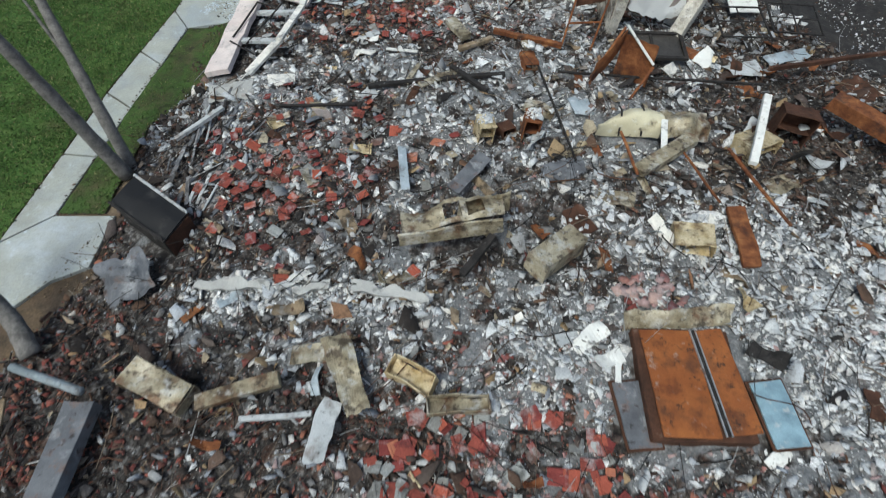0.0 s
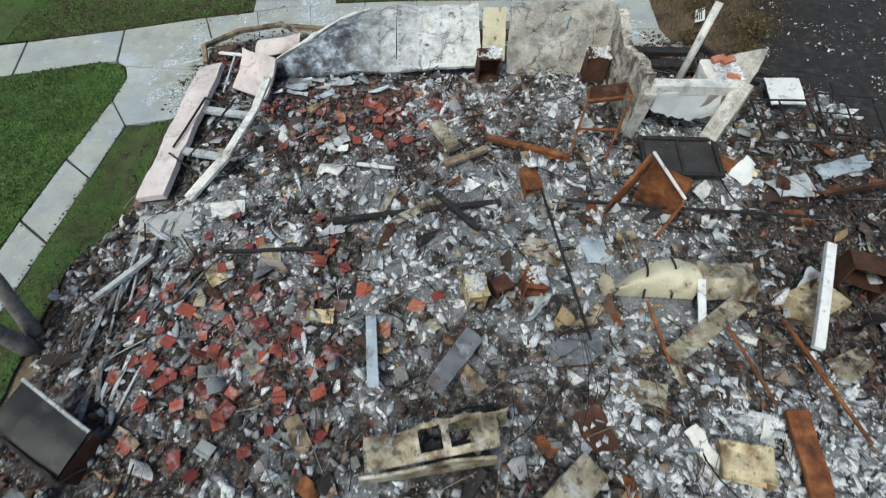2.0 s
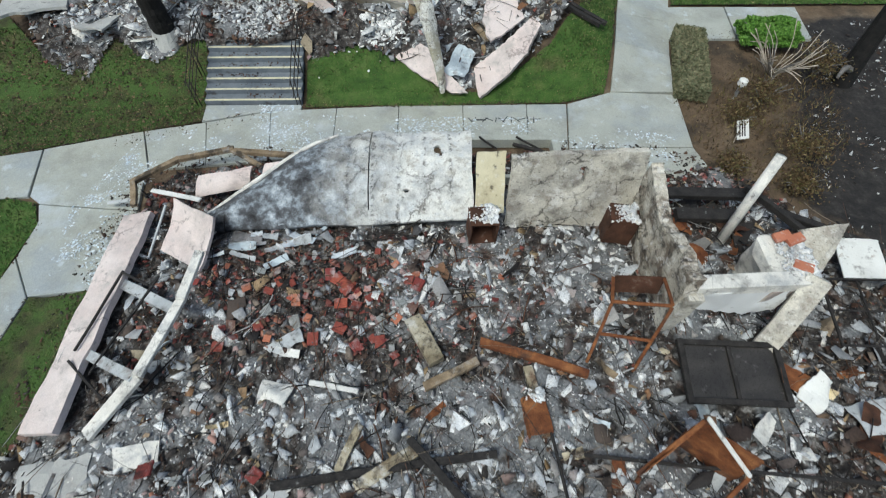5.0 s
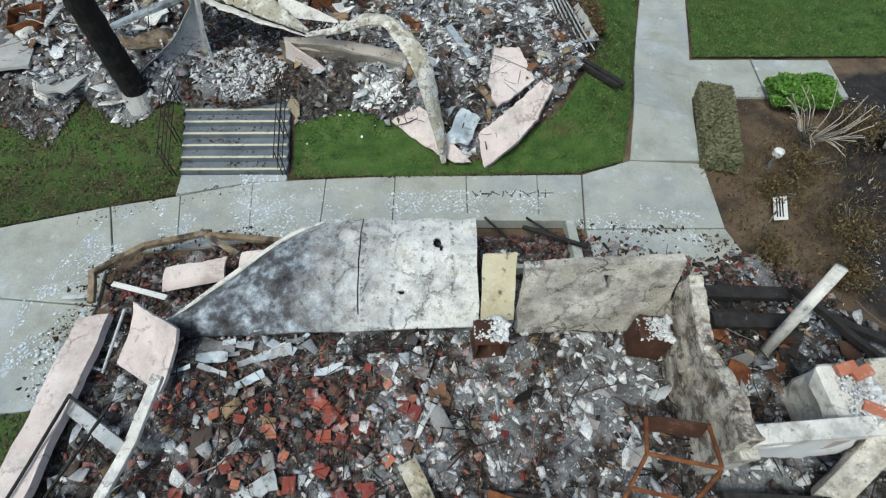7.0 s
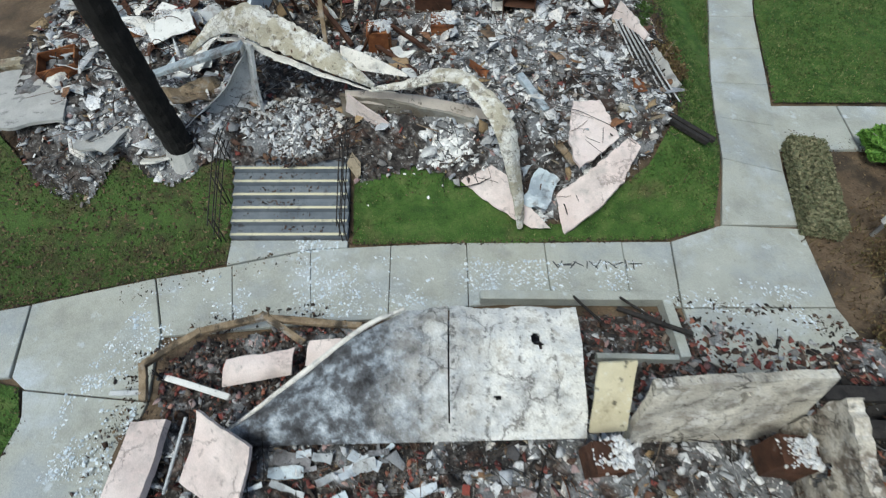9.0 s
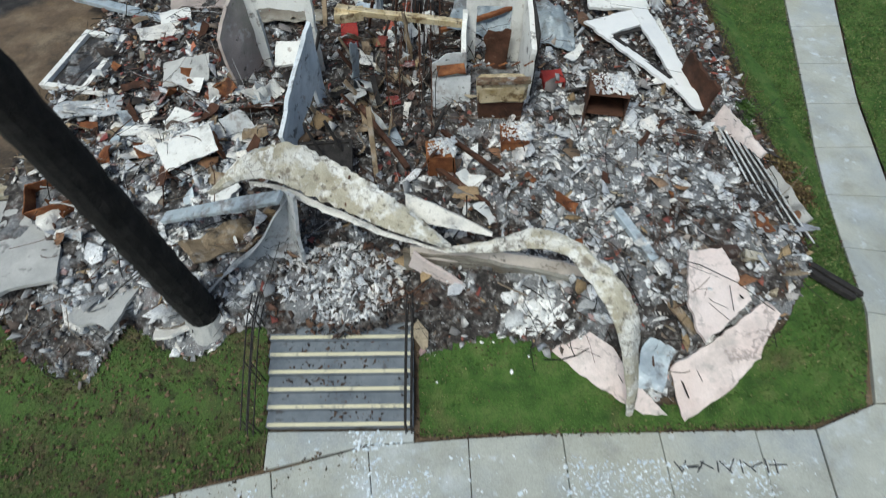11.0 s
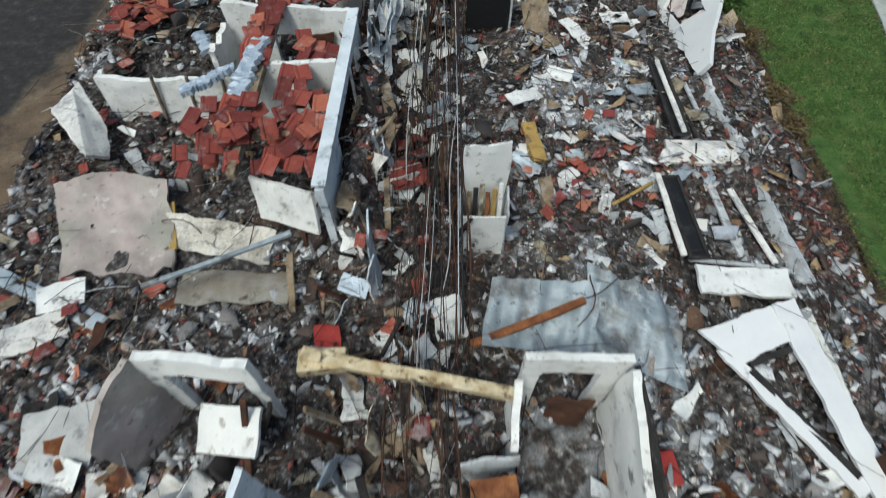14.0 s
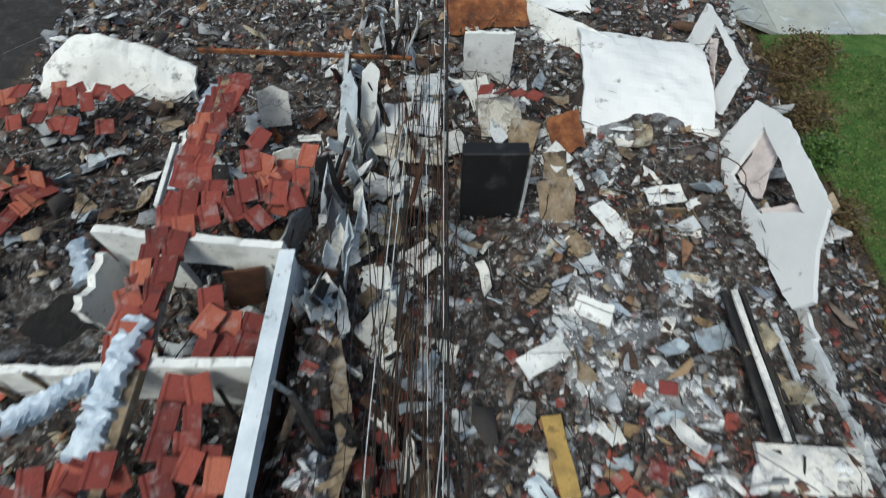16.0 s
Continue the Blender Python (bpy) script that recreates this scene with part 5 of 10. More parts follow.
for k, (poly, n, lab) in enumerate((([(-7.4, 19.2), (-6.2, 20.2), (-3.6, 20.5), (0, 20.9), (4.2, 20.9), (7.5, 20.2), (7.6, 21.2), (4.2, 22.0), (-1, 22.2), (-4.4, 22.2), (-7.6, 21.2), (-8.4, 19.4)], 5200, "pale ash specks blown over the curving walk"), ([(-8.4, 16.6), (-7.0, 16.4), (-7.0, 19.4), (-8.6, 19.2)], 1300, "pale ash specks on the walk by the fallen wall"), ([(-6.0, 22.1), (-3.3, 22.4), (-3.3, 22.66), (-6.0, 22.66)], 400, "ash specks at the foot of the steps"))):
    prisms("ash_specks", strew(poly, n, lambda x, y: np.clip(2.8 * vnoise(x, y, 0.8, 91) + 1.2 * vnoise(x, y, 0.25, 92) - 1.6, 0.02, 1), 560 + k), sizes(n, 0.008, 0.06, 2.2, 560 + k), M["ash_speck"], lab, "ash", flat=0.03, tilt=0.05, sides=5, aspect=(0.3, 1.0), sink=0.5, seed=565 + k, base=lambda x, y: land(x, y) + 0.036)
rng = np.random.default_rng(520)
for key, poly in LAWNS.items():
    P = np.array(edge_line(poly, 0.05, 0.02, 3))
    P = P[(np.abs(P[:, 0]) < 16) & (P[:, 1] > 4) & (P[:, 1] < 52)]
    q = P[rng.random(len(P)) < 0.85] + rng.normal(0, 0.035, (1, 2))
    q = q + rng.normal(0, 0.03, q.shape)
    prisms("leaf_litter", q, sizes(len(q), 0.015, 0.05, 1.4, 521), M["shard_dark"], "dark soil crumbs and leaves along a lawn edge", "leaves", flat=0.3, tilt=0.3, sides=4, seed=522, base=lambda x, y: land(x, y) + 0.03)


for k, (mat, n, lab) in enumerate((("shard_white", 2600, "pale ash flecks on burnt soil"), ("shard_dark", 3000, "black cinders on burnt soil"), ("shard_mix", 1200, "grey ash crumbs on burnt soil"))):
    prisms("ash_flecks", strew([(10.8, 18), (11.6, 21.5), (12.6, 24), (13.6, 26.8), (20, 26.8), (20, 10), (14.5, 10), (12.8, 15)], n, lambda x, y: np.clip(2.4 * vnoise(x, y, 1.1, 81) - 0.7, 0.04, 1), 540 + k), sizes(n, 0.015, 0.1, 2.0, 540 + k), M[mat], lab, "ash", flat=0.12, tilt=0.35, sides=4, aspect=(0.2, 0.9), seed=545 + k, base=lambda x, y: land(x, y) - 0.04)


def mound(name, x, y, z, rx, ry, h, mat, label, seed):
    """A low uneven heap of loose matter."""
    rng = np.random.default_rng(seed)
    ph = rng.uniform(0, 6.28, 3)
    vs, fs = [(x, y, z + h)], []
    for i in range(1, 9):
        for j in range(32):
            a, r = j / 32 * 6.2832, i / 8
            k = 1 + 0.12 * math.sin(2 * a + ph[0]) + 0.08 * math.sin(5 * a + ph[1]) + 0.05 * math.sin(9 * a + ph[2])
            vs.append((x + rx * r * k * math.cos(a), y + ry * r * k * math.sin(a), z + h * (1 - r ** 1.6) + 0.1 * h * rng.normal() - (0.3 if i == 8 else 0)))
    for j in range(32):
        fs.append((0, 1 + j, 1 + (j + 1) % 32))
        for i in range(7):
            b = 1 + i * 32
            fs.append((b + j, b + 32 + j, b + 32 + (j + 1) % 32, b + (j + 1) % 32))
    return tagged(mesh_ob(name, vs, fs, mat), label, "heap", kind="stuff")


mound("soil_heap", -4.7, 25.2, 0.84, 1.75, 0.8, 0.1, M["charred_ground"], "dark ash heaped round the stair landing", 1)
rng = np.random.default_rng(12)
a, r = rng.uniform(0, 6.2832, 2600), np.sqrt(rng.random(2600))
on_landing = lambda x, y: np.maximum(heap(x, y), 0.98) - 0.02
prisms("ash_flakes", np.stack([-4.7 + 1.3 * r * np.cos(a), 25.35 + 0.8 * r * np.sin(a)], 1), sizes(2600, 0.015, 0.16, 2.6, 3), M["shard_white"], "white ash flakes piled on the stair landing", "ash", flat=0.06, sides=4, tilt=0.6, aspect=(0.3, 1.0), seed=13, base=on_landing)
prisms("charred_scraps", np.stack([-4.7 + 1.5 * r[:900] * np.cos(a[900:1800]), 25.15 + 0.9 * r[:900] * np.sin(a[900:1800])], 1), sizes(900, 0.02, 0.14, 1.8, 4), M["shard_dark"], "charred scraps on the stair landing", "scraps", flat=0.15, sides=4, tilt=0.5, aspect=(0.2, 0.8), seed=14, base=on_landing)
on_heap = lambda x, y: np.maximum(land(x, y), 0.3) + 0.06 + 0.2 * np.clip(1 - ((x + 0.65) / 1.1) ** 2 - ((y - 24.9) / 0.7) ** 2, -0.25, 1)
a, r = rng.uniform(0, 6.2832, 1900), np.sqrt(rng.random(1900))
prisms("plaster_lumps", np.stack([-0.65 + 1.05 * r ** 1.3 * np.cos(a), 24.9 + 0.65 * r ** 1.3 * np.sin(a)], 1), sizes(1900, 0.02, 0.2, 2.0, 5), M["lump_white"], "white plaster lumps spilt toward the lawn", "plaster", flat=0.13, sides=4, tilt=0.6, aspect=(0.35, 1.0), seed=15, base=on_heap)
a, r = rng.uniform(0, 6.2832, 9), np.sqrt(rng.random(9))
prisms("plaster_lumps", np.stack([-1.6 + 1.5 * r * np.cos(a), 23.9 + 0.6 * r * np.sin(a)], 1), sizes(9, 0.03, 0.08, 1.6, 6), M["lump_white"], "stray white plaster lumps lying in the grass", "plaster", flat=0.4, sides=5, tilt=0.4, aspect=(0.6, 1.0), seed=16, base=lambda x, y: land(x, y) + 0.05)


# ---------------------------------------------------------------- builders for the larger wreckage
def ribbon(name, points, across, width, thick, mat, label, category, n=60, ragged=0.12, seed=0, parent=None, twist=(0, 0), taper=(1, 1, 1)):
    """A torn band of sheet that follows a line; across: the way of its width, which turns by twist degrees from end to end."""
    P = smooth_line(points, n)
    vs, fs = [], []
    k = 6
    for i, p in enumerate(P):
        d = (P[min(i + 1, n)] - P[max(i - 1, 0)]).normalized()
        a = Vector(across)
        a = (a - d * a.dot(d)).normalized()
        a = Matrix.Rotation(radians(twist[0] + (twist[1] - twist[0]) * i / n), 3, d) @ a
        nn = d.cross(a).normalized()
        wide = width * float(np.interp(i / n, np.linspace(0, 1, len(taper)), taper))
        w0 = wide * ragged * noise.noise((i * 0.35, seed, 1))
        w1 = wide * (1 + ragged * 1.5 * noise.noise((i * 0.4, seed, 5)) + ragged * noise.noise((i * 1.3, seed, 9)))
        for s in (1, -1):
            for j in range(k + 1):
                f = j / k
                arch = 0.12 * width * 4 * f * (1 - f)
                vs.append(tuple(p + a * (w0 + (w1 - w0) * f) + nn * (s * thick / 2 + arch + 0.06 * width * noise.noise((i * 0.2, j * 0.7, seed)))))
    m = 2 * (k + 1)
    for i in range(n):
        for j in range(k):
            fs.append((i * m + j, i * m + j + 1, (i + 1) * m + j + 1, (i + 1) * m + j))
            o = k + 1
            fs.append((i * m + o + j + 1, i * m + o + j, (i + 1) * m + o + j, (i + 1) * m + o + j + 1))
        for j, fl in ((0, 1), (k, 0)):
            q = (i * m + j, (i + 1) * m + j, (i + 1) * m + j + k + 1, i * m + j + k + 1)
            fs.append(q if fl else q[::-1])
    for i in (0, n):
        for j in range(k):
            fs.append((i * m + j, i * m + j + 1, i * m + j + k + 2, i * m + j + k + 1))
    ob = mesh_ob(name, vs, fs, mat, parent)
    return tagged(ob, label, category) if parent is None else ob


def shell(name, m, w, d, h, mat, label, category, open_side="front", top_mat=None, door=None, wall=0.03, seed=0, dent=0.03, shelves=0, group="", inner=None):
    """A burnt sheet-metal case: five dented plates, an open face, shelves and ash on its top. m: pose of its base middle."""
    e = new(name)
    e.matrix_basis = m
    tagged(e, label, category, group)
    sides = {"left": ((-w / 2 + wall / 2, 0, 0), wall, d, h), "right": ((w / 2 - wall / 2, 0, 0), wall, d, h), "back": ((0, d / 2 - wall / 2, 0), w - 2 * wall, wall, h),
             "front": ((0, -d / 2 + wall / 2, 0), w - 2 * wall, wall, h), "top": ((0, 0, h), w, d, wall), "bottom": ((0, 0, 0), w - 2 * wall, d - 2 * wall, wall)}
    for k, (key, (o, sx, sy, sz)) in enumerate(sides.items()):
        if key == open_side:
            continue
        bm = box_bm(Matrix.Translation(o), sx, sy, sz, 0.008, dent, seed + k, cuts=3)
        part(f"{'top' if key == 'top' else 'side' if key != 'bottom' else 'base'}_plate", bm, mat if key != "top" or top_mat is None else top_mat, e)
    for s in range(shelves):
        z = h * (s + 1) / (shelves + 1)
        bm = box_bm(Matrix.Translation((0, 0, z)), w - 2.5 * wall, d - 2.5 * wall, 0.02, 0.004, dent, seed + 30 + s, cuts=3)
        part("shelf", bm, inner or mat, e)
    if door:
        bm = box_bm(Matrix.Translation((0, -d / 2 - 0.02, h * 0.05)) @ pose(0, 0, 0, 0, 0, door), w * 0.94, 0.025, h * 0.86, 0.008, dent, seed + 50, cuts=3)
        part("door", bm, mat, e)
    return e


def ash_cap(xc, yc, z, w, d, seed, label="white ash and plaster flakes heaped on a burnt case"):
    """Flakes lying on a flat top."""
    rng = np.random.default_rng(seed)
    n = int(120 * w * d / 0.3)
    xy = np.stack([rng.uniform(xc - w / 2, xc + w / 2, n), rng.uniform(yc - d / 2, yc + d / 2, n)], 1)
    prisms("ash_flakes", xy, sizes(n, 0.03, 0.11, 1.4, seed), M["shard_white"], label, "ash", flat=0.25, tilt=0.3, seed=seed, base=lambda x, y: z + 0 * x)


def steel_frame(name, w, h, bar, mat, m, label, category, mullions=1, transoms=0, glass=None, group=""):
    """A window or bed frame: four bars, mullions, transoms and perhaps a pane, in the x-z plane of the pose m."""
    e = new(name)
    e.matrix_basis = m
    tagged(e, label, category, group)
    for x in (-w / 2 + bar / 2, w / 2 - bar / 2):
        part("stile", box_bm(Matrix.Translation((x, 0, 0)), bar, bar, h, 0.006, 0.008, 3, cuts=2), mat, e)
    for z in (0, h - bar):
        part("rail", box_bm(Matrix.Translation((0, 0.002, z)), w - 2 * bar, bar * 0.9, bar, 0.006, 0.008, 5, cuts=2), mat, e)
    for k in range(mullions):
        part("mullion", box_bm(Matrix.Translation((-w / 2 + w * (k + 1) / (mullions + 1), 0.003, bar)), bar * 0.7, bar * 0.7, h - 2 * bar, 0.005, 0.008, 7, cuts=2), mat, e)
    for k in range(transoms):
        part("transom", box_bm(Matrix.Translation((0, 0.006, h * (k + 1) / (transoms + 1))), w - 2 * bar, bar * 0.6, bar * 0.7, 0.005, 0.008, 9, cuts=2), mat, e)
    if glass:
        part("panel", box_bm(Matrix.Translation((0, bar * 0.2, bar)), w - 2 * bar, 0.012, h - 2 * bar, 0.002, 0.01, 11, cuts=4), glass, e)
    return e


def lying(x, y, z, yaw, pitch=90, roll=0):
    """A pose for a flat thing that lies on its back."""
    return Matrix.Translation((x, y, z)) @ Matrix.Rotation(radians(yaw), 4, "Z") @ Matrix.Rotation(radians(roll), 4, "Y") @ Matrix.Rotation(radians(-pitch), 4, "X")


def scrap(name, x, y, z, w, d, yaw, mat, label, category, tilt=(10, 5), thick=0.02, wave=0.06, ragged=0.12, seed=0, bites=0.0, group="", curl=0.0, fold=0.0):
    """A torn sheet lying on the heap."""
    R = Matrix.Rotation(radians(yaw), 3, "Z") @ Matrix.Rotation(radians(tilt[0]), 3, "X") @ Matrix.Rotation(radians(tilt[1]), 3, "Y")
    e, h = R @ Vector((w, 0, 0)), R @ Vector((0, d, 0))
    a = Vector((x, y, z)) - e / 2 - h / 2
    return panel(name, a, a + e, h, mat, label, category, thick=thick, wave=wave, ragged=ragged, seed=seed, nu=11, nv=7, bites=bites, group=group, curl=curl, torn=ragged * 1.2, fold=fold)


# ---------------------------------------------------------------- steps up to the far house
steps = thing("steps", (-4.68, 22.6, 0), "blue-grey concrete steps with pale yellow nosings", "stairs")
X0, X1 = -6.12, -3.22
for k in range(6):
    y, z = 22.74 + 0.305 * k, 0.145 * (k + 1)
    o = Matrix.Translation((-4.68, -22.6, 0)) @ Matrix.Translation((0, 0, 0))
    bm = box_bm(Matrix.Translation((0.01, y - 22.6 + 0.9, -0.3)), X1 - X0, 1.8, z + 0.3 - 0.004 * 0, 0.012)
    tread = part("tread", bm, M["stair_grey"], steps)
    part("nosing", box_bm(Matrix.Translation((0.01, y - 22.6 + 0.04, z + 0.002)), X1 - X0 - 0.06, 0.075, 0.006, 0.002), M["yellow_line"], tread, "pale yellow painted nosing strip")
rng = np.random.default_rng(5)
sx, sk = rng.uniform(X0 + 0.3, X1 - 0.2, 420), rng.integers(0, 6, 420)
sy = 22.82 + 0.305 * sk + rng.uniform(0.02, 0.22, 420)
ok = vnoise(sx, sy, 0.5, 9) > 0.45
prisms("charred_scraps", np.stack([sx, sy], 1)[ok], sizes(int(ok.sum()), 0.015, 0.07, 1.6, 9), M["shard_dark"], "charred scraps and leaves lying on the steps", "scraps", flat=0.15, tilt=0.4, sides=4, aspect=(0.2, 0.8), seed=9,
       base=lambda x, y: 0.145 * (np.floor((y - 22.74) / 0.305) + 1))
for x, nm in ((X0 - 0.2, "a"), (X1 - 0.12, "b")):
    rail = thing("handrail", (x, 23.5, 0.2), "dark bent steel pipe handrail beside concrete steps", "handrail", "handrails at the steps")
    for dx in (0.0, 0.11):
        for hgt in (0.85, 0.45):
            tube("pipe", [(dx, -1.0, hgt - 0.2), (dx, -0.6, hgt), (dx + 0.02, 0.7, hgt + 0.62), (dx + 0.03, 1.3, hgt + 0.7)], 0.014, M["char"], parent=rail, n=12)
        for yy, zz in ((-0.85, -0.2), (0.1, 0.25), (1.0, 0.65)):
            tube("post", [(dx, yy, zz - 0.1), (dx, yy, zz + 0.95)], 0.014, M["char"], parent=rail)

# the burnt palm beside the steps
palm = thing("palm_tree", (-7.4, 24.7, 0.35), "tall black burnt palm trunk rising from a pale root base", "tree")
rad = [0.40, 0.37, 0.35, 0.34, 0.33, 0.33, 0.32, 0.31]
vs, fs = tube_mesh(smooth_line([(0, 0, 0.6), (0.03, -0.1, 2.5), (0.08, -0.22, 5.0), (0.12, -0.4, 8.2)], 40), [0.33 - 0.05 * i / 40 + 0.012 * math.sin(i * 2.1) for i in range(41)], 14)
vs = [(x + 0.025 * noise.noise((x * 9, y * 9, z * 6)), y + 0.025 * noise.noise((x * 9, y * 9, z * 6 + 9)), z) for x, y, z in vs]
mesh_ob("trunk", vs, fs, M["burnt_bark"], palm)
vs, fs = tube_mesh([(0, 0, -0.4), (0, 0, 0.1), (0, 0, 0.6), (0, 0, 0.9)], [0.75, 0.62, 0.46, 0.37], 18)
vs = [(x + 0.05 * noise.noise((x * 4, y * 4, z * 3)), y + 0.05 * noise.noise((x * 4, y * 4, z * 3 + 9)), z) for x, y, z in vs]
mesh_ob("root_base", vs, fs, M["pale_concrete"], palm)

# leaning grey trunks by the near house
for nm, pts, r0, lab in (("a", [(-8.2, 9.6, 0.1), (-9.1, 11.2, 2.8), (-9.9, 12.7, 5.4)], 0.13, "slim grey leaning tree trunk with scorched bark"),
                         ("b", [(-8.2, 9.3, 0.1), (-8.6, 9.3, 2.6), (-9.05, 9.3, 5.4)], 0.15, "grey leaning tree trunk beside the house"),
                         ("c", [(-8.3, 4.2, 0.25), (-8.9, 5.0, 1.0), (-10.2, 5.9, 3.6)], 0.17, "grey leaning tree trunk over bare soil")):
    tree = thing("tree", pts[0], lab, "tree", "leaning trunks by the near house")
    q = [Vector(p) - Vector(pts[0]) for p in pts]
    vs, fs = tube_mesh(smooth_line(q, 20), [r0 * (1.25 - 0.5 * i / 20) + 0.008 * math.sin(i * 1.9) for i in range(21)], 10)
    mesh_ob("trunk", [(x + 0.012 * noise.noise((x * 8, y * 8, z * 5)), y, z) for x, y, z in vs], fs, M["trunk_bark"], tree, smooth=True)
    vs, fs = tube_mesh(smooth_line([q[1] * 0.8, q[1] * 0.8 + Vector((-0.3, 0.25, 0.6)), q[1] + Vector((-0.7, 0.5, 1.4))], 8), [r0 * (0.5 - 0.04 * i) for i in range(9)], 7)
    if nm != "c":
        mesh_ob("limb", vs, fs, M["trunk_bark"], tree, smooth=True)

# ---------------------------------------------------------------- near house: its walls
# The dark west end paints shade under the bent rim along with sooty stains.
BENT = surface("bent_wall", [(0.3, (0.6, 0.6, 0.57), 1.3), (0.7, (0.8, 0.79, 0.75))],
               [((0.36, 0.38, 0.4), 1.3, 0.46, 0.62, 0.6), ((0.3, 0.27, 0.22), 3.4, 0.54, 0.64, 0.6), ((0.1, 0.1, 0.1), 0.9, 0.56, 0.7, 0.7), ((0.08, 0.07, 0.06), 12, 0.58, 0.66, 0.6), ((0.5, 0.53, 0.56), 5, 0.52, 0.66, 0.5)], grain=0.22, grain_scale=30, bump=0.6, bump_scale=12, cracks=(1.1, 0.035, (0.08, 0.075, 0.07), 0.9), studs=(0.31, 0),
               soot_shade=(0.2, -2.4, [(0.34, (0.03, 0.029, 0.03)), (0.48, (0.1, 0.105, 0.115)), (0.56, (0.24, 0.27, 0.3)), (0.68, (0.5, 0.54, 0.58))]))
panel("wall_north", (-4.95, 17.72, 0.42), (1.72, 17.78, 0.76), (0, 2.42, 0.62), BENT, "white stucco wall bent outward, one sooty end darkened for shade", "wall", kind="structure",
      thick=0.09, ragged=0.04, bow=0.32, wave=0.13, nu=200, nv=64, seed=3, top=[0.08, 0.34, 0.6, 0.84, 1.0, 1.02, 1.0, 1.0, 0.98],
      holes=[(0.625, 0.63, 0.12, 1.0)], rounds=[(0.872, 0.72, 0.013, 0.04), (0.885, 0.68, 0.008, 0.03), (0.76, 0.3, 0.01, 0.02)])
tube("stucco_strip", [(-4.9, 17.95, 0.56), (-4.1, 18.55, 0.76), (-3.25, 19.2, 0.95), (-2.4, 19.85, 1.1), (-1.65, 20.2, 1.16)], [0.03 + 0.035 * math.sin(k / 24 * 3.0) for k in range(25)], M["stucco"], "pale broken rim along the bent wall", "strip", n=24, sides=7)
for k, (a, b) in enumerate((((-6.45, 14.6, 0.7), (-6.0, 16.4, 0.85)), ((-5.95, 14.1, 0.75), (-5.1, 16.2, 0.95)), ((-6.0, 16.35, 0.85), (-5.3, 16.0, 0.9)), ((-6.5, 14.4, 0.7), (-5.5, 13.6, 0.75)))):
    beam("steel_bar", a, b, 0.05, 0.05, M["char"], "thin black steel bar by the torn frame", "bar", 0.02, 330 + k, group="black bars by the torn frame")
panel("door_leaf", (1.72, 17.85, 0.9), (2.4, 17.9, 0.9), (0.02, 0.85, 1.2), M["cream_door"], "cream scorched door leaf leaning in the wall gap", "door", thick=0.05, ragged=0.04, wave=0.04, nu=12, nv=12, seed=5)
panel("wall_north", (2.45, 17.8, 0.4), (5.45, 17.95, 0.4), (0, 0.42, 2.12), M["scorched_stucco"], "cream stucco wall with black scorch marks", "wall", kind="structure",
      thick=0.16, ragged=0.05, wave=0.05, nu=70, nv=40, seed=7, rounds=[(0.53, 0.8, 0.035, 0.06), (0.55, 0.7, 0.015, 0.05)], top=[1.0, 1.0, 1.0, 1.0, 1.0])
panel("wall_east", (5.42, 18.0, 0.35), (5.5, 15.05, 0.35), (0.05, 0, 2.25), M["charred_stucco"], "cream stucco side wall torn and scorched", "wall", kind="structure",
      thick=0.26, ragged=0.12, wave=0.08, nu=60, nv=44, seed=9, rounds=[(0.3, 0.5, 0.05, 0.13), (0.34, 0.36, 0.03, 0.06)], top=[1.0, 0.92, 0.85, 0.95, 1.05])
panel("wall_west", (-6.98, 13.0, 0.5), (-6.72, 18.15, 0.5), (0.78, 0.0, 0.16), M["pink_stucco"], "pale stucco wall section fallen flat along the lawn", "wall", kind="structure",
      thick=0.16, ragged=0.1, wave=0.05, nu=50, nv=8, seed=11)

# fallen window frame of the west wall
fw = thing("window_frame", (-5.0, 15.0, 0.4), "large pale wooden window frame torn from the wall", "window frame")
o = Vector((-5.0, 15.0, 0.4))
for k, (a, b, w) in enumerate((((-4.15, 16.55, 1.35), (-4.3, 15.45, 1.25), 0.2), ((-4.3, 15.5, 1.22), (-4.78, 13.95, 1.05), 0.2), ((-4.78, 13.98, 1.03), (-5.68, 13.0, 0.52), 0.26),
                               ((-6.15, 16.25, 0.5), (-4.45, 15.3, 1.1), 0.22), ((-6.2, 14.55, 0.6), (-4.85, 13.92, 1.0), 0.2), ((-6.3, 16.2, 0.55), (-6.3, 14.3, 0.6), 0.1))):
    bm = beam_bm(Vector(a) - o, Vector(b) - o, w, 0.1, 0.02, k)
    part("rail" if k > 2 else "stile", bm, M["grey_paint"] if k > 2 else M["stucco"], fw)
part("mark", beam_bm(Vector((-5.0, 13.76, 0.995)) - o, Vector((-5.22, 13.52, 0.875)) - o, 0.1, 0.004, 0.0, 0), M["pink_mark"], fw, "pink spray paint mark")
panel("wall_panel", (-5.5, 17.1, 0.62), (-4.38, 16.45, 0.72), (0.25, 1.12, 0.55), M["pink_stucco"], "cream stucco panel leaning on the torn frame", "wall panel", thick=0.08, ragged=0.06, wave=0.06, bow=-0.1, nu=20, nv=18, seed=14, holes=[(0.7, 0.85, 0.05, 0.16)])
beam("post", (-5.72, 16.9, 0.6), (-5.5, 18.1, 1.0), 0.05, 0.05, M["grey_paint"], "thin white timber post leaning by the wall", "post")

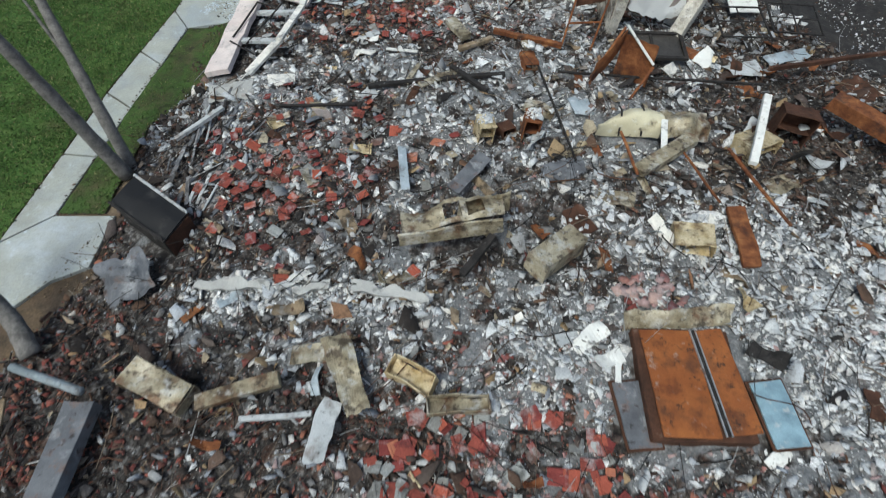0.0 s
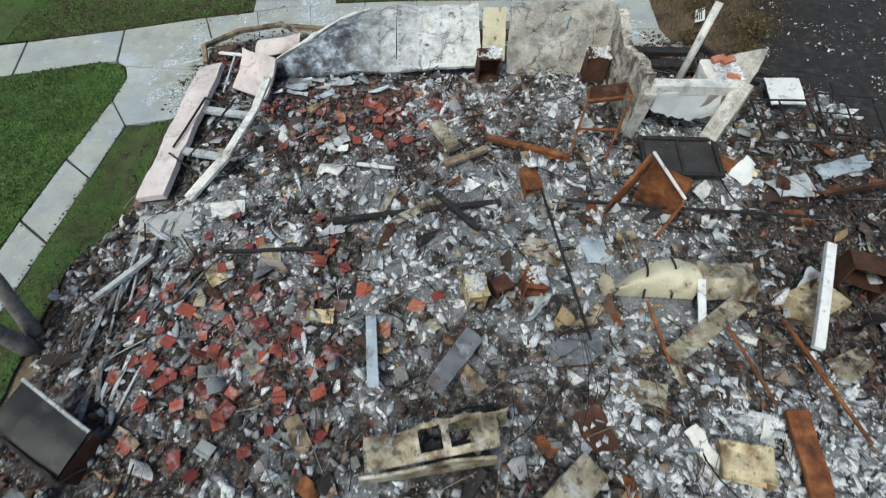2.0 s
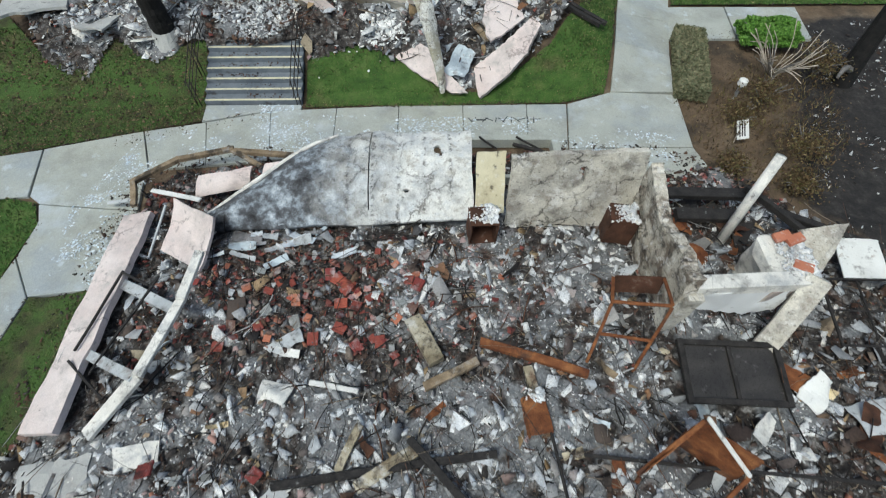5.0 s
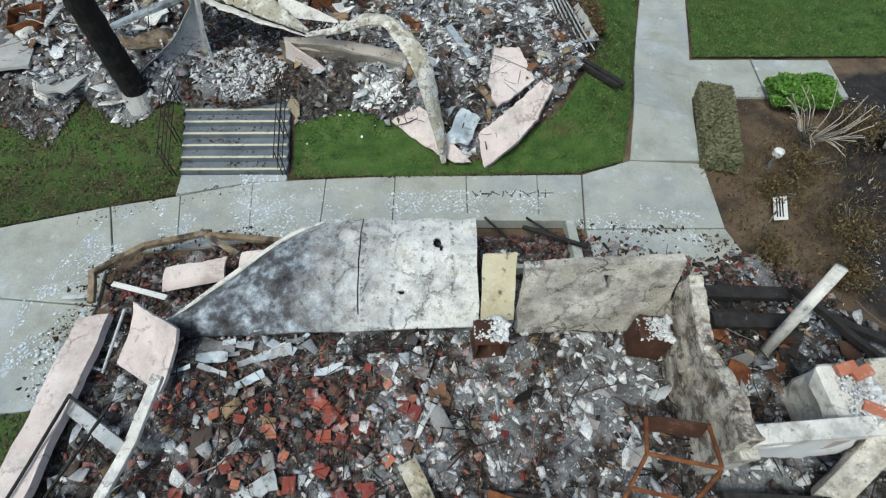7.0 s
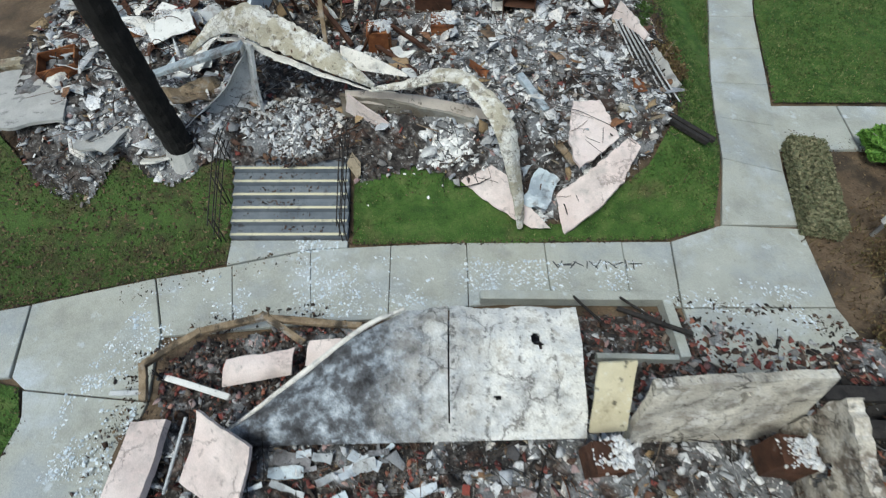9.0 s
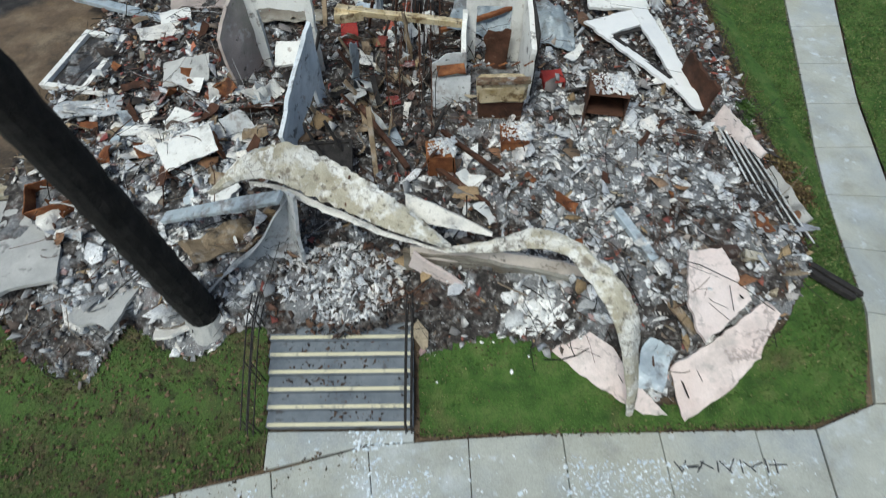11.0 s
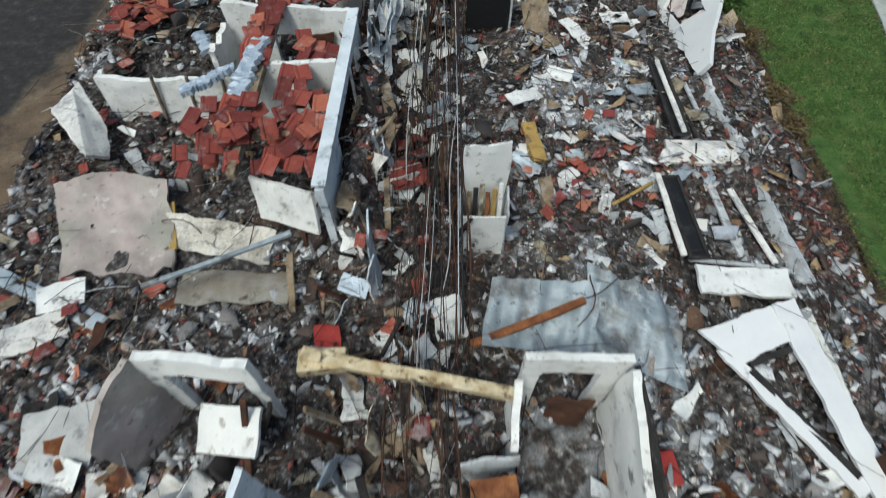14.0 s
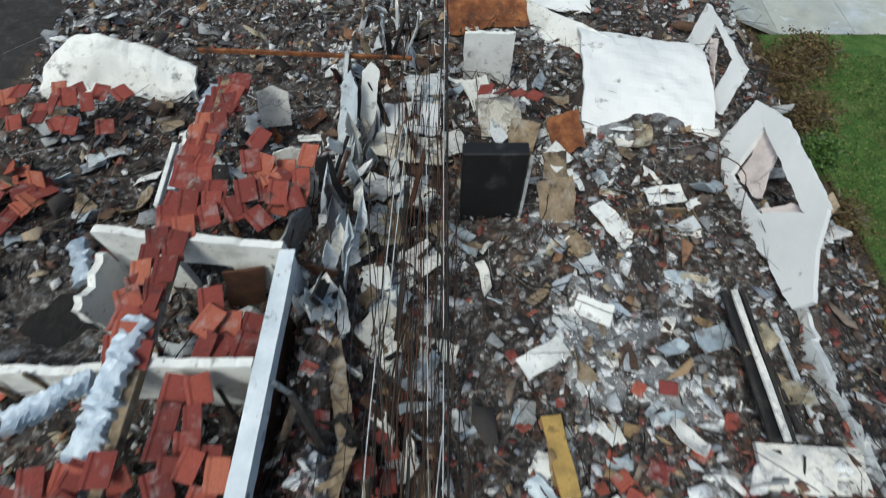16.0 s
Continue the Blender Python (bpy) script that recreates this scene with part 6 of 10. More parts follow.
# planting bed between wall and walk
o = Vector((-5.5, 19.6, 0.1))
kerb = thing("timber_edging", o, "scorched timber edging round the planting bed", "edging")
for k, (a, b) in enumerate((((-6.75, 18.6, 0.3), (-6.95, 19.35, 0.42)), ((-6.95, 19.3, 0.42), (-5.9, 20.0, 0.5)), ((-5.95, 19.98, 0.5), (-4.55, 20.35, 0.5)), ((-4.6, 20.3, 0.46), (-2.6, 20.15, 0.4)))):
    part("board", beam_bm(Vector(a) - o, Vector(b) - o, 0.14, 0.12, 0.02, k), M["timber"], kerb)
beam("plank", (-4.75, 20.4, 0.55), (-3.75, 19.75, 0.5), 0.14, 0.06, M["timber"], "short scorched plank across the bed edging", "plank")
beam("plank", (-6.4, 19.05, 0.4), (-5.0, 18.6, 0.55), 0.12, 0.05, M["white_paint"], "pale painted plank lying in the bed", "plank")
beam("plank", (-7.55, 18.8, 0.2), (-6.8, 18.75, 0.4), 0.1, 0.05, M["grey_paint"], "grey board poking over the walk", "plank")
panel("wall_panel", (-5.3, 18.9, 0.3), (-3.9, 19.1, 0.45), (0.1, 0.5, 0.35), M["pink_stucco"], "pink-grey curved stucco piece in the planting bed", "wall panel", thick=0.06, ragged=0.2, bow=0.08, wave=0.08, nu=16, nv=8, seed=16)
panel("wall_panel", (-3.7, 19.3, 0.4), (-2.9, 19.3, 0.5), (0.1, 0.5, 0.25), M["pink_stucco"], "small pink stucco piece beside bent wall", "wall panel", thick=0.06, ragged=0.2, wave=0.05, nu=10, nv=6, seed=17)
pl = thing("planter", (2.0, 20.9, 0), "low pale concrete planter kerb along the walk", "planter")
for k, (a, b) in enumerate((((-0.05, 21.0, 0.0), (4.05, 20.95, 0.0)), ((4.08, 20.9, 0.0), (4.15, 19.5, 0.0)), ((2.3, 19.55, 0.0), (4.0, 19.5, 0.0)))):
    part("kerb", beam_bm(Vector(a) - Vector((2.0, 20.9, 0)), Vector(b) - Vector((2.0, 20.9, 0)), 0.22 if k < 2 else 0.12, 0.32, 0.01, k), M["concrete"], pl)
for k, (a, b, r) in enumerate((((2.0, 20.9, 0.35), (2.4, 20.1, 0.7), 0.05), ((2.9, 20.6, 0.35), (4.3, 19.9, 0.5), 0.09), ((3.0, 20.85, 0.4), (3.6, 20.3, 0.45), 0.05))):
    beam("charred_post", a, b, r, r, M["char"], "black charred timber across the planter", "timber", seed=k)

# white column and broken porch beside the walk
tube("column", [(7.45, 17.3, 0.45), (8.03, 18.03, 2.58)], 0.11, M["stucco"], "white round column leaning out of the rubble", "column", sides=14)
porch = thing("porch_frame", (7.0, 15.3, 0.6), "torn stucco porch opening with a leaning post", "porch")
q = lambda *p: Vector(p) - porch.location
part("lintel", beam_bm(q(5.5, 15.25, 1.92), q(8.15, 15.5, 1.66), 0.3, 0.26, 0.03, 3), M["stucco"], porch)
part("post", beam_bm(q(7.45, 14.62, 0.62), q(8.25, 15.55, 1.82), 0.42, 0.34, 0.04, 5, up=(-0.5, -0.5, 0.7)), M["scorched_stucco"], porch)
panel("hanging_panel", q(5.85, 15.2, 1.95), q(7.7, 15.34, 1.76), (-0.05, -0.08, -0.8), M["clean_white"], parent=porch, thick=0.06, ragged=0.35, wave=0.06, nu=40, nv=16, seed=21, top=[0.75, 1.0, 1.15, 0.9])
panel("lining", q(7.3, 15.3, 1.75), q(7.95, 15.42, 1.68), (-0.35, -0.1, -0.75), M["dull_stucco"], parent=porch, thick=0.05, ragged=0.2, wave=0.05, nu=16, nv=14, seed=22)
panel("jamb", q(5.52, 14.95, 0.6), q(5.5, 15.35, 0.6), (0.12, 0.0, 1.5), M["scorched_stucco"], parent=porch, thick=0.3, ragged=0.1, wave=0.06, nu=10, nv=20, seed=23)
plate("fin", [q(8.15, 16.55, 2.0), q(9.05, 16.6, 2.15), q(8.75, 16.1, 1.8), q(8.3, 15.6, 1.55), q(8.2, 15.9, 1.8)], 0.09, M["scorched_stucco"], parent=porch, seed=24)
pier = thing("masonry_pier", (7.85, 16.1, 0.4), "broken white masonry pier with orange bricks on top", "pier")
part("core", box_bm(pose(0, 0, 0, 3, -4, 4), 0.72, 1.02, 1.5, 0.05, 0.12, 2, cuts=4), M["stucco"], pier)
for k, (x, y, z, yaw) in enumerate(((-0.1, 0.3, 1.56, 14), (0.12, 0.22, 1.57, 20), (0.1, -0.38, 1.5, -30))):
    part("brick", box_bm(pose(x, y, z, 5, -6, yaw), 0.34, 0.2, 0.09, 0.01, 0.01, k), M["orange_brick"], pier, "orange clay brick")
ash_cap(7.85, 15.9, 1.93, 0.62, 0.8, 41, "white plaster flakes heaped on a broken pier")
for k, (a, b, w) in enumerate((((6.3, 18.62, 0.62), (8.35, 18.55, 0.6), 0.3), ((6.5, 17.95, 0.62), (8.1, 17.9, 0.6), 0.34), ((8.3, 18.6, 0.8), (9.6, 16.9, 0.7), 0.12), ((8.9, 17.9, 0.7), (10.9, 16.9, 0.65), 0.16))):
    beam("charred_post", a, b, w, 0.16, M["char"], "wide black charred beam behind the scorched wall", "timber", 0.03, 75 + k)
scrap("board", 10.25, 16.62, 0.78, 0.95, 1.15, -8, M["white_paint"], "large white board lying on dark rubble", "board", (4, -3), 0.03, 0.04, 0.08, seed=26)
for k, (x, y, yaw) in enumerate(((9.65, 15.1, -2), (11.35, 15.3, -8))):
    steel_frame("window_frame", 1.55, 1.5, 0.05, M["char"], lying(x, y - 0.6, 0.85, yaw, 84), "black steel window frame lying in rubble", "window frame", 1, 1, group="black window frames")
dp = steel_frame("door", 1.95, 1.25, 0.11, M["char"], lying(6.5, 13.38, 0.85, -3, 86), "charred dark double door lying flat on rubble", "door", 1, 0, glass=M["sooty_glass"])

# ---------------------------------------------------------------- near house: appliances and scrap
shell("water_heater", pose(1.85, 17.35, 0.75, 3, 2, 4), 0.62, 0.5, 0.78, M["dark_rust"], "rusty square heater with open front below ash", "heater", seed=1, shelves=0, group="rusty heaters")
shell("water_heater", pose(4.92, 17.35, 0.7, -3, 3, -8), 0.62, 0.5, 0.8, M["dark_rust"], "dark rusty heater case against scorched wall", "heater", open_side="bottom", seed=2, group="rusty heaters")
ash_cap(1.85, 17.35, 1.55, 0.6, 0.46, 1)
ash_cap(4.92, 17.35, 1.52, 0.6, 0.46, 2)
bed = thing("shelf_rack", (4.5, 14.7, 0.7), "rusty steel rack standing askew in rubble", "rack")
for k, (a, b) in enumerate((((4.19, 15.1, 1.72), (3.84, 14.35, 0.6)), ((5.12, 14.8, 2.1), (4.72, 14.15, 0.6)), ((4.19, 15.1, 1.72), (5.12, 14.8, 2.1)), ((4.0, 14.7, 1.15), (4.92, 14.45, 1.35)), ((4.35, 15.7, 1.6), (4.19, 15.1, 1.72)), ((5.2, 15.5, 1.9), (5.12, 14.8, 2.1)))):
    part("leg" if k < 2 else "bar", beam_bm(Vector(a) - bed.location, Vector(b) - bed.location, 0.06, 0.05, 0.01, k), M["rust"], bed)
panel("side_plate", Vector((4.35, 15.6, 1.2)) - bed.location, Vector((5.2, 15.4, 1.5)) - bed.location, (0.02, 0.1, 0.5), M["dark_rust"], parent=bed, thick=0.02, ragged=0.05, wave=0.03, nu=10, nv=6, seed=3)

chair = thing("appliance_case", (5.1, 12.4, 0.8), "open rusty appliance case tipped on one corner", "appliance")
q = lambda *p: Vector(p) - chair.location
panel("side_plate", q(4.25, 12.15, 0.75), q(5.05, 12.75, 1.45), (0.1, 0.05, 0.75), M["rust"], parent=chair, thick=0.02, ragged=0.05, wave=0.04, nu=10, nv=8, seed=1)
panel("back_plate", q(5.08, 12.75, 0.8), q(5.9, 12.1, 0.8), (0.0, 0.05, 1.3), M["rust"], parent=chair, thick=0.02, ragged=0.08, wave=0.05, nu=10, nv=8, seed=2, bites=0.12)
for a, b, mt in (((5.08, 12.78, 2.28), (5.85, 12.05, 1.55), "white_paint"), ((5.05, 12.75, 2.25), (4.28, 12.2, 1.0), "rust"), ((5.88, 12.05, 1.5), (5.2, 11.4, 0.7), "rust"), ((4.3, 12.15, 1.0), (4.15, 11.9, 0.6), "rust")):
    part("edge_bar", beam_bm(q(*a), q(*b), 0.07, 0.05, 0.01, 4), M[mt], chair)

cab = thing("metal_cabinet", (4.9, 3.4, 0.4), "rusty orange two-door metal cabinet lying on rubble", "cabinet")
q = lambda *p: Vector(p) - cab.location
part("body", box_bm(pose(-0.1, 0.05, -0.1, 0, 0, -2), 1.9, 2.2, 0.42, 0.02, 0.02, 4, cuts=3), M["dark_rust"], cab)
part("door", box_bm(pose(-0.37, 0.05, 0.34, -1, 2, -1), 1.06, 2.12, 0.05, 0.015, 0.02, 5, cuts=4), M["orange_door"], cab, "rusty orange sheet door")
part("door", box_bm(pose(0.55, 0.08, 0.34, 1, -2, 4), 0.58, 2.05, 0.05, 0.015, 0.02, 6, cuts=4), M["orange_door"], cab, "rusty orange sheet door")
for x in (0.17, 0.27):
    part("edge_trim", box_bm(pose(x, 0.06, 0.36, 0, 0, 2.5), 0.025, 2.1, 0.05, 0.005), M["steel"], cab, "bright steel edge strip")
for x, mt in ((-1.22, "purple_panel"), (1.45, "blue_panel")):
    w = part("side_wing", box_bm(pose(x, -0.5, 0.12, 2, 4 if x < 0 else -4, 5), 0.62, 1.22, 0.05, 0.01, 0.02, 8, cuts=3), M[mt], cab, "blue glazed side panel in dark frame")
    part("wing_frame", box_bm(pose(x, -0.5, 0.08, 2, 4 if x < 0 else -4, 5), 0.72, 1.32, 0.05, 0.01, 0.01, 9), M["dark_rust"], cab)
# Solid black strip that stands in for the shaded gap between the doors.
part("gap_shade_strip", box_bm(pose(0.22, 0.06, 0.345, 0, 0, 2.5), 0.075, 2.08, 0.05, 0.004), M["char"], cab, "black strip painting the dark gap between the doors")
panel("door_arch", q(3.7, 4.55, 0.6), q(6.0, 4.7, 0.6), (0.05, 0.35, 0.4), M["tan_metal"], parent=cab, thick=0.03, ragged=0.4, wave=0.15, nu=18, nv=6, seed=3)

sink = thing("sink_unit", (0.4, 6.9, 0.8), "tan scorched double sink unit bent on rubble", "sink")
q = lambda *p: Vector(p) - sink.location
part("front_sheet", beam_bm(q(-0.85, 6.5, 0.9), q(1.45, 6.8, 1.1), 0.06, 0.38, 0.08, 1), M["tan_metal"], sink)
panel("worktop", q(-0.8, 6.6, 1.15), q(1.5, 6.95, 1.42), (-0.12, 0.66, 0.14), M["tan_metal"], parent=sink, thick=0.03, ragged=0.3, wave=0.26, nu=36, nv=14, seed=4, holes=[(0.42, 0.58, 0.2, 0.85), (0.64, 0.8, 0.2, 0.85)])
for x in (0.28, 0.78):
    part("bowl", box_bm(pose(x - 0.4 + 0.05, 0.02, 0.1, 0, 0, 8), 0.36, 0.42, 0.2, 0.03, 0.02, 2), M["char"], sink, "black sooty sink bowl")
panel("back_sheet", q(0.4, 7.35, 0.8), q(1.6, 7.45, 1.0), (0.05, 0.1, 0.6), M["tan_metal"], parent=sink, thick=0.02, ragged=0.25, wave=0.12, nu=14, nv=8, seed=6)

shell("refrigerator", Matrix.Translation((2.5, 6.2, 0.75)) @ Matrix.Rotation(radians(41), 4, "Z") @ Matrix.Rotation(radians(8), 4, "Y"), 1.35, 0.55, 0.5, M["tan_metal"], "tan scorched refrigerator lying on its side", "refrigerator", open_side="bottom", seed=7, dent=0.04)
shell("metal_box", pose(5.75, 6.75, 0.6, 4, -6, -10), 0.85, 0.65, 0.38, M["gold_metal"], "beige dented metal box with torn flap", "box", open_side="front", seed=8, dent=0.06)
beam("steel_channel", (7.0, 7.65, 0.75), (6.9, 6.05, 0.68), 0.4, 0.1, M["rust"], "wide rusty steel channel on white ash", "channel", 0.05, 9)
shell("metal_box", pose(-5.2, 3.35, 0.65, 3, 5, -24), 1.3, 0.55, 0.35, M["tan_metal"], "long tan metal box dented at one end", "box", open_side="bottom", seed=9, dent=0.05)
beam("steel_channel", (-4.4, 3.0, 0.8), (-2.95, 3.45, 0.85), 0.28, 0.16, M["tan_metal"], "tan sheet metal duct lying on rubble", "duct", 0.03, 10)
beam("steel_channel", (-3.6, 2.75, 0.7), (-2.3, 2.85, 0.72), 0.1, 0.08, M["grey_paint"], "narrow pale metal strip on rubble", "strip", 0.02, 11)
scrap("sheet_metal", -1.75, 3.6, 0.95, 0.55, 1.75, 22, M["tan_metal"], "crumpled tan sheet metal strip", "sheet metal", (8, 6), 0.02, 0.12, 0.15, 31)
scrap("sheet_metal", -2.05, 2.55, 0.85, 0.4, 1.3, -14, M["grey_paint"], "grey twisted sheet metal strip", "sheet metal", (4, 12), 0.02, 0.1, 0.2, 32)
shell("metal_box", pose(-0.5, 3.55, 0.7, 5, -5, -30), 0.95, 0.42, 0.25, M["gold_metal"], "small tan metal tray among tiles", "box", open_side="top", seed=12, dent=0.05)
shell("metal_box", pose(0.35, 3.0, 0.7, -4, 3, 2), 1.2, 0.35, 0.16, M["tan_metal"], "long shallow tan metal tray", "box", open_side="top", seed=13, dent=0.04)
for k, (a, b) in enumerate((((-5.3, 5.6, 0.5), (-3.6, 5.5, 0.55)), ((-3.1, 5.35, 0.55), (-2.3, 5.5, 0.6)), ((-1.9, 5.45, 0.6), (-0.2, 5.15, 0.6)))):
    panel("wall_footing", a, b, (0.02, 0.36, 0.12), M["pale_concrete"], "broken pale concrete footing under rubble", "footing", thick=0.16, ragged=0.7, wave=0.08, nu=24, nv=6, seed=33 + k, bites=0.22, torn=0.3, group="footing pieces")
a = np.random.default_rng(34).random(700)
prisms("plaster_lumps", np.stack([-5.6 + 5.6 * a, 5.45 + np.random.default_rng(35).normal(0, 0.28, 700)], 1), sizes(700, 0.03, 0.17, 1.8, 36), M["shard_white"], "white plaster lumps along a broken footing", "plaster", flat=0.25, sides=5, tilt=0.5, seed=37)
for k in range(64):
    rng = np.random.default_rng(1350 + k)
    x, y = -6.2 + rng.normal(0, 0.5), rng.uniform(7.6, 10.8)
    L, a, z = rng.uniform(0.4, 1.7), rng.normal(1.2, 0.28), heap1(x, y)
    beam("charred_plank", (x, y, z), (x + L * math.cos(a), y + L * math.sin(a), z + rng.uniform(-0.05, 0.22)), rng.uniform(0.03, 0.11), rng.uniform(0.02, 0.04), M[("char", "sooty_stucco", "purple_panel", "char", "purple_panel", "grey_paint")[k % 6]],
         "grey charred plank in a heap beside the lawn", "plank", 0.03, 1350 + k, group="charred planks")
tube("pipe", [(-8.15, 3.75, 0.75), (-6.5, 3.2, 0.95)], 0.08, M["zinc"], "grey metal pipe across brown rubble", "pipe", sides=12)
beam("duct", (-6.5, 3.05, 0.6), (-6.55, 1.4, 0.6), 0.5, 0.3, M["purple_panel"], "dark grey sheet metal duct lying on rubble", "duct", 0.06, 14)
beam("plank", (-8.2, 3.2, 0.5), (-7.6, 1.2, 0.5), 0.12, 0.06, M["timber"], "charred brown plank at rubble edge", "plank")
loc = thing("steel_locker", (-6.7, 7.4, 0.4), "black rusty steel locker tipped on rubble", "locker")
q = lambda *p: Vector(p) - loc.location
panel("top_plate", q(-7.35, 7.45, 1.25), q(-6.05, 6.6, 0.9), (0.3, 0.75, 0.05), M["black_enamel"], parent=loc, thick=0.03, ragged=0.03, wave=0.04, nu=14, nv=10, seed=1)
panel("side_plate", q(-7.35, 7.45, 0.4), q(-6.05, 6.6, 0.25), (0.0, -0.02, 0.78), M["char"], parent=loc, thick=0.03, ragged=0.05, wave=0.05, nu=14, nv=8, seed=2)
panel("end_plate", q(-6.05, 6.6, 0.25), q(-5.75, 7.35, 0.3), (0.0, -0.02, 0.6), M["dark_rust"], parent=loc, thick=0.03, ragged=0.05, wave=0.05, nu=10, nv=8, seed=3)
part("edge_bar", beam_bm(q(-7.37, 7.4, 1.26), q(-6.03, 6.55, 0.91), 0.06, 0.06, 0.01, 4), M["char"], loc)
part("edge_bar", beam_bm(q(-7.07, 8.2, 1.3), q(-5.74, 7.35, 0.95), 0.06, 0.06, 0.01, 4), M["grey_paint"], loc)
scrap("sheet_metal", -6.7, 5.75, 0.7, 1.1, 1.3, 30, M["purple_panel"], "dark grey crumpled sheet metal beside black locker", "sheet metal", (25, -10), 0.02, 0.25, 0.25, 35)

beam("post", (7.58, 8.7, 1.15), (8.62, 10.9, 1.4), 0.19, 0.14, M["white_paint"], "long white painted timber post across wreckage", "post", 0.01, 15)
tank = thing("water_tank", (5.6, 10.4, 0.9), "tan crushed water tank split in two", "tank")
q = lambda *p: Vector(p) - tank.location
panel("shell_half", q(4.05, 10.05, 0.9), q(5.75, 9.95, 0.85), (0.15, 0.8, 0.3), M["cream_door"], parent=tank, thick=0.02, ragged=0.12, bow=0.36, wave=0.12, nu=36, nv=18, seed=3, top=[0.2, 0.65, 0.95, 1.05, 0.95])
panel("shell_half", q(5.8, 9.95, 0.8), q(7.1, 9.9, 0.85), (0.05, 0.9, 0.3), M["tan_metal"], parent=tank, thick=0.02, ragged=0.3, bow=0.2, wave=0.3, nu=26, nv=16, seed=5, bites=0.06)
for k, x in enumerate((4.62, 5.2)):
    ribbon("strap", [q(x, 9.93, 0.95), q(x + 0.04, 10.3, 1.4), q(x + 0.1, 10.75, 1.26)], (1, 0, 0), 0.045, 0.012, M["char"], "", "", n=12, ragged=0.05, seed=k, parent=tank)
beam("steel_channel", (4.85, 8.6, 0.95), (6.45, 9.7, 1.0), 0.36, 0.2, M["tan_metal"], "tan boxed metal duct lying askew", "duct", 0.04, 16)
beam("plank", (5.6, 9.2, 1.05), (5.8, 10.2, 1.25), 0.16, 0.05, M["white_paint"], "short white burnt plank end", "plank", 0.02, 17)
beam("angle_iron", (4.8, 8.5, 1.0), (4.55, 9.7, 1.3), 0.06, 0.06, M["rust"], "thin rusty angle iron standing askew", "angle iron", 0.02, 18)
scrap("dark_board", 0.75, 8.65, 0.95, 0.42, 1.45, -38, M["purple_panel"], "dark slate-grey board lying on ash", "board", (4, 3), 0.03, 0.03, 0.06, 36)
beam("charred_post", (0.5, 5.7, 0.9), (1.2, 6.65, 1.0), 0.16, 0.12, M["char"], "black charred timber stump on rubble", "timber", 0.03, 19)
beam("plank", (-0.95, 9.65, 0.82), (-0.8, 8.15, 0.85), 0.22, 0.05, M["blue_grey_metal"], "pale blue-grey plank lying on tiles", "plank", 0.02, 20)
for k, (x, y, yaw, w, d, h, mt, lb) in enumerate(((1.15, 10.1, 12, 0.42, 0.5, 0.75, "gold_metal", "orange rusty cabinet with ash on top"), (2.38, 10.25, -3, 0.42, 0.5, 0.85, "rust", "rust-brown narrow cabinet capped with ash"),
                                                   (2.65, 13.2, 8, 0.42, 0.7, 0.35, "rust", "rusty drawer unit lying in rubble"), (1.75, 10.3, 30, 0.4, 0.4, 0.4, "dark_rust", "small dark rusty box between cabinets"),
                                                   (8.35, 9.9, 25, 1.0, 0.75, 0.5, "gold_metal", "tan dented stove case half buried"), (9.4, 10.4, -20, 0.9, 0.6, 0.95, "dark_rust", "dark rusty stove standing askew"), (6.9, 14.2, 15, 0.0, 0, 0, "", ""))):
    if w:
        shell("cabinet", pose(x, y, heap1(x, y) - 0.15, 5 - 3 * k, 4, yaw), w, d, h, M[mt], lb, "cabinet", seed=20 + k, shelves=1, dent=0.04, group="burnt cabinets")
ash_cap(1.15, 10.1, heap1(1.15, 10.1) + 0.63, 0.36, 0.4, 3)
ash_cap(2.38, 10.25, heap1(2.38, 10.25) + 0.74, 0.36, 0.4, 4)
ash_cap(2.6, 13.5, heap1(2.6, 13.5) + 0.4, 0.3, 0.25, 5)
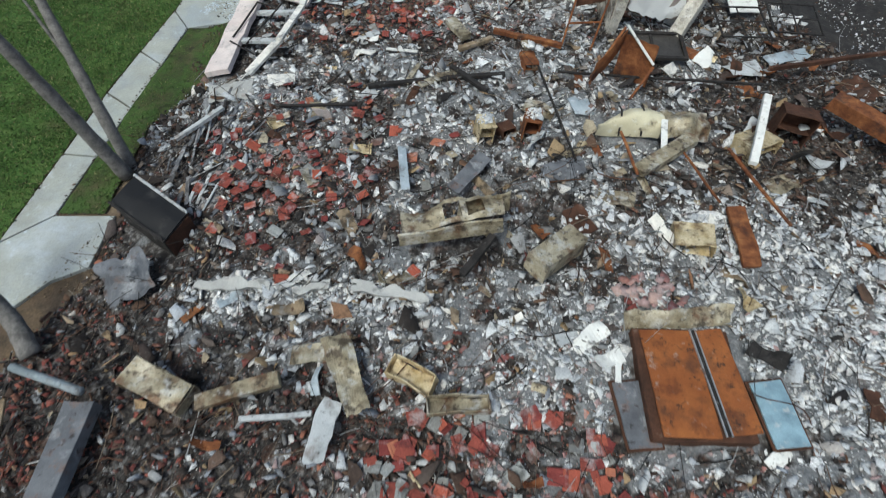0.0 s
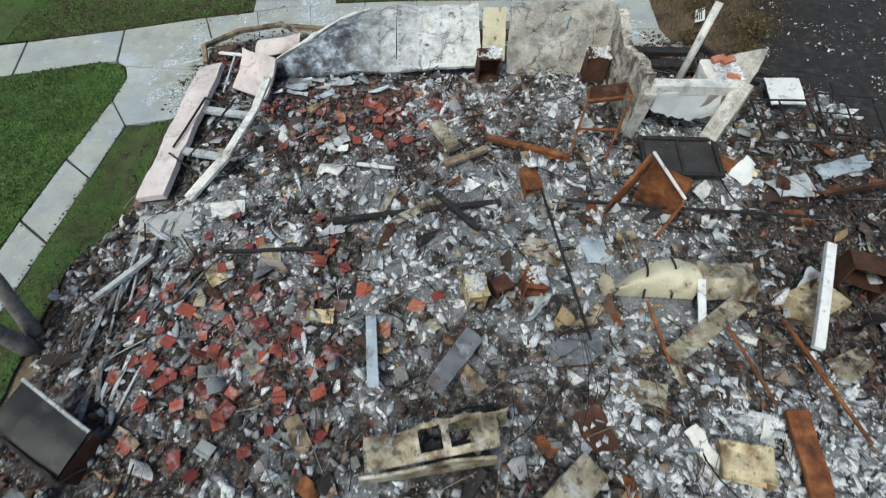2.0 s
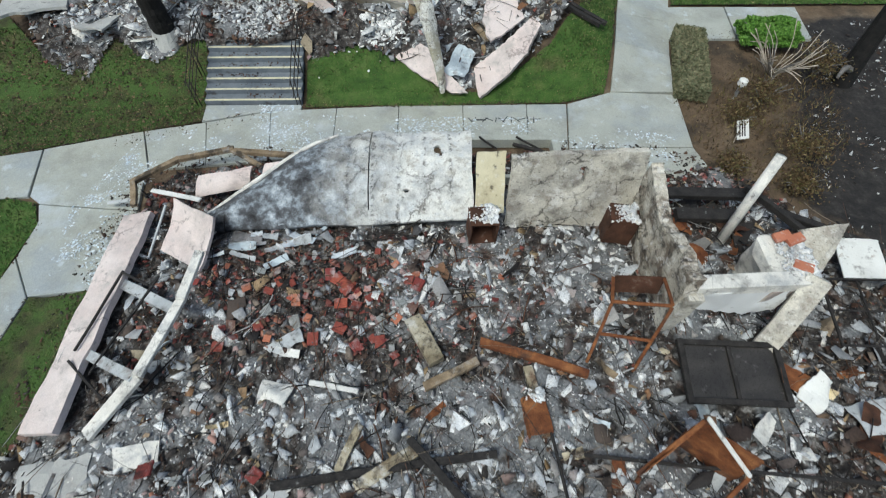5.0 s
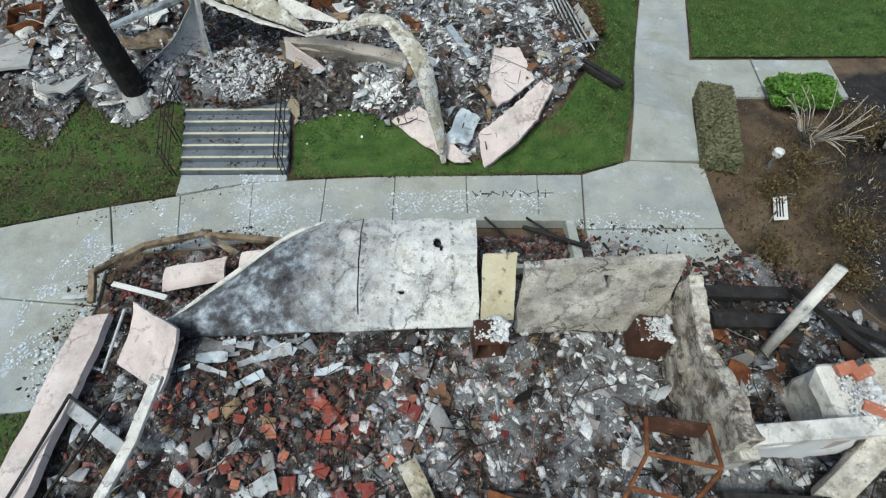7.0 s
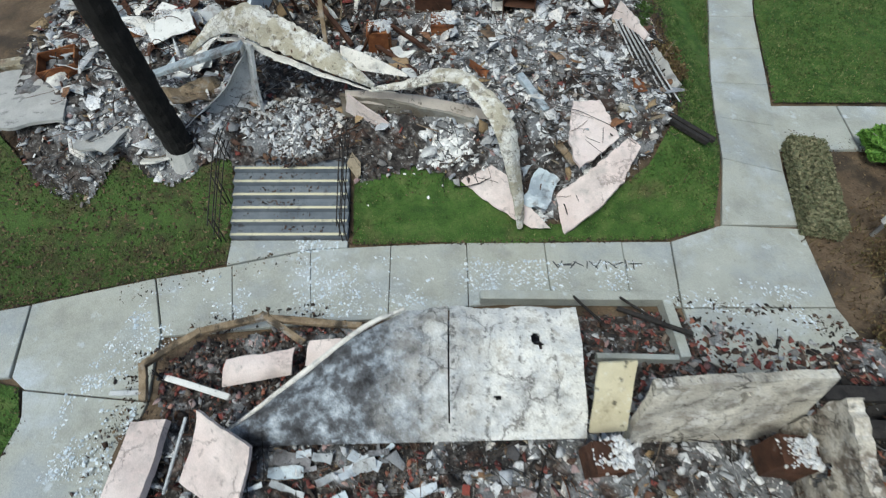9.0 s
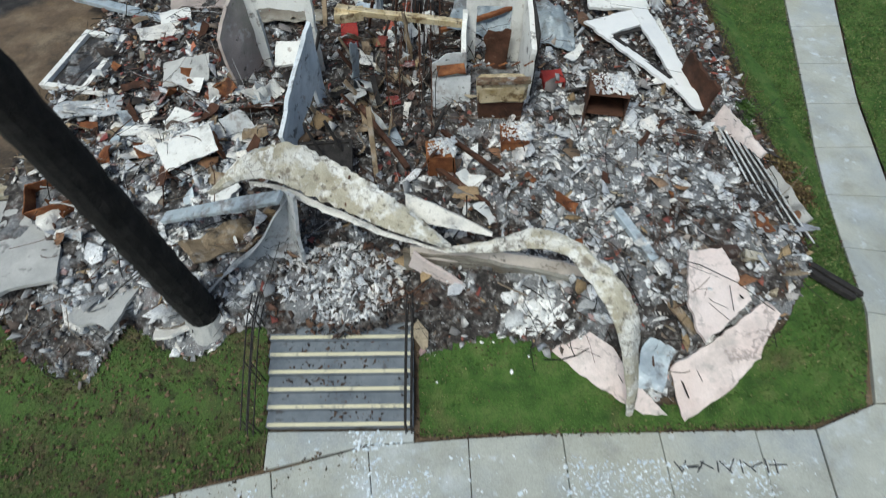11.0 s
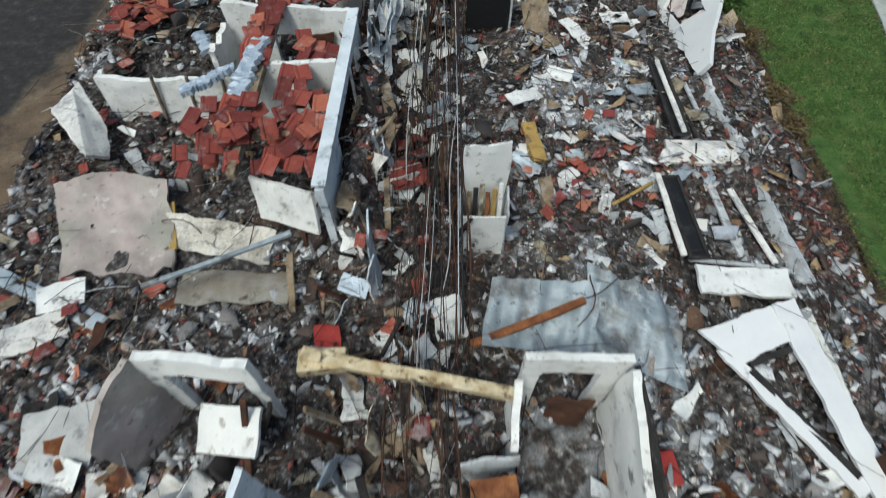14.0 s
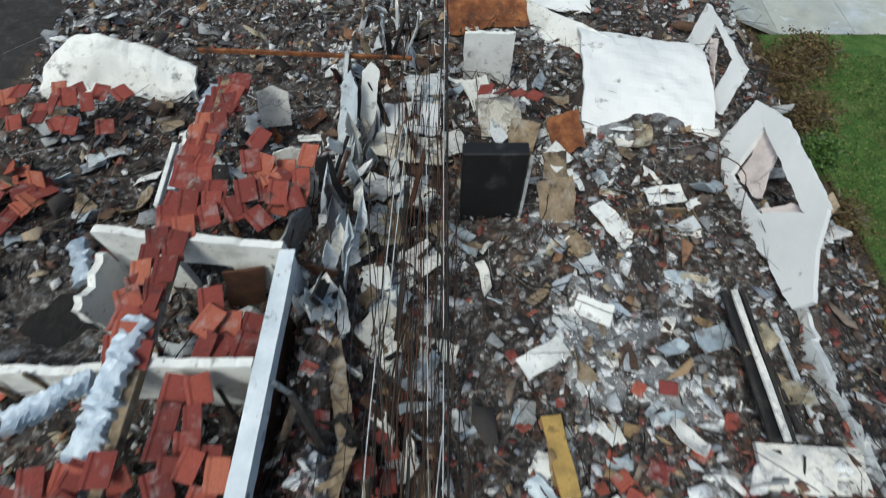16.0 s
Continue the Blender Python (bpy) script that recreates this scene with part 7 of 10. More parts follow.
for k, (a, b, w, h, mt, lb) in enumerate((
        ((1.7, 14.65, 0.9), (3.75, 14.0, 0.8), 0.16, 0.14, "rust", "rusty brown joist lying on white ash"), ((2.6, 14.15, 0.85), (2.85, 12.85, 0.8), 0.18, 0.12, "tan_metal", "tan flat metal strip among cabinets"),
        ((0.6, 13.75, 0.85), (1.65, 14.25, 0.9), 0.16, 0.12, "timber", "brown scorched timber piece"), ((0.35, 15.15, 0.9), (0.85, 14.2, 0.9), 0.34, 0.2, "tan_metal", "tan curved metal pan on tiles"),
        ((-0.55, 13.1, 0.85), (-0.95, 12.15, 0.85), 0.16, 0.05, "tan_metal", "pale tan board lying on ash"), ((-0.55, 12.0, 0.9), (0.5, 12.65, 0.9), 0.24, 0.06, "tan_metal", "tan sheet strip by charred beam"),
        ((0.35, 12.8, 0.9), (1.35, 11.75, 0.85), 0.14, 0.14, "char", "black charred beam end on ash"), ((-1.6, 13.9, 0.8), (-0.65, 13.7, 0.82), 0.1, 0.05, "white_paint", "small white broken plank"),
        ((3.4, 12.5, 1.0), (9.3, 11.9, 1.0), 0.06, 0.07, "char", "long dark steel pipe across the rubble"), ((-4.4, 11.3, 0.72), (-2.3, 11.35, 0.74), 0.08, 0.08, "char", "thin charred beam half under ash"),
        ((-2.0, 12.05, 0.8), (1.9, 12.55, 0.85), 0.14, 0.12, "char", "charred roof beam lying on ash"), ((9.5, 12.6, 1.0), (13.5, 13.3, 1.1), 0.1, 0.14, "dark_rust", "dark bent steel beam in wreckage"),
        ((-7.0, 10.2, 0.5), (-5.9, 11.2, 0.75), 0.12, 0.1, "grey_paint", "grey weathered timber by the lawn"), ((6.6, 7.7, 0.9), (6.1, 9.4, 1.0), 0.05, 0.05, "rust", "thin rusty bent steel bar"),
        ((7.3, 9.4, 1.0), (8.0, 7.0, 0.9), 0.07, 0.06, "rust", "rusty curved steel bar over ash"), ((2.9, 12.9, 0.9), (3.4, 9.0, 0.95), 0.05, 0.06, "char", "thin black steel pipe on rubble"),
        ((10.5, 11.0, 1.1), (12.0, 9.2, 1.0), 0.5, 0.35, "rust", "rusty orange boiler case in wreckage"))):
    beam("beam" if w < 0.3 else "casing", a, b, w, h, M[mt], lb, "beam" if w < 0.3 else "casing", 0.03, 40 + k, group="fallen beams" if w < 0.3 else "")
for k, (x, y, w, d, yaw, mt, lb) in enumerate((
        (-2.1, 7.3, 0.35, 0.9, 30, "timber", "brown scorched board among red tiles"), (-3.3, 11.2, 0.5, 0.9, 10, "tan_metal", "tan bent sheet by red tiles"), (-4.4, 10.7, 0.4, 0.6, 40, "gold_metal", "gold-brown dented tin piece"),
        (3.3, 7.4, 0.6, 0.9, 25, "dark_rust", "dark rusty sheet leaning on refrigerator"), (4.3, 8.1, 0.9, 0.6, -20, "tan_metal", "tan tarnished tray with dark stains"), (3.1, 8.9, 1.1, 0.7, 15, "purple_panel", "dark grey buckled sheet on ash"),
        (2.8, 11.3, 0.9, 0.6, -25, "tan_metal", "tan curved sheet on white ash"), (3.9, 11.2, 0.6, 0.8, 10, "blue_grey_metal", "pale blue-grey crumpled foil sheet"), (9.2, 13.2, 1.1, 0.8, 12, "grey_paint", "grey stained board on rubble"),
        (0.9, 16.4, 0.4, 0.55, 20, "shard_tan", "tan board scrap on tiles"), (10.8, 13.9, 1.5, 0.5, 15, "blue_grey_metal", "blue-grey bent metal gutter piece"), (7.9, 13.9, 0.7, 0.5, -30, "rust", "orange rusty sheet under dark door"),
        (8.6, 8.6, 0.9, 0.6, 20, "tan_metal", "tan torn sheet on white ash"), (-2.6, 4.1, 0.7, 0.5, 5, "tan_metal", "tan crushed tin on tile pieces"), (2.6, 4.4, 0.5, 0.35, 10, "grey_paint", "small grey board on ash"),
        (-4.6, 12.6, 0.8, 0.5, 10, "stucco", "white plaster slab on ash"), (-6.0, 12.2, 1.3, 0.9, 8, "pale_concrete", "pale cracked concrete slab by the lawn"), (12.3, 12.3, 1.0, 1.1, 30, "dark_rust", "dark rusty sheet in wreckage"))):
    scrap("scrap_sheet", x, y, heap1(x, y) + 0.1, w, d, yaw, M[mt], lb, "scrap", (8 - 3 * (k % 5), 6 - 2 * (k % 6)), 0.02, 0.1, 0.2, 60 + k, group="scrap sheets")
for k in range(26):
    rng = np.random.default_rng(900 + k)
    x, y = rng.uniform(-6, 12), rng.uniform(1, 16)
    a = rng.uniform(0, 6.28)
    L = rng.uniform(0.8, 2.6)
    z = heap1(x, y)
    tube("wire", [(x, y, z - 0.06), (x + 0.3 * L * math.cos(a), y + 0.3 * L * math.sin(a), z + 0.35), (x + 0.7 * L * math.cos(a + 0.3), y + 0.7 * L * math.sin(a + 0.3), z + 0.3), (x + L * math.cos(a + 0.1), y + L * math.sin(a + 0.1), z - 0.08)],
         0.011, M["dark_rust"] if k % 3 else M["char"], "thin rusty wire looping over the rubble", "wire", n=10, sides=5, group="loose wires")

# blue-grey plaster sheets inside the bent wall, added to mimic the bluish tone there
for k in range(30):
    rng = np.random.default_rng(1450 + k)
    x, y, w = rng.uniform(-4.7, -0.9), rng.uniform(16.75, 18.3), rng.uniform(0.2, 0.75)
    lie = 0.14 + 0.32 * max(0.0, y - 17.75) if y > 17.75 else 0.08
    scrap("plaster_sheet", x, y, heap1(x, y) + lie, w, w * rng.uniform(0.25, 0.6), rng.normal(8, 25), M[("sooty_stucco", "blue_grey_metal", "grey_paint", "blue_wall")[k % 4]], "blue-grey plaster sheet below the bent wall", "board", (rng.normal(6, 8), rng.normal(0, 6)), 0.02, 0.06, 0.35, 1450 + k, group="plaster sheets by the wall", fold=0.15)


def torn_sheets(poly, n, mats, seed, steep, lo, hi, where, weight=None):
    """Torn sheets of many kinds, each a thing of its own, strewn over the heap."""
    LABELS = {"tan_metal": "tan scorched metal sheet", "rust": "orange rusty metal sheet", "dark_rust": "dark rusty metal sheet", "white_paint": "white broken wall board", "grey_paint": "grey sooty wall board", "blue_grey_metal": "pale blue-grey crumpled sheet",
              "char": "black charred board", "mud_plaster": "olive-grey plaster piece", "timber": "brown scorched board", "stucco": "white stucco slab", "gold_metal": "yellow-brown dented tin", "pink_stucco": "pinkish stucco slab"}
    NAMES = {"white_paint": "plaster_board", "grey_paint": "plaster_board", "char": "charred_board", "timber": "board", "stucco": "stucco_slab", "pink_stucco": "stucco_slab"}
    rng = np.random.default_rng(seed)
    for k, (x, y) in enumerate(strew(poly, n, weight, seed)):
        mt = mats[k % len(mats)]
        w = rng.uniform(lo, hi)
        t = (rng.normal(0, steep), rng.normal(0, steep * 0.6))
        scrap(NAMES.get(mt, "metal_sheet"), x, y, heap1(x, y) + 0.06 + 0.25 * w * abs(math.sin(radians(t[0]))), w, w * rng.uniform(0.3, 0.8), rng.uniform(0, 360), M[mt], f"{LABELS[mt]} {where}", "scrap", t, 0.02, w * 0.22, 0.3, seed + k, group=f"scrap sheets {where}", fold=rng.uniform(-0.5, 0.5))


torn_sheets([(5.9, 15.9), (8.6, 16.6), (8.0, 18.8), (5.9, 18.6)], 26, ("char", "dark_rust", "char", "rust"), 1700, 12, 0.4, 1.0, "on the burnt porch floor")
BOX1 = [(-5.5, 1), (11.5, 1), (11.5, 14.5), (-5.5, 15)]
torn_sheets(BOX1, 84, ("tan_metal", "rust", "white_paint", "dark_rust", "blue_grey_metal", "char", "tan_metal", "grey_paint", "gold_metal", "timber", "stucco", "rust"), 1000, 18, 0.3, 0.85, "lying in the near house")
torn_sheets([(8, 9), (14, 9), (12.5, 14.5), (9, 15)], 20, ("dark_rust", "char", "rust", "grey_paint"), 1100, 30, 0.5, 1.3, "heaped at the house corner")


# ---------------------------------------------------------------- far house: front
rf = thing("roof_flashing", (-3.0, 25.4, 1.2), "long curled band of scorched tan roof flashing", "flashing")
q = lambda rows: [Vector(r) - rf.location for r in rows]
LINE = [(-7.4, 26.9, 2.25), (-6.35, 26.65, 3.0), (-5.65, 26.4, 3.15), (-5.0, 26.15, 3.0), (-4.4, 25.9, 2.92), (-3.75, 25.6, 2.82), (-3.15, 25.42, 2.7), (-2.5, 25.3, 2.5)]
BEND = [(-2.55, 25.28, 2.42), (-1.7, 25.15, 2.6), (-1.0, 25.05, 2.85), (-0.5, 24.82, 3.0), (-0.25, 24.5, 2.92), (0.15, 23.95, 2.65), (0.46, 23.45, 2.1), (0.85, 22.95, 0.7), (0.95, 22.85, 0.25)]
ribbon("band", q(LINE), (0.1, 0.7, 0.5), 0.78, 0.04, M["flashing"], "", "", seed=2, n=90, taper=(0.1, 0.65, 1.0, 1.0, 0.9, 0.75, 0.5, 0.14), ragged=0.06, parent=rf)
ribbon("bent_end", q(BEND), (0.42, 0.6, 0.3), 0.5, 0.04, M["flashing"], "", "", seed=5, n=80, taper=(0.2, 0.5, 0.8, 0.6, 0.75, 1.0, 0.95, 0.6, 0.3), ragged=0.08, parent=rf)
ribbon("peeled_strip", q([(x, y - 0.03, z - 0.05) for x, y, z in LINE[1:]]), (0.1, -0.3, -0.8), 0.13, 0.03, M["stucco"], "", "", seed=6, n=40, ragged=0.3, taper=(0.4, 1, 1.3, 1, 0.5, 0.2), parent=rf)
for k in (2, 4):
    part("seam", beam_bm(q([LINE[k]])[0] + Vector((0, 0.05, 0.09)), q([LINE[k]])[0] + Vector((0.08, 0.5, 0.42)), 0.04, 0.03, 0.01, k), M["dark_rust"], rf)
panel("wall_panel", (-3.3, 25.95, 2.6), (-1.7, 25.45, 2.7), (0, 0.3, 0.42), M["stucco"], "white torn stucco wedge behind the flashing", "wall panel", thick=0.06, ragged=0.05, wave=0.04, nu=24, nv=8, seed=40, top=[1.0, 0.8, 0.5, 0.12])
panel("wall_panel", (-3.25, 25.5, 2.0), (0.35, 25.2, 1.62), (0, 0.12, 0.36), M["pale_fascia"], "pale scorched fascia board under the flashing", "wall panel", thick=0.06, ragged=0.1, wave=0.05, nu=44, nv=6, seed=39, top=[0.7, 1.0, 1.0, 0.9, 0.6])
panel("wall_panel", (-3.4, 25.6, 1.2), (0.2, 25.2, 1.1), (0, -0.04, 0.95), M["mud_plaster"], "olive-grey plastered wall under the curled flashing", "wall panel", thick=0.1, ragged=0.06, wave=0.06, nu=36, nv=12, seed=41, top=[1.0, 1.0, 0.9, 0.75, 0.5])
panel("wall_panel", (-3.3, 25.5, 1.68), (-1.4, 24.72, 1.02), (0.12, -0.04, 0.55), M["pink_stucco"], "pink-white torn stucco strip by the landing", "wall panel", thick=0.06, ragged=0.15, wave=0.06, nu=18, nv=6, seed=42, top=[1.15, 0.8, 0.4, 0.1])
plate("wall_panel", [(2.1, 22.78, 0.1), (1.97, 23.75, 0.42), (2.8, 24.15, 0.95), (3.7, 24.68, 1.5), (3.92, 24.45, 1.42), (3.52, 23.73, 0.95), (2.82, 23.12, 0.5)], 0.13, M["pink_stucco"], "pink stucco wall slab fallen onto the lawn", "wall panel", rag=0.05, seed=44)
plate("wall_panel", [(2.4, 25.75, 1.72), (3.1, 25.8, 1.72), (3.3, 25.2, 1.6), (3.45, 24.75, 1.45), (2.9, 24.3, 1.3), (2.4, 23.95, 1.2), (2.2, 24.6, 1.4)], 0.08, M["pink_stucco"], "broad pink stucco sheet leaning on rubble", "wall panel", rag=0.06, seed=45)
plate("wall_panel", [(-0.4, 24.05, 0.62), (0.05, 24.55, 0.95), (0.75, 24.05, 0.8), (1.2, 23.4, 0.5), (1.75, 22.85, 0.25), (1.3, 22.9, 0.2), (0.5, 23.35, 0.35)], 0.1, M["pink_stucco"], "pink triangular stucco slab on the lawn edge", "wall panel", rag=0.05, seed=46)
scrap("sheet_metal", 1.55, 23.7, 0.75, 0.7, 1.1, -30, M["blue_grey_metal"], "grey bent sheet between pink slabs", "sheet metal", (30, 12), 0.02, 0.15, 0.2, 47)
scrap("sheet_metal", 1.1, 24.7, 1.05, 0.9, 1.3, -35, M["blue_grey_metal"], "pale blue-grey sheet sloping over plaster", "sheet metal", (22, 8), 0.02, 0.1, 0.2, 48)
beam("plank", (1.7, 25.3, 1.3), (2.35, 24.2, 1.05), 0.2, 0.06, M["timber"], "orange-brown scorched plank between slabs", "plank", 0.03, 49)
panel("wall_panel", (-7.35, 24.85, 1.3), (-5.6, 26.0, 1.45), (0.05, 0.3, 1.6), M["grey_paint"], "grey wedge-shaped wall slab by the palm", "wall panel", thick=0.06, ragged=0.04, bow=-0.25, wave=0.1, nu=28, nv=16, seed=50, top=[0.12, 0.3, 0.55, 0.95])
plate("wall_panel", [(-5.72, 26.1, 1.0), (-6.0, 26.5, 1.1), (-5.78, 26.52, 2.95), (-5.35, 26.1, 3.1), (-5.45, 25.85, 2.2), (-5.5, 25.7, 1.1)], 0.07, M["grey_paint"], "grey-pink upright wall stub by the landing", "wall panel", seed=51)
beam("gutter", (-8.4, 26.55, 1.9), (-5.6, 26.1, 3.05), 0.3, 0.1, M["blue_grey_metal"], "pale blue-grey metal gutter across rubble", "gutter", 0.03, 52)
scrap("plaster_board", -7.1, 26.0, 1.85, 1.5, 0.8, 40, M["timber"], "brown scorched board under white flakes", "board", (8, 12), 0.04, 0.2, 0.25, 53)
beam("gutter", (-13.5, 27.6, 1.35), (-9.4, 28.3, 1.6), 0.4, 0.14, M["tan_metal"], "long tan metal fascia lying on rubble", "fascia", 0.04, 54)
scrap("concrete_slab", -11.7, 26.3, 1.5, 1.9, 3.2, 20, M["pale_concrete"], "cracked pale concrete slab at the rubble edge", "slab", (-6, 3), 0.08, 0.03, 0.08, 55)
scrap("concrete_slab", -9.3, 25.0, 1.38, 1.1, 1.5, -10, M["pale_concrete"], "broken pale slab sunk in ash flakes", "slab", (-8, -4), 0.06, 0.03, 0.15, 56)
scrap("plaster_board", -8.1, 24.6, 0.95, 0.7, 1.0, 25, M["stucco"], "white plaster slab leaning by the palm", "board", (-30, 8), 0.05, 0.05, 0.15, 57)
shell("cabinet", pose(-11.2, 27.4, 1.35, 6, -5, 18), 1.0, 0.8, 0.55, M["rust"], "orange rusty open cabinet lying on ash", "cabinet", open_side="top", seed=58, shelves=0, group="burnt cabinets")
for k, (a, b) in enumerate((((4.0, 26.4, 1.5), (6.05, 25.05, 1.0)), ((4.1, 26.15, 1.45), (5.85, 24.95, 1.02)))):
    beam("charred_post", a, b, 0.13, 0.12, M["char"], "black charred timber reaching over the lawn", "timber", 0.02, 59 + k)
beam("beam", (3.6, 25.75, 1.45), (4.7, 25.45, 1.35), 0.2, 0.18, M["tan_metal"], "pale tan beam end by the lawn", "beam", 0.02, 61)
beam("pipe", (1.15, 26.85, 1.65), (1.75, 25.65, 1.45), 0.2, 0.14, M["blue_grey_metal"], "pale blue metal channel on white ash", "channel", 0.02, 62)
frame_b = steel_frame("rack_frame", 1.25, 0.95, 0.08, M["char"], lying(-5.25, 27.85, 1.75, 4, 78), "black steel frame with rusty plate inside", "frame", 0, 0, glass=M["char"])

# planting along its lawn side
for k, (a, b, h, mt) in enumerate((((3.7, 31.4, 1.25), (4.0, 29.9, 1.25), (0.1, 0.0, 1.3), "dark_rust"), ((4.1, 29.8, 1.35), (4.6, 28.2, 1.3), (0.3, 0.1, 0.7), "pink_stucco"), ((4.8, 28.1, 1.2), (5.15, 26.6, 1.1), (0.4, 0.1, 0.45), "pale_concrete"))):
    panel("wall_panel", a, b, h, M[mt], ("tall dark scorched sheet standing by lawn", "pink stucco strip leaning along the lawn side", "grey cracked wall slab near the lawn")[k], "wall panel", thick=0.08, ragged=0.15, wave=0.08, nu=18, nv=10, seed=63 + k)
for k in range(9):
    beam("lath", (4.15 + 0.05 * k, 29.3 - 0.12 * k, 1.75 + 0.02 * k), (4.6 + 0.09 * k, 26.9 - 0.1 * k, 1.4), 0.04, 0.03, M["char"] if k % 2 else M["grey_paint"], "thin fallen lath beside the lawn", "lath", 0.02, 70 + k, group="fallen laths by the lawn")

# ---------------------------------------------------------------- far house: rooms either side of the passage
FZ = 1.25
panel("wall_room_1", (-7.5, 32.2, FZ), (-5.8, 32.1, FZ), (0.02, 0.05, 2.55), M["white_paint"], "white plaster room wall with torn opening", "wall", kind="structure", thick=0.14, ragged=0.06, wave=0.05, nu=26, nv=20, seed=81, holes=[(0.14, 0.9, 0.0, 0.78)])
# The duller stucco paints the shaded inner face of this return wall.
panel("wall_room_2", (-7.5, 32.2, FZ), (-8.0, 31.1, FZ), (0.0, 0.0, 2.5), M["dull_stucco"], "return wall in duller stucco for shade, torn along its top", "wall", kind="structure", thick=0.1, ragged=0.04, wave=0.05, nu=16, nv=16, seed=82, top=[1.02, 0.95, 0.75])
panel("wall_panel", (-6.9, 31.3, 2.2), (-5.9, 31.2, 2.3), (0.0, 0.75, 0.2), M["white_paint"], "white plaster slab hanging in the room", "wall panel", thick=0.08, ragged=0.12, wave=0.08, nu=14, nv=10, seed=83)
panel("door_frame", (-6.2, 28.4, FZ), (-5.6, 30.8, FZ), (0.0, 0.0, 2.4), M["blue_wall"], "blue-white torn passage door frame leaning inward", "door frame", thick=0.1, ragged=0.06, wave=0.06, nu=30, nv=20, seed=84, top=[0.5, 0.75, 0.9, 1.05], holes=[(0.36, 0.8, 0.0, 0.46)])
bath = thing("shower_stall", (-1.2, 31.2, FZ), "white plaster shower recess with scorched lower walls", "shower")
q = lambda *p: Vector(p) - bath.location
panel("back_wall", q(-1.95, 32.25, FZ), q(-0.42, 32.25, FZ), (0, 0.03, 2.48), M["white_paint"], parent=bath, thick=0.12, ragged=0.02, wave=0.03, nu=22, nv=20, seed=85, holes=[(0.2, 0.78, 0.1, 0.8)])
panel("side_wall", q(-0.42, 32.2, FZ), q(-0.44, 30.35, FZ), (0, 0, 2.46), M["white_paint"], parent=bath, thick=0.12, ragged=0.08, wave=0.04, nu=20, nv=18, seed=86, top=[1.0, 0.95, 0.85])
panel("side_wall", q(-1.98, 32.2, FZ), q(-2.02, 31.2, FZ), (0, 0, 2.0), M["white_paint"], parent=bath, thick=0.12, ragged=0.2, wave=0.04, nu=12, nv=14, seed=87, top=[1.1, 0.85, 0.6])
panel("edge_trim", q(-0.33, 32.25, FZ), q(-0.35, 30.4, FZ), (0, 0, 2.4), M["char"], parent=bath, thick=0.04, ragged=0.05, nu=12, nv=10, seed=88)
panel("inner_sheet", q(-1.5, 32.0, FZ), q(-0.8, 31.9, FZ), (0.1, 0.05, 1.7), M["dark_rust"], parent=bath, thick=0.03, ragged=0.25, wave=0.12, nu=12, nv=14, seed=89)
tub = thing("bathtub", (-1.15, 29.95, 1.7), "gold-brown scorched bathtub front with rolled rim", "bathtub")
part("body", box_bm(pose(0, 0.05, 0.45, 0, 0, 1), 1.2, 0.5, 0.6, 0.1, 0.03, 1, cuts=3), M["gold_metal"], tub)
part("rim", beam_bm((-0.62, -0.2, 1.08), (0.62, -0.2, 1.1), 0.14, 0.12, 0.02, 2), M["tan_metal"], tub)
part("stand", box_bm(pose(0, 0.1, -0.4, 0, 0, 1), 1.1, 0.4, 0.85, 0.02, 0.03, 3, cuts=2), M["dark_rust"], tub)
for k in range(5):
    tube("pipe", [(-0.7 + 0.3 * k, 0.28, 1.2), (-0.5 + 0.3 * k, 0.3, 1.24 + 0.02 * k)], 0.02, M["rust"], parent=tub)
van = thing("vanity_unit", (-2.35, 30.3, 1.4), "white vanity front leaning back over ash", "vanity")
q = lambda *p: Vector(p) - van.location
panel("front_plate", q(-2.85, 30.0, 1.35), q(-1.88, 30.12, 1.35), (0.02, 0.62, 0.95), M["grey_paint"], parent=van, thick=0.05, ragged=0.03, wave=0.04, nu=14, nv=14, seed=90)
panel("back_plate", q(-2.85, 31.0, 1.5), q(-1.95, 31.1, 1.5), (0.0, 0.1, 1.15), M["grey_paint"], parent=van, thick=0.05, ragged=0.12, wave=0.06, nu=14, nv=12, seed=91, top=[0.8, 1, 1])
part("board", beam_bm(q(-2.7, 30.7, 2.4), q(-2.0, 30.8, 2.4), 0.35, 0.06, 0.04, 1), M["rust"], van)

# appliances on the white ash
shell("cabinet", pose(0.35, 31.2, 1.35, 4, -3, 6), 0.55, 0.5, 0.55, M["bright_red"], "dark red metal cabinet beside the shower recess", "cabinet", open_side="front", seed=94, shelves=2, group="burnt cabinets")
for k, (x, y, w, d, h, mt, top, lb) in enumerate(((-2.62, 28.3, 0.62, 0.55, 0.75, "rust", 1, "rusty washing machine capped with white ash"), (-0.85, 29.0, 0.68, 0.62, 0.55, "rust", 1, "low rusty dryer buried in white ash"), (1.45, 29.95, 0.95, 0.8, 1.15, "dark_rust", 1, "rust-brown stove standing with ash on top"))):
    shell("appliance", pose(x, y, 1.4, 2, -2, (4, -3, -12)[k]), w, d, h, M[mt], lb, "appliance", open_side="front" if k == 2 else "bottom", seed=95 + k, dent=0.03, shelves=1 if k == 2 else 0, group="burnt appliances")
    ash_cap(x, y, 1.4 + h + 0.05, w * 0.95, d * 0.95, 20 + k)
shell("cabinet", pose(-8.35, 28.6, 1.35, 8, -8, 24), 1.25, 0.85, 0.75, M["rust"], "orange rusty oven under white rubble", "oven", open_side="front", seed=99, top_mat=M["white_paint"], dent=0.05)
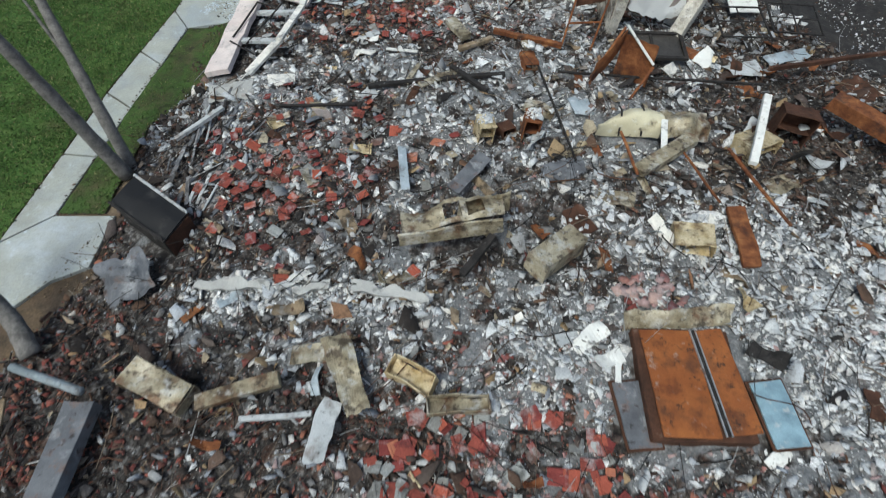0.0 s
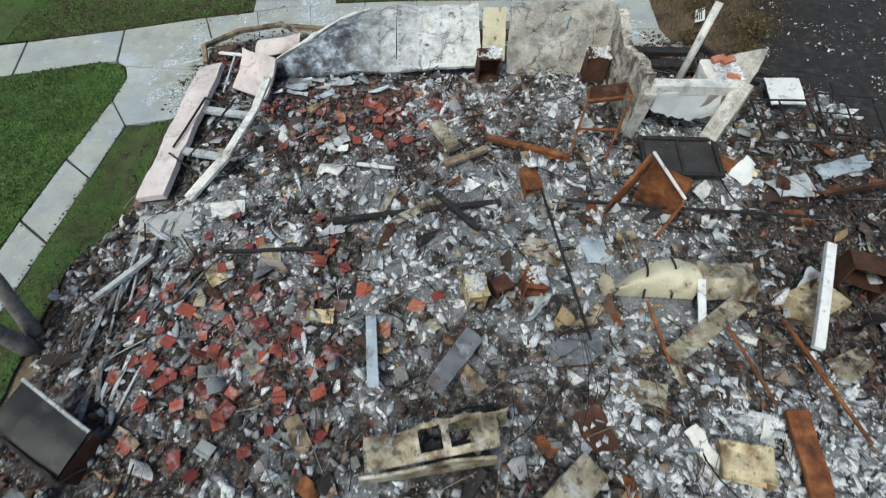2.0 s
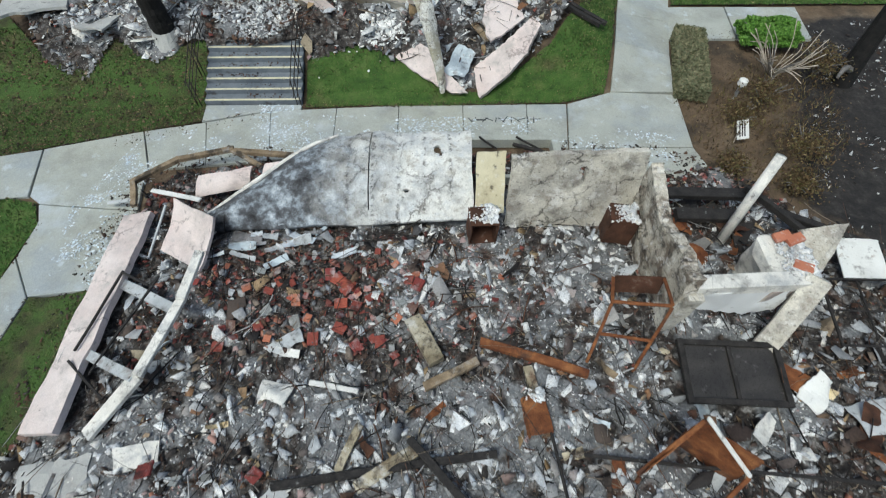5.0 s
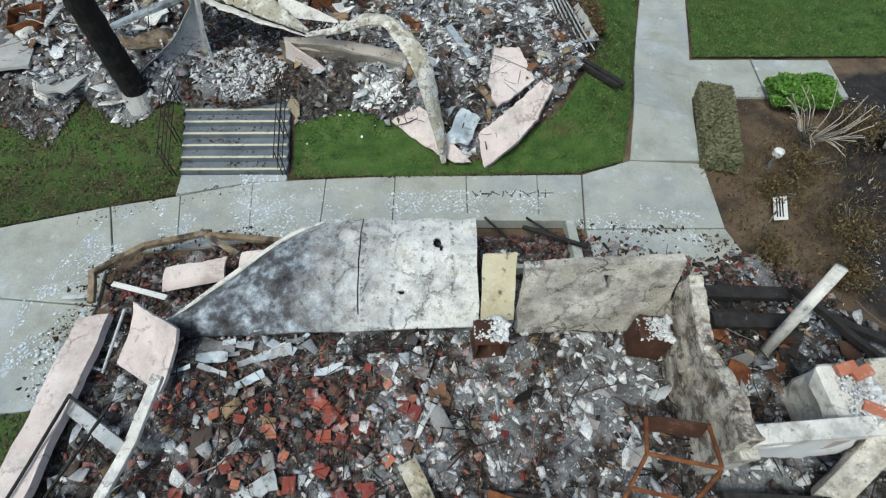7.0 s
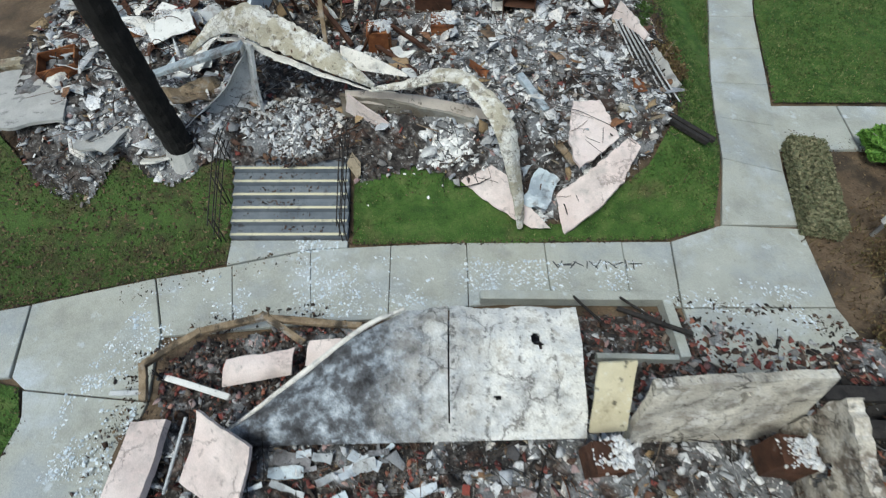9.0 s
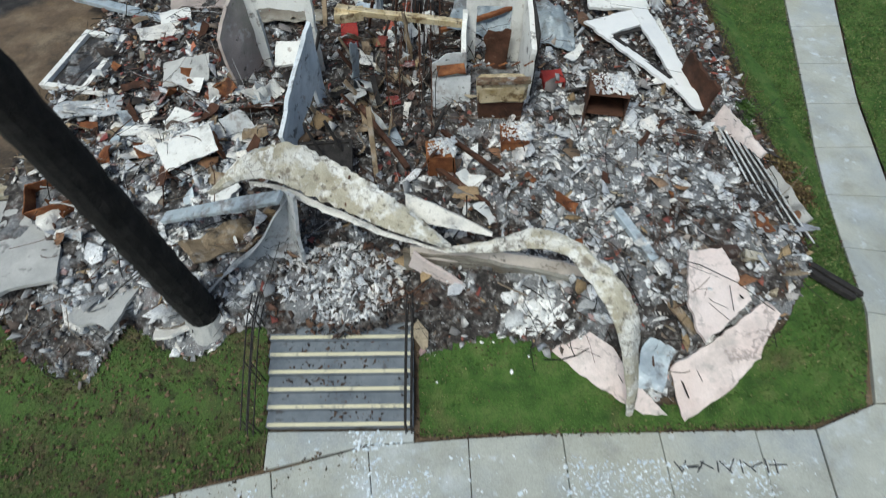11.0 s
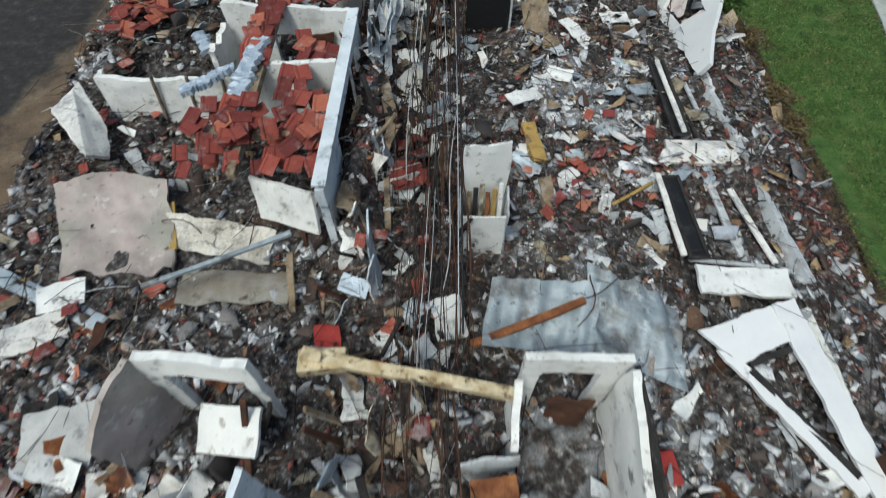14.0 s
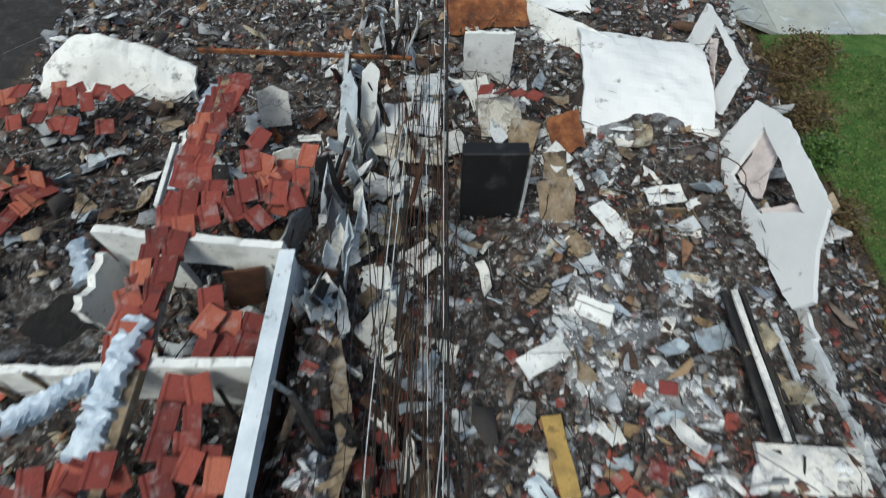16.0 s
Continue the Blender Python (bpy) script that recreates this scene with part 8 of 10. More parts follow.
ash_cap(-8.5, 28.9, 2.1, 1.0, 0.7, 30)
for k, (x, y, w, d, yaw, tl, mt, lb) in enumerate((
        (-9.4, 31.6, 1.3, 1.1, 10, (8, -6), "pale_concrete", "white plaster slab heaped with rubble"), (-10.3, 29.6, 0.9, 0.4, 5, (4, 3), "white_paint", "white rounded board on rubble"), (-9.0, 29.9, 0.8, 0.5, -20, (10, 5), "white_paint", "white torn board among blocks"),
        (-11.6, 30.4, 1.6, 0.9, 15, (-6, 4), "grey_paint", "pale plaster slab near bare soil"), (-10.6, 33.4, 1.2, 0.7, 30, (5, 8), "stucco", "white cracked plaster slab"), (-7.6, 29.6, 0.7, 0.9, 35, (25, 0), "grey_paint", "grey curved sheet leaning on rubble"),
        (-7.8, 35.6, 2.4, 0.9, -8, (14, 4), "scorched_stucco", "cream plaster strip broken along one edge"), (-7.2, 34.5, 2.2, 0.85, 2, (-4, 3), "mud_plaster", "olive-brown plaster sheet lying on the floor"),
        (-10.4, 34.2, 0.9, 0.7, 20, (0, 0), "white_paint", "white flaked board by the slope"), (-4.8, 34.4, 0.6, 0.4, -18, (15, 8), "foil", "shiny crumpled foil sheet"), (-3.0, 33.8, 0.62, 0.9, 14, (12, 6), "white_paint", "white dented sink pan"),
        (-5.2, 33.3, 0.5, 0.75, 5, (35, 0), "bright_red", "small bright red cushion shape"), (-3.9, 40.2, 0.75, 0.8, -35, (8, 5), "white_paint", "white torn board over passage rubble"), (0.6, 42.8, 0.5, 1.2, 38, (12, 8), "white_paint", "white pointed plaster piece"),
        (-0.8, 36.9, 0.35, 0.9, 10, (30, 4), "timber", "brown folded board by white cabinet"), (-0.4, 44.1, 0.6, 1.0, 8, (40, 5), "timber", "brown scorched sheet beside black oven"), (2.0, 40.3, 0.8, 0.5, 20, (10, 12), "blue_grey_metal", "pale curved metal pan on rubble"),
        (-1.1, 39.9, 1.0, 0.45, 30, (8, 10), "white_paint", "white folded sheet on grey ash"), (-0.1, 40.8, 0.7, 0.5, -25, (12, -6), "white_paint", "white torn paper-like sheet"), (1.9, 43.6, 0.9, 0.5, 10, (6, 4), "white_paint", "white board on pale rubble"),
        (-4.2, 37.0, 1.2, 0.7, -35, (10, 3), "grey_paint", "grey torn board in the passage"))):
    scrap("scrap_sheet", x, y, heap1(x, y) + 0.16, w, d, yaw, M[mt], lb, "scrap", tl, 0.03, 0.1, 0.16, 120 + k, group="scrap sheets")
panel("wall_panel", (-10.75, 34.6, 1.75), (-8.35, 34.7, 1.8), (-0.75, 2.4, 0.5), M["dull_stucco"], "broad pinkish plaster sheet sagging over rubble", "wall panel", thick=0.06, ragged=0.08, wave=0.12, bow=-0.12, nu=30, nv=30, seed=164, torn=0.12, top=[0.9, 1.0, 1.0, 0.9])
steel_frame("window_frame", 1.35, 2.35, 0.16, M["white_paint"], lying(-12.75, 31.3, 1.5, -12, 86), "white window frame with dark pane lying on rubble", "window frame", 0, 0, glass=M["sooty_glass"])
for k, (a, b, w, h, mt, lb) in enumerate((
        ((-14.0, 35.6, 1.6), (-9.4, 33.6, 1.7), 0.32, 0.14, "blue_grey_metal", "long blue-grey gutter over the slope"), ((-13.6, 36.2, 1.5), (-11.9, 35.4, 1.7), 0.22, 0.08, "tan_metal", "tan metal strip by the slope"),
        ((-8.57, 34.1, 2.35), (-6.05, 35.27, 2.4), 0.1, 0.08, "zinc", "grey steel beam spanning the room"), ((-5.3, 32.6, 2.9), (-2.0, 32.0, 2.8), 0.2, 0.16, "gold_metal", "tan boxed beam lying across the passage"),
        ((-5.35, 32.5, 2.7), (-4.6, 32.55, 2.75), 0.36, 0.25, "gold_metal", "rust-tan box end in the passage"), ((-2.9, 28.2, 1.75), (-1.55, 27.05, 1.6), 0.1, 0.1, "dark_rust", "rust-brown steel bar on white ash"),
        ((-4.6, 29.9, 2.0), (-3.4, 28.1, 1.7), 0.12, 0.12, "dark_rust", "brown steel bar leaning in the passage"), ((-2.6, 29.2, 1.8), (-1.2, 27.85, 1.65), 0.1, 0.1, "dark_rust", "brown steel bar between appliances"),
        ((-2.6, 33.2, 1.9), (-0.5, 34.0, 2.1), 0.14, 0.1, "rust", "red-brown timber across grey sheet"), ((-8.9, 36.4, 1.9), (-8.6, 35.3, 1.75), 0.14, 0.1, "yellow_plastic", "orange-yellow plastic strip on plaster"),
        ((-1.1, 38.9, 1.9), (-0.9, 37.7, 1.85), 0.32, 0.1, "yellow_plastic", "yellow and grey folded mat"), ((0.6, 36.6, 1.7), (1.9, 37.4, 1.75), 0.07, 0.05, "yellow_plastic", "yellow timber strip on rubble"),
        ((4.3, 32.8, 1.55), (5.5, 32.1, 1.3), 0.12, 0.08, "blue_grey_metal", "pale blue strip reaching over the lawn"), ((4.1, 33.4, 1.6), (5.1, 32.9, 1.45), 0.16, 0.08, "blue_grey_metal", "blue-white plastic pipe by the lawn"),
        ((3.0, 38.1, 1.75), (4.6, 37.9, 1.6), 0.09, 0.07, "grey_paint", "pale thin batten across the wall"), ((-8.7, 47.2, 2.6), (-3.6, 46.9, 2.6), 0.07, 0.1, "rust", "rust-red steel angle across the room"))):
    beam("beam", a, b, w, h, M[mt], lb, "beam", 0.03, 160 + k, group="fallen beams")

fr = thing("refrigerator", (-2.3, 35.85, 1.4), "white open-topped refrigerator filled with charred scraps", "refrigerator")
q = lambda *p: Vector(p) - fr.location
face = panel("front_plate", q(-2.75, 35.45, 1.3), q(-1.9, 35.45, 1.3), (0, 0.06, 1.4), M["white_paint"], parent=fr, thick=0.04, ragged=0.02, wave=0.02, nu=12, nv=12, seed=130)
panel("back_plate", q(-2.75, 36.2, 1.3), q(-1.82, 36.3, 1.3), (0, 0.1, 2.55), M["white_paint"], parent=fr, thick=0.04, ragged=0.06, wave=0.04, nu=14, nv=16, seed=131)
panel("side_plate", q(-1.86, 35.5, 1.3), q(-1.84, 36.25, 1.3), (0, 0, 1.5), M["grey_paint"], parent=fr, thick=0.04, ragged=0.05, wave=0.03, nu=10, nv=10, seed=132)
panel("side_plate", q(-2.78, 35.5, 1.3), q(-2.78, 36.2, 1.3), (0, 0, 1.5), M["grey_paint"], parent=fr, thick=0.04, ragged=0.05, wave=0.03, nu=10, nv=10, seed=133)
for k in range(6):
    part("scrap", beam_bm(q(-2.65 + 0.13 * k, 35.6 + 0.05 * (k % 3), 1.6), q(-2.6 + 0.12 * k, 36.0, 2.85 + 0.12 * (k % 3)), 0.09, 0.04, 0.02, k), M[("timber", "char", "tan_metal", "rust", "yellow_plastic", "white_paint")[k]], fr)
for x, z, w, h in ((-2.68, 2.28, 0.12, 0.06), (-2.33, 2.2, 0.02, 0.07), (-2.25, 2.2, 0.02, 0.07), (-2.29, 2.19, 0.08, 0.02), (-2.45, 1.95, 0.06, 0.025), (-2.33, 1.95, 0.06, 0.025), (-2.2, 1.95, 0.06, 0.025), (-2.08, 1.95, 0.06, 0.025)):
    part("print", box_bm(Matrix.Translation(q(x, 35.455 + 0.04 * (z - 1.3), z)) @ pose(0, 0, 0, -2.5, 0, 0), w, 0.05, h, 0.0), M["char"], face)
panel("wall_panel", (-2.45, 33.2, 1.82), (-0.4, 33.1, 1.8), (0.28, 1.35, 0.3), M["zinc"], "pale blue-grey corrugated sheet lying in the room", "sheet metal", thick=0.02, ragged=0.08, wave=0.2, rib=0.035, fold=0.12, nu=48, nv=16, seed=136)
panel("wall_panel", (-0.45, 33.15, 1.85), (1.2, 32.4, 1.75), (0.1, 1.75, 0.35), M["zinc"], "grey corrugated sheet slumped over rubble", "sheet metal", thick=0.02, ragged=0.15, wave=0.25, rib=0.035, fold=-0.15, nu=48, nv=18, seed=135)

# lawn-side wall: fallen window pieces, long sill and frames
panel("wall_side", (3.6, 30.8, 1.45), (3.5, 34.0, 1.5), (0.35, 0.05, 0.35), M["white_paint"], "white lawn-side wall strip fallen outward", "wall", kind="structure", thick=0.1, ragged=0.12, wave=0.06, nu=30, nv=8, seed=140)
tri = thing("window_frame", (2.6, 33.2, 1.4), "white triangular torn window surround on rubble", "window frame")
q = lambda *p: Vector(p) - tri.location
for k, o in enumerate((((1.5, 33.45, 2.0), (2.9, 33.95, 2.05), (3.4, 33.45, 2.02), (2.1, 32.85, 1.98)), ((1.72, 33.1, 1.99), (2.1, 32.86, 1.98), (3.55, 30.9, 1.85), (3.3, 30.75, 1.84)), ((2.95, 33.95, 2.05), (3.4, 34.1, 2.05), (3.95, 30.5, 1.85), (3.5, 30.7, 1.85)), ((3.3, 30.8, 1.87), (3.95, 30.55, 1.87), (4.1, 29.9, 1.75), (3.75, 29.95, 1.75)))):
    plate("surround", [q(x, y, z + 0.01 * k) for x, y, z in o], 0.07, M["clean_white"], parent=tri, rag=0.04, seed=k + 1.5)
part("inner_frame", beam_bm(q(2.2, 32.75, 1.96), q(3.4, 31.05, 1.85), 0.14, 0.06, 0.02, 7), M["char"], tri)
part("inner_frame", beam_bm(q(2.25, 32.85, 1.94), q(3.2, 33.2, 1.96), 0.12, 0.05, 0.02, 8), M["char"], tri)
part("inner_frame", beam_bm(q(3.25, 33.1, 1.94), q(3.52, 31.0, 1.84), 0.1, 0.05, 0.02, 9), M["char"], tri)
scrap("wall_panel", 2.7, 34.55, 1.95, 1.8, 0.7, -2, M["white_paint"], "broad white wall slab lying on rubble", "wall panel", (3, 1), 0.08, 0.05, 0.15, 141)
panel("wall_side", (4.05, 34.6, 1.5), (3.65, 40.3, 1.55), (0.12, 0.0, 0.34), M["grey_paint"], "pale low wall running along the lawn side", "wall", kind="structure", thick=0.18, ragged=0.2, wave=0.05, nu=70, nv=6, seed=142)
for k, (x, y, w, h, yaw) in enumerate(((1.98, 36.25, 0.42, 2.1, 4), (2.5, 39.95, 0.42, 2.6, 2))):
    wf = steel_frame("window_frame", w, h, 0.07, M["char"], lying(x, y - h / 2 - 0.15, 1.95 + 0.02 * k, yaw, 87), ("long black glazed window frame on rubble", "long black window frame with pale stile")[k], "window frame", 0, 0, glass=M["black_enamel"], group="fallen window frames")
    beam("window_stile", (x + (-0.36 if k == 0 else 0.02), y - h / 2 - 0.15, 2.05), (x + (-0.42 if k == 0 else -0.06), y + h / 2 - 0.15, 2.1), 0.12, 0.06, M["stucco"], "pale window stile beside the black frame", "stile", 0.02, 180 + k)
for k, (a, b, w) in enumerate((((1.85, 35.15, 1.75), (3.45, 35.0, 1.7), 0.08), ((3.25, 37.0, 1.75), (3.6, 35.1, 1.7), 0.14), ((2.75, 40.9, 1.8), (2.95, 38.7, 1.75), 0.07), ((3.15, 40.6, 1.8), (3.3, 38.7, 1.72), 0.1))):
    beam("window_stile", a, b, w, 0.06, M[("grey_paint", "stucco", "char", "grey_paint")[k]], "loose window bar lying in glass and rubble", "stile", 0.02, 184 + k, group="loose window bars")
beam("window_stile", (3.05, 35.3, 1.6), (2.9, 37.4, 1.65), 0.16, 0.07, M["grey_paint"], "grey torn window stile on rubble", "stile", 0.03, 183)
scrap("wall_panel", 2.95, 38.15, 1.75, 1.6, 0.75, -4, M["stucco"], "grey-white slab across the low wall", "wall panel", (4, -3), 0.1, 0.03, 0.06, 143)

for nm, outline, lab in (
        ("window_1", (((3.46, 45.05, 1.6), (3.96, 45.41, 2.76), (3.93, 44.69, 2.68), (3.53, 44.21, 1.72), (3.44, 44.25, 1.52)), ((3.96, 45.41, 2.76), (4.1, 44.55, 3.07), (4.09, 42.31, 3.05), (3.92, 42.48, 2.65), (3.93, 44.69, 2.68)),
                      ((4.09, 42.31, 3.05), (3.9, 41.71, 2.61), (3.74, 40.84, 2.22), (3.59, 40.86, 1.86), (3.54, 41.78, 1.75), (3.61, 43.01, 1.93), (3.92, 42.48, 2.65)), ((3.44, 44.25, 1.52), (3.53, 44.21, 1.72), (3.61, 43.01, 1.93), (3.54, 42.0, 1.75), (3.4, 42.9, 1.45))), "white window wall leaning toward the lawn"),
        ("window_2", (((3.5, 48.5, 1.68), (3.94, 49.1, 2.7), (3.93, 48.33, 2.67), (3.62, 47.98, 1.94)), ((3.94, 49.1, 2.7), (3.99, 46.4, 2.83), (3.92, 46.88, 2.66), (3.93, 48.33, 2.67)),
                      ((3.99, 46.4, 2.83), (3.63, 45.86, 1.97), (3.58, 46.4, 1.84), (3.92, 46.88, 2.66)), ((3.5, 48.5, 1.68), (3.62, 47.98, 1.94), (3.58, 46.4, 1.84), (3.5, 46.49, 1.66))), "white window wall further along the lawn")):
    ww = new(nm)
    tagged(ww, lab, "window", kind="structure")
    for k, o in enumerate(outline):
        plate(("stile", "head", "stile", "sill")[k], [(x + 0.003 * k, y, z) for x, y, z in o], 0.12, M["clean_white"], parent=ww, rag=0.035, seed=k + 3.8)
    beam("support", (3.75, outline[0][0][1] - 0.3, 0.9), (3.85, outline[0][0][1] - 0.1, 2.2), 0.12, 0.1, M["char"], "charred post behind the window wall", "post", 0.02, 190)
plate("wall_stub", [(3.9, 41.9, 1.2), (3.95, 41.2, 1.7), (3.8, 40.3, 1.9), (3.6, 39.9, 1.3), (3.7, 40.8, 0.9)], 0.09, M["clean_white"], "white broken wall piece by the lawn", "wall piece", rag=0.05, seed=8)
for k, o in enumerate((((44.69, 2.6), (44.1, 2.62), (43.3, 2.0), (43.5, 1.85), (44.2, 1.75)), ((43.1, 1.95), (42.75, 1.95), (42.5, 2.3), (42.55, 2.6), (42.85, 2.45)), ((48.2, 2.35), (47.0, 1.9), (46.6, 1.95), (47.9, 2.5)))):
    plate("curtain", [(3.43 + 0.42 * (z - 1.3) + 0.03 * math.sin(y * 9), y, z) for y, z in o], 0.02, M["pink_stucco"], "faded pink curtain hanging in the window", "curtain", group="pink curtains", rag=0.06, seed=k)
panel("wall_panel", (0.4, 45.5, 1.5), (3.45, 44.85, 1.4), (0.2, 3.3, 0.75), M["clean_white"], "large white wall sheet slumped across the room", "wall panel", thick=0.1, ragged=0.05, bow=0.4, wave=0.1, nu=34, nv=26, seed=147)
panel("wall_panel", (-2.38, 47.3, 1.5), (-1.15, 47.4, 1.5), (0, 0.05, 1.55), M["white_paint"], "white upright wall remnant in the far room", "wall panel", thick=0.1, ragged=0.08, wave=0.03, nu=12, nv=10, seed=148)
panel("wall_panel", (-1.0, 49.6, 1.5), (1.2, 47.8, 1.5), (0.2, 0.4, 0.9), M["white_paint"], "white slanting wall sheet in far room", "wall panel", thick=0.08, ragged=0.12, wave=0.08, nu=20, nv=10, seed=149)
ov = thing("black_cabinet", (-1.9, 43.15, 1.45), "black enamel cabinet with plain front", "cabinet")
part("body", box_bm(pose(0, 0.02, -0.1, 0, 0, 1), 1.2, 0.3, 2.25, 0.02, 0.01, 1, cuts=2), M["black_enamel"], ov)

for k, (x, y, z, w, d, yaw, mat, tilt, lab) in enumerate((
        (-1.55, 45.6, 2.1, 1.1, 1.0, 12, "scorched_stucco", (35, 8), "cream stained wall board behind the black cabinet"), (-1.1, 45.0, 2.0, 0.7, 0.9, -20, "timber", (50, -10), "brown scorched board propped in rubble"),
        (-2.0, 46.4, 2.1, 0.8, 0.9, 30, "stucco", (30, 12), "pale broken plaster board near the cabinet"), (-0.1, 45.1, 2.1, 0.75, 1.0, 15, "rust", (30, -12), "orange rusted sheet lying beside white wall"),
        (-0.35, 44.5, 1.95, 0.7, 0.6, 50, "white_paint", (20, 10), "white flaked board beside orange sheet"), (-0.5, 43.2, 1.95, 0.8, 1.2, 8, "timber", (45, 5), "brown plank board leaning beside the cabinet"),
        (-1.7, 49.6, 2.2, 2.2, 1.3, 10, "rust", (30, -6), "brown rusted roof sheet over the far room"), (0.3, 50.5, 2.2, 2.0, 1.5, -10, "clean_white", (12, 4), "blue-white roof sheet across the far room"))):
    scrap("wall_board", x, y, z, w, d, yaw, M[mat], lab, "board", tilt, 0.03, 0.05, 0.14, 1700 + k)
part("side_trim", beam_bm((0.64, -0.14, 0.1), (0.65, -0.14, 2.1), 0.06, 0.05, 0.01, 3, up=(0, 1, 0)), M["grey_paint"], ov)
shell("box_planter", pose(1.7, 43.0, 1.35, 2, 2, 3), 1.5, 0.55, 0.4, M["timber"], "long brown trough open at the top", "trough", open_side="top", seed=150)

# ---------------------------------------------------------------- far house: walled rooms with fallen roof tiles
pw = new("wall_passage")
tagged(pw, "blue-white scorched passage wall with pale torn cap", "wall", kind="structure")
panel("wall_body", (-5.34, 35.5, FZ), (-5.28, 41.0, FZ), (0.0, 0.0, 2.3), M["blue_wall"], parent=pw, thick=0.16, ragged=0.02, wave=0.02, nu=60, nv=24, seed=151, top=[0.97, 1.0, 1.0, 1.0, 1.0], holes=[(0.3, 0.92, 0.0, 0.83)])
panel("wall_cap", (-5.46, 35.5, FZ + 2.31), (-5.4, 41.0, FZ + 2.32), (0.26, 0.0, 0.01), M["blue_wall"], parent=pw, thick=0.04, ragged=0.02, wave=0.02, nu=60, nv=4, seed=251)
beam("door_jamb", (-5.16, 39.2, FZ), (-5.17, 38.9, FZ + 2.2), 0.06, 0.07, M["stucco"], "pale splintered door jamb in the passage", "jamb", 0.015, 252, up=(0, 1, 0))
panel("door_leaf", (-5.5, 37.3, FZ), (-5.42, 40.4, FZ), (0.0, 0.0, 1.85), M["dark_rust"], "dark brown door leaves behind the passage opening", "door", thick=0.05, ragged=0.04, wave=0.02, nu=24, nv=14, seed=165, bites=0.04)
panel("wall_passage", (-5.2, 44.4, 1.5), (-5.4, 47.4, 1.5), (0.3, 0.0, 1.6), M["grey_paint"], "grey far passage wall leaning and broken", "wall", kind="structure", thick=0.07, ragged=0.2, wave=0.08, nu=44, nv=16, seed=152, bites=0.12, top=[0.5, 0.8, 1.0, 0.9])
panel("wall_passage", (-5.1, 41.5, 1.4), (-5.15, 44.2, 1.5), (0.1, 0.0, 1.1), M["grey_paint"], "low broken stretch of passage wall", "wall", kind="structure", thick=0.1, ragged=0.4, wave=0.08, nu=36, nv=10, seed=153, bites=0.2)
panel("wall_cross_1", (-11.2, 39.3, FZ), (-5.5, 39.15, FZ), (0.0, 0.05, 1.95), M["white_paint"], "white cross wall with dark studs", "wall", kind="structure", thick=0.14, ragged=0.08, wave=0.04, nu=50, nv=14, seed=153, top=[0.9, 0.84, 0.92, 1.12, 1.18])
for x in (-10.0, -9.2, -8.4):
    beam("stud", (x, 39.16, FZ + 0.1), (x + 0.25, 39.14, FZ + 1.8), 0.06, 0.07, M["timber"], "dark timber stud on white wall", "stud", 0.01, int(-x * 3), up=(0, 1, 0), group="wall studs")
plate("wall_room_3", [(-11.86, 38.4, 2.7), (-10.74, 37.21, 2.5), (-10.56, 37.55, 2.1), (-10.91, 38.4, 2.2), (-11.66, 39.36, 2.7)], 0.1, M["stucco"], "grey-white wall slab leaning at the corner", "wall", kind="structure", rag=0.03, seed=7.5)
panel("wall_panel", (-6.9, 36.0, 2.0), (-5.55, 35.5, 2.1), (-0.05, 0.35, 0.95), M["white_paint"], "white wall slab leaning in the corner", "wall panel", thick=0.08, ragged=0.08, wave=0.04, nu=16, nv=10, seed=155)
panel("wall_cross_2", (-8.6, 41.45, FZ), (-5.4, 41.15, FZ), (0.0, 0.03, 2.25), M["white_paint"], "white cross wall with a door opening", "wall", kind="structure", thick=0.14, ragged=0.05, wave=0.03, nu=36, nv=18, seed=156, holes=[(0.36, 0.66, 0.0, 0.64)])
panel("wall_room_4", (-8.6, 41.4, FZ), (-8.7, 40.2, FZ), (0.0, 0.0, 1.9), M["white_paint"], "white stub wall beside dark room", "wall", kind="structure", thick=0.14, ragged=0.25, wave=0.04, nu=14, nv=12, seed=157)
panel("wall_panel", (-6.9, 40.9, 1.4), (-6.2, 41.0, 1.4), (0.35, 0.1, 1.5), M["dark_rust"], "dark door leaf standing in the opening", "door", thick=0.05, ragged=0.05, nu=10, nv=12, seed=158)
panel("wall_cross_3", (-12.6, 46.5, FZ), (-8.9, 46.6, FZ), (0.1, 0.9, 1.65), M["white_paint"], "white rounded wall sheet at the far room", "wall", kind="structure", thick=0.12, ragged=0.1, bow=0.25, wave=0.1, nu=34, nv=16, seed=159, top=[0.65, 1.05, 1.0, 0.85, 0.6])
panel("wall_end", (-12.8, 55.0, 1.2), (5.6, 55.0, 1.2), (0, 0.1, 1.6), M["scorched_stucco"], "scorched end wall of the far house", "wall", kind="structure", thick=0.16, ragged=0.35, wave=0.05, nu=60, nv=8, seed=160)
panel("dark_floor", (-10.9, 39.8, 1.42), (-9.1, 39.8, 1.42), (0.0, 1.6, 0.02), M["burnt_bark"], "black floor sheet of an emptied room", "floor", kind="structure", thick=0.03, ragged=0.08, wave=0.03, nu=14, nv=10, seed=161)
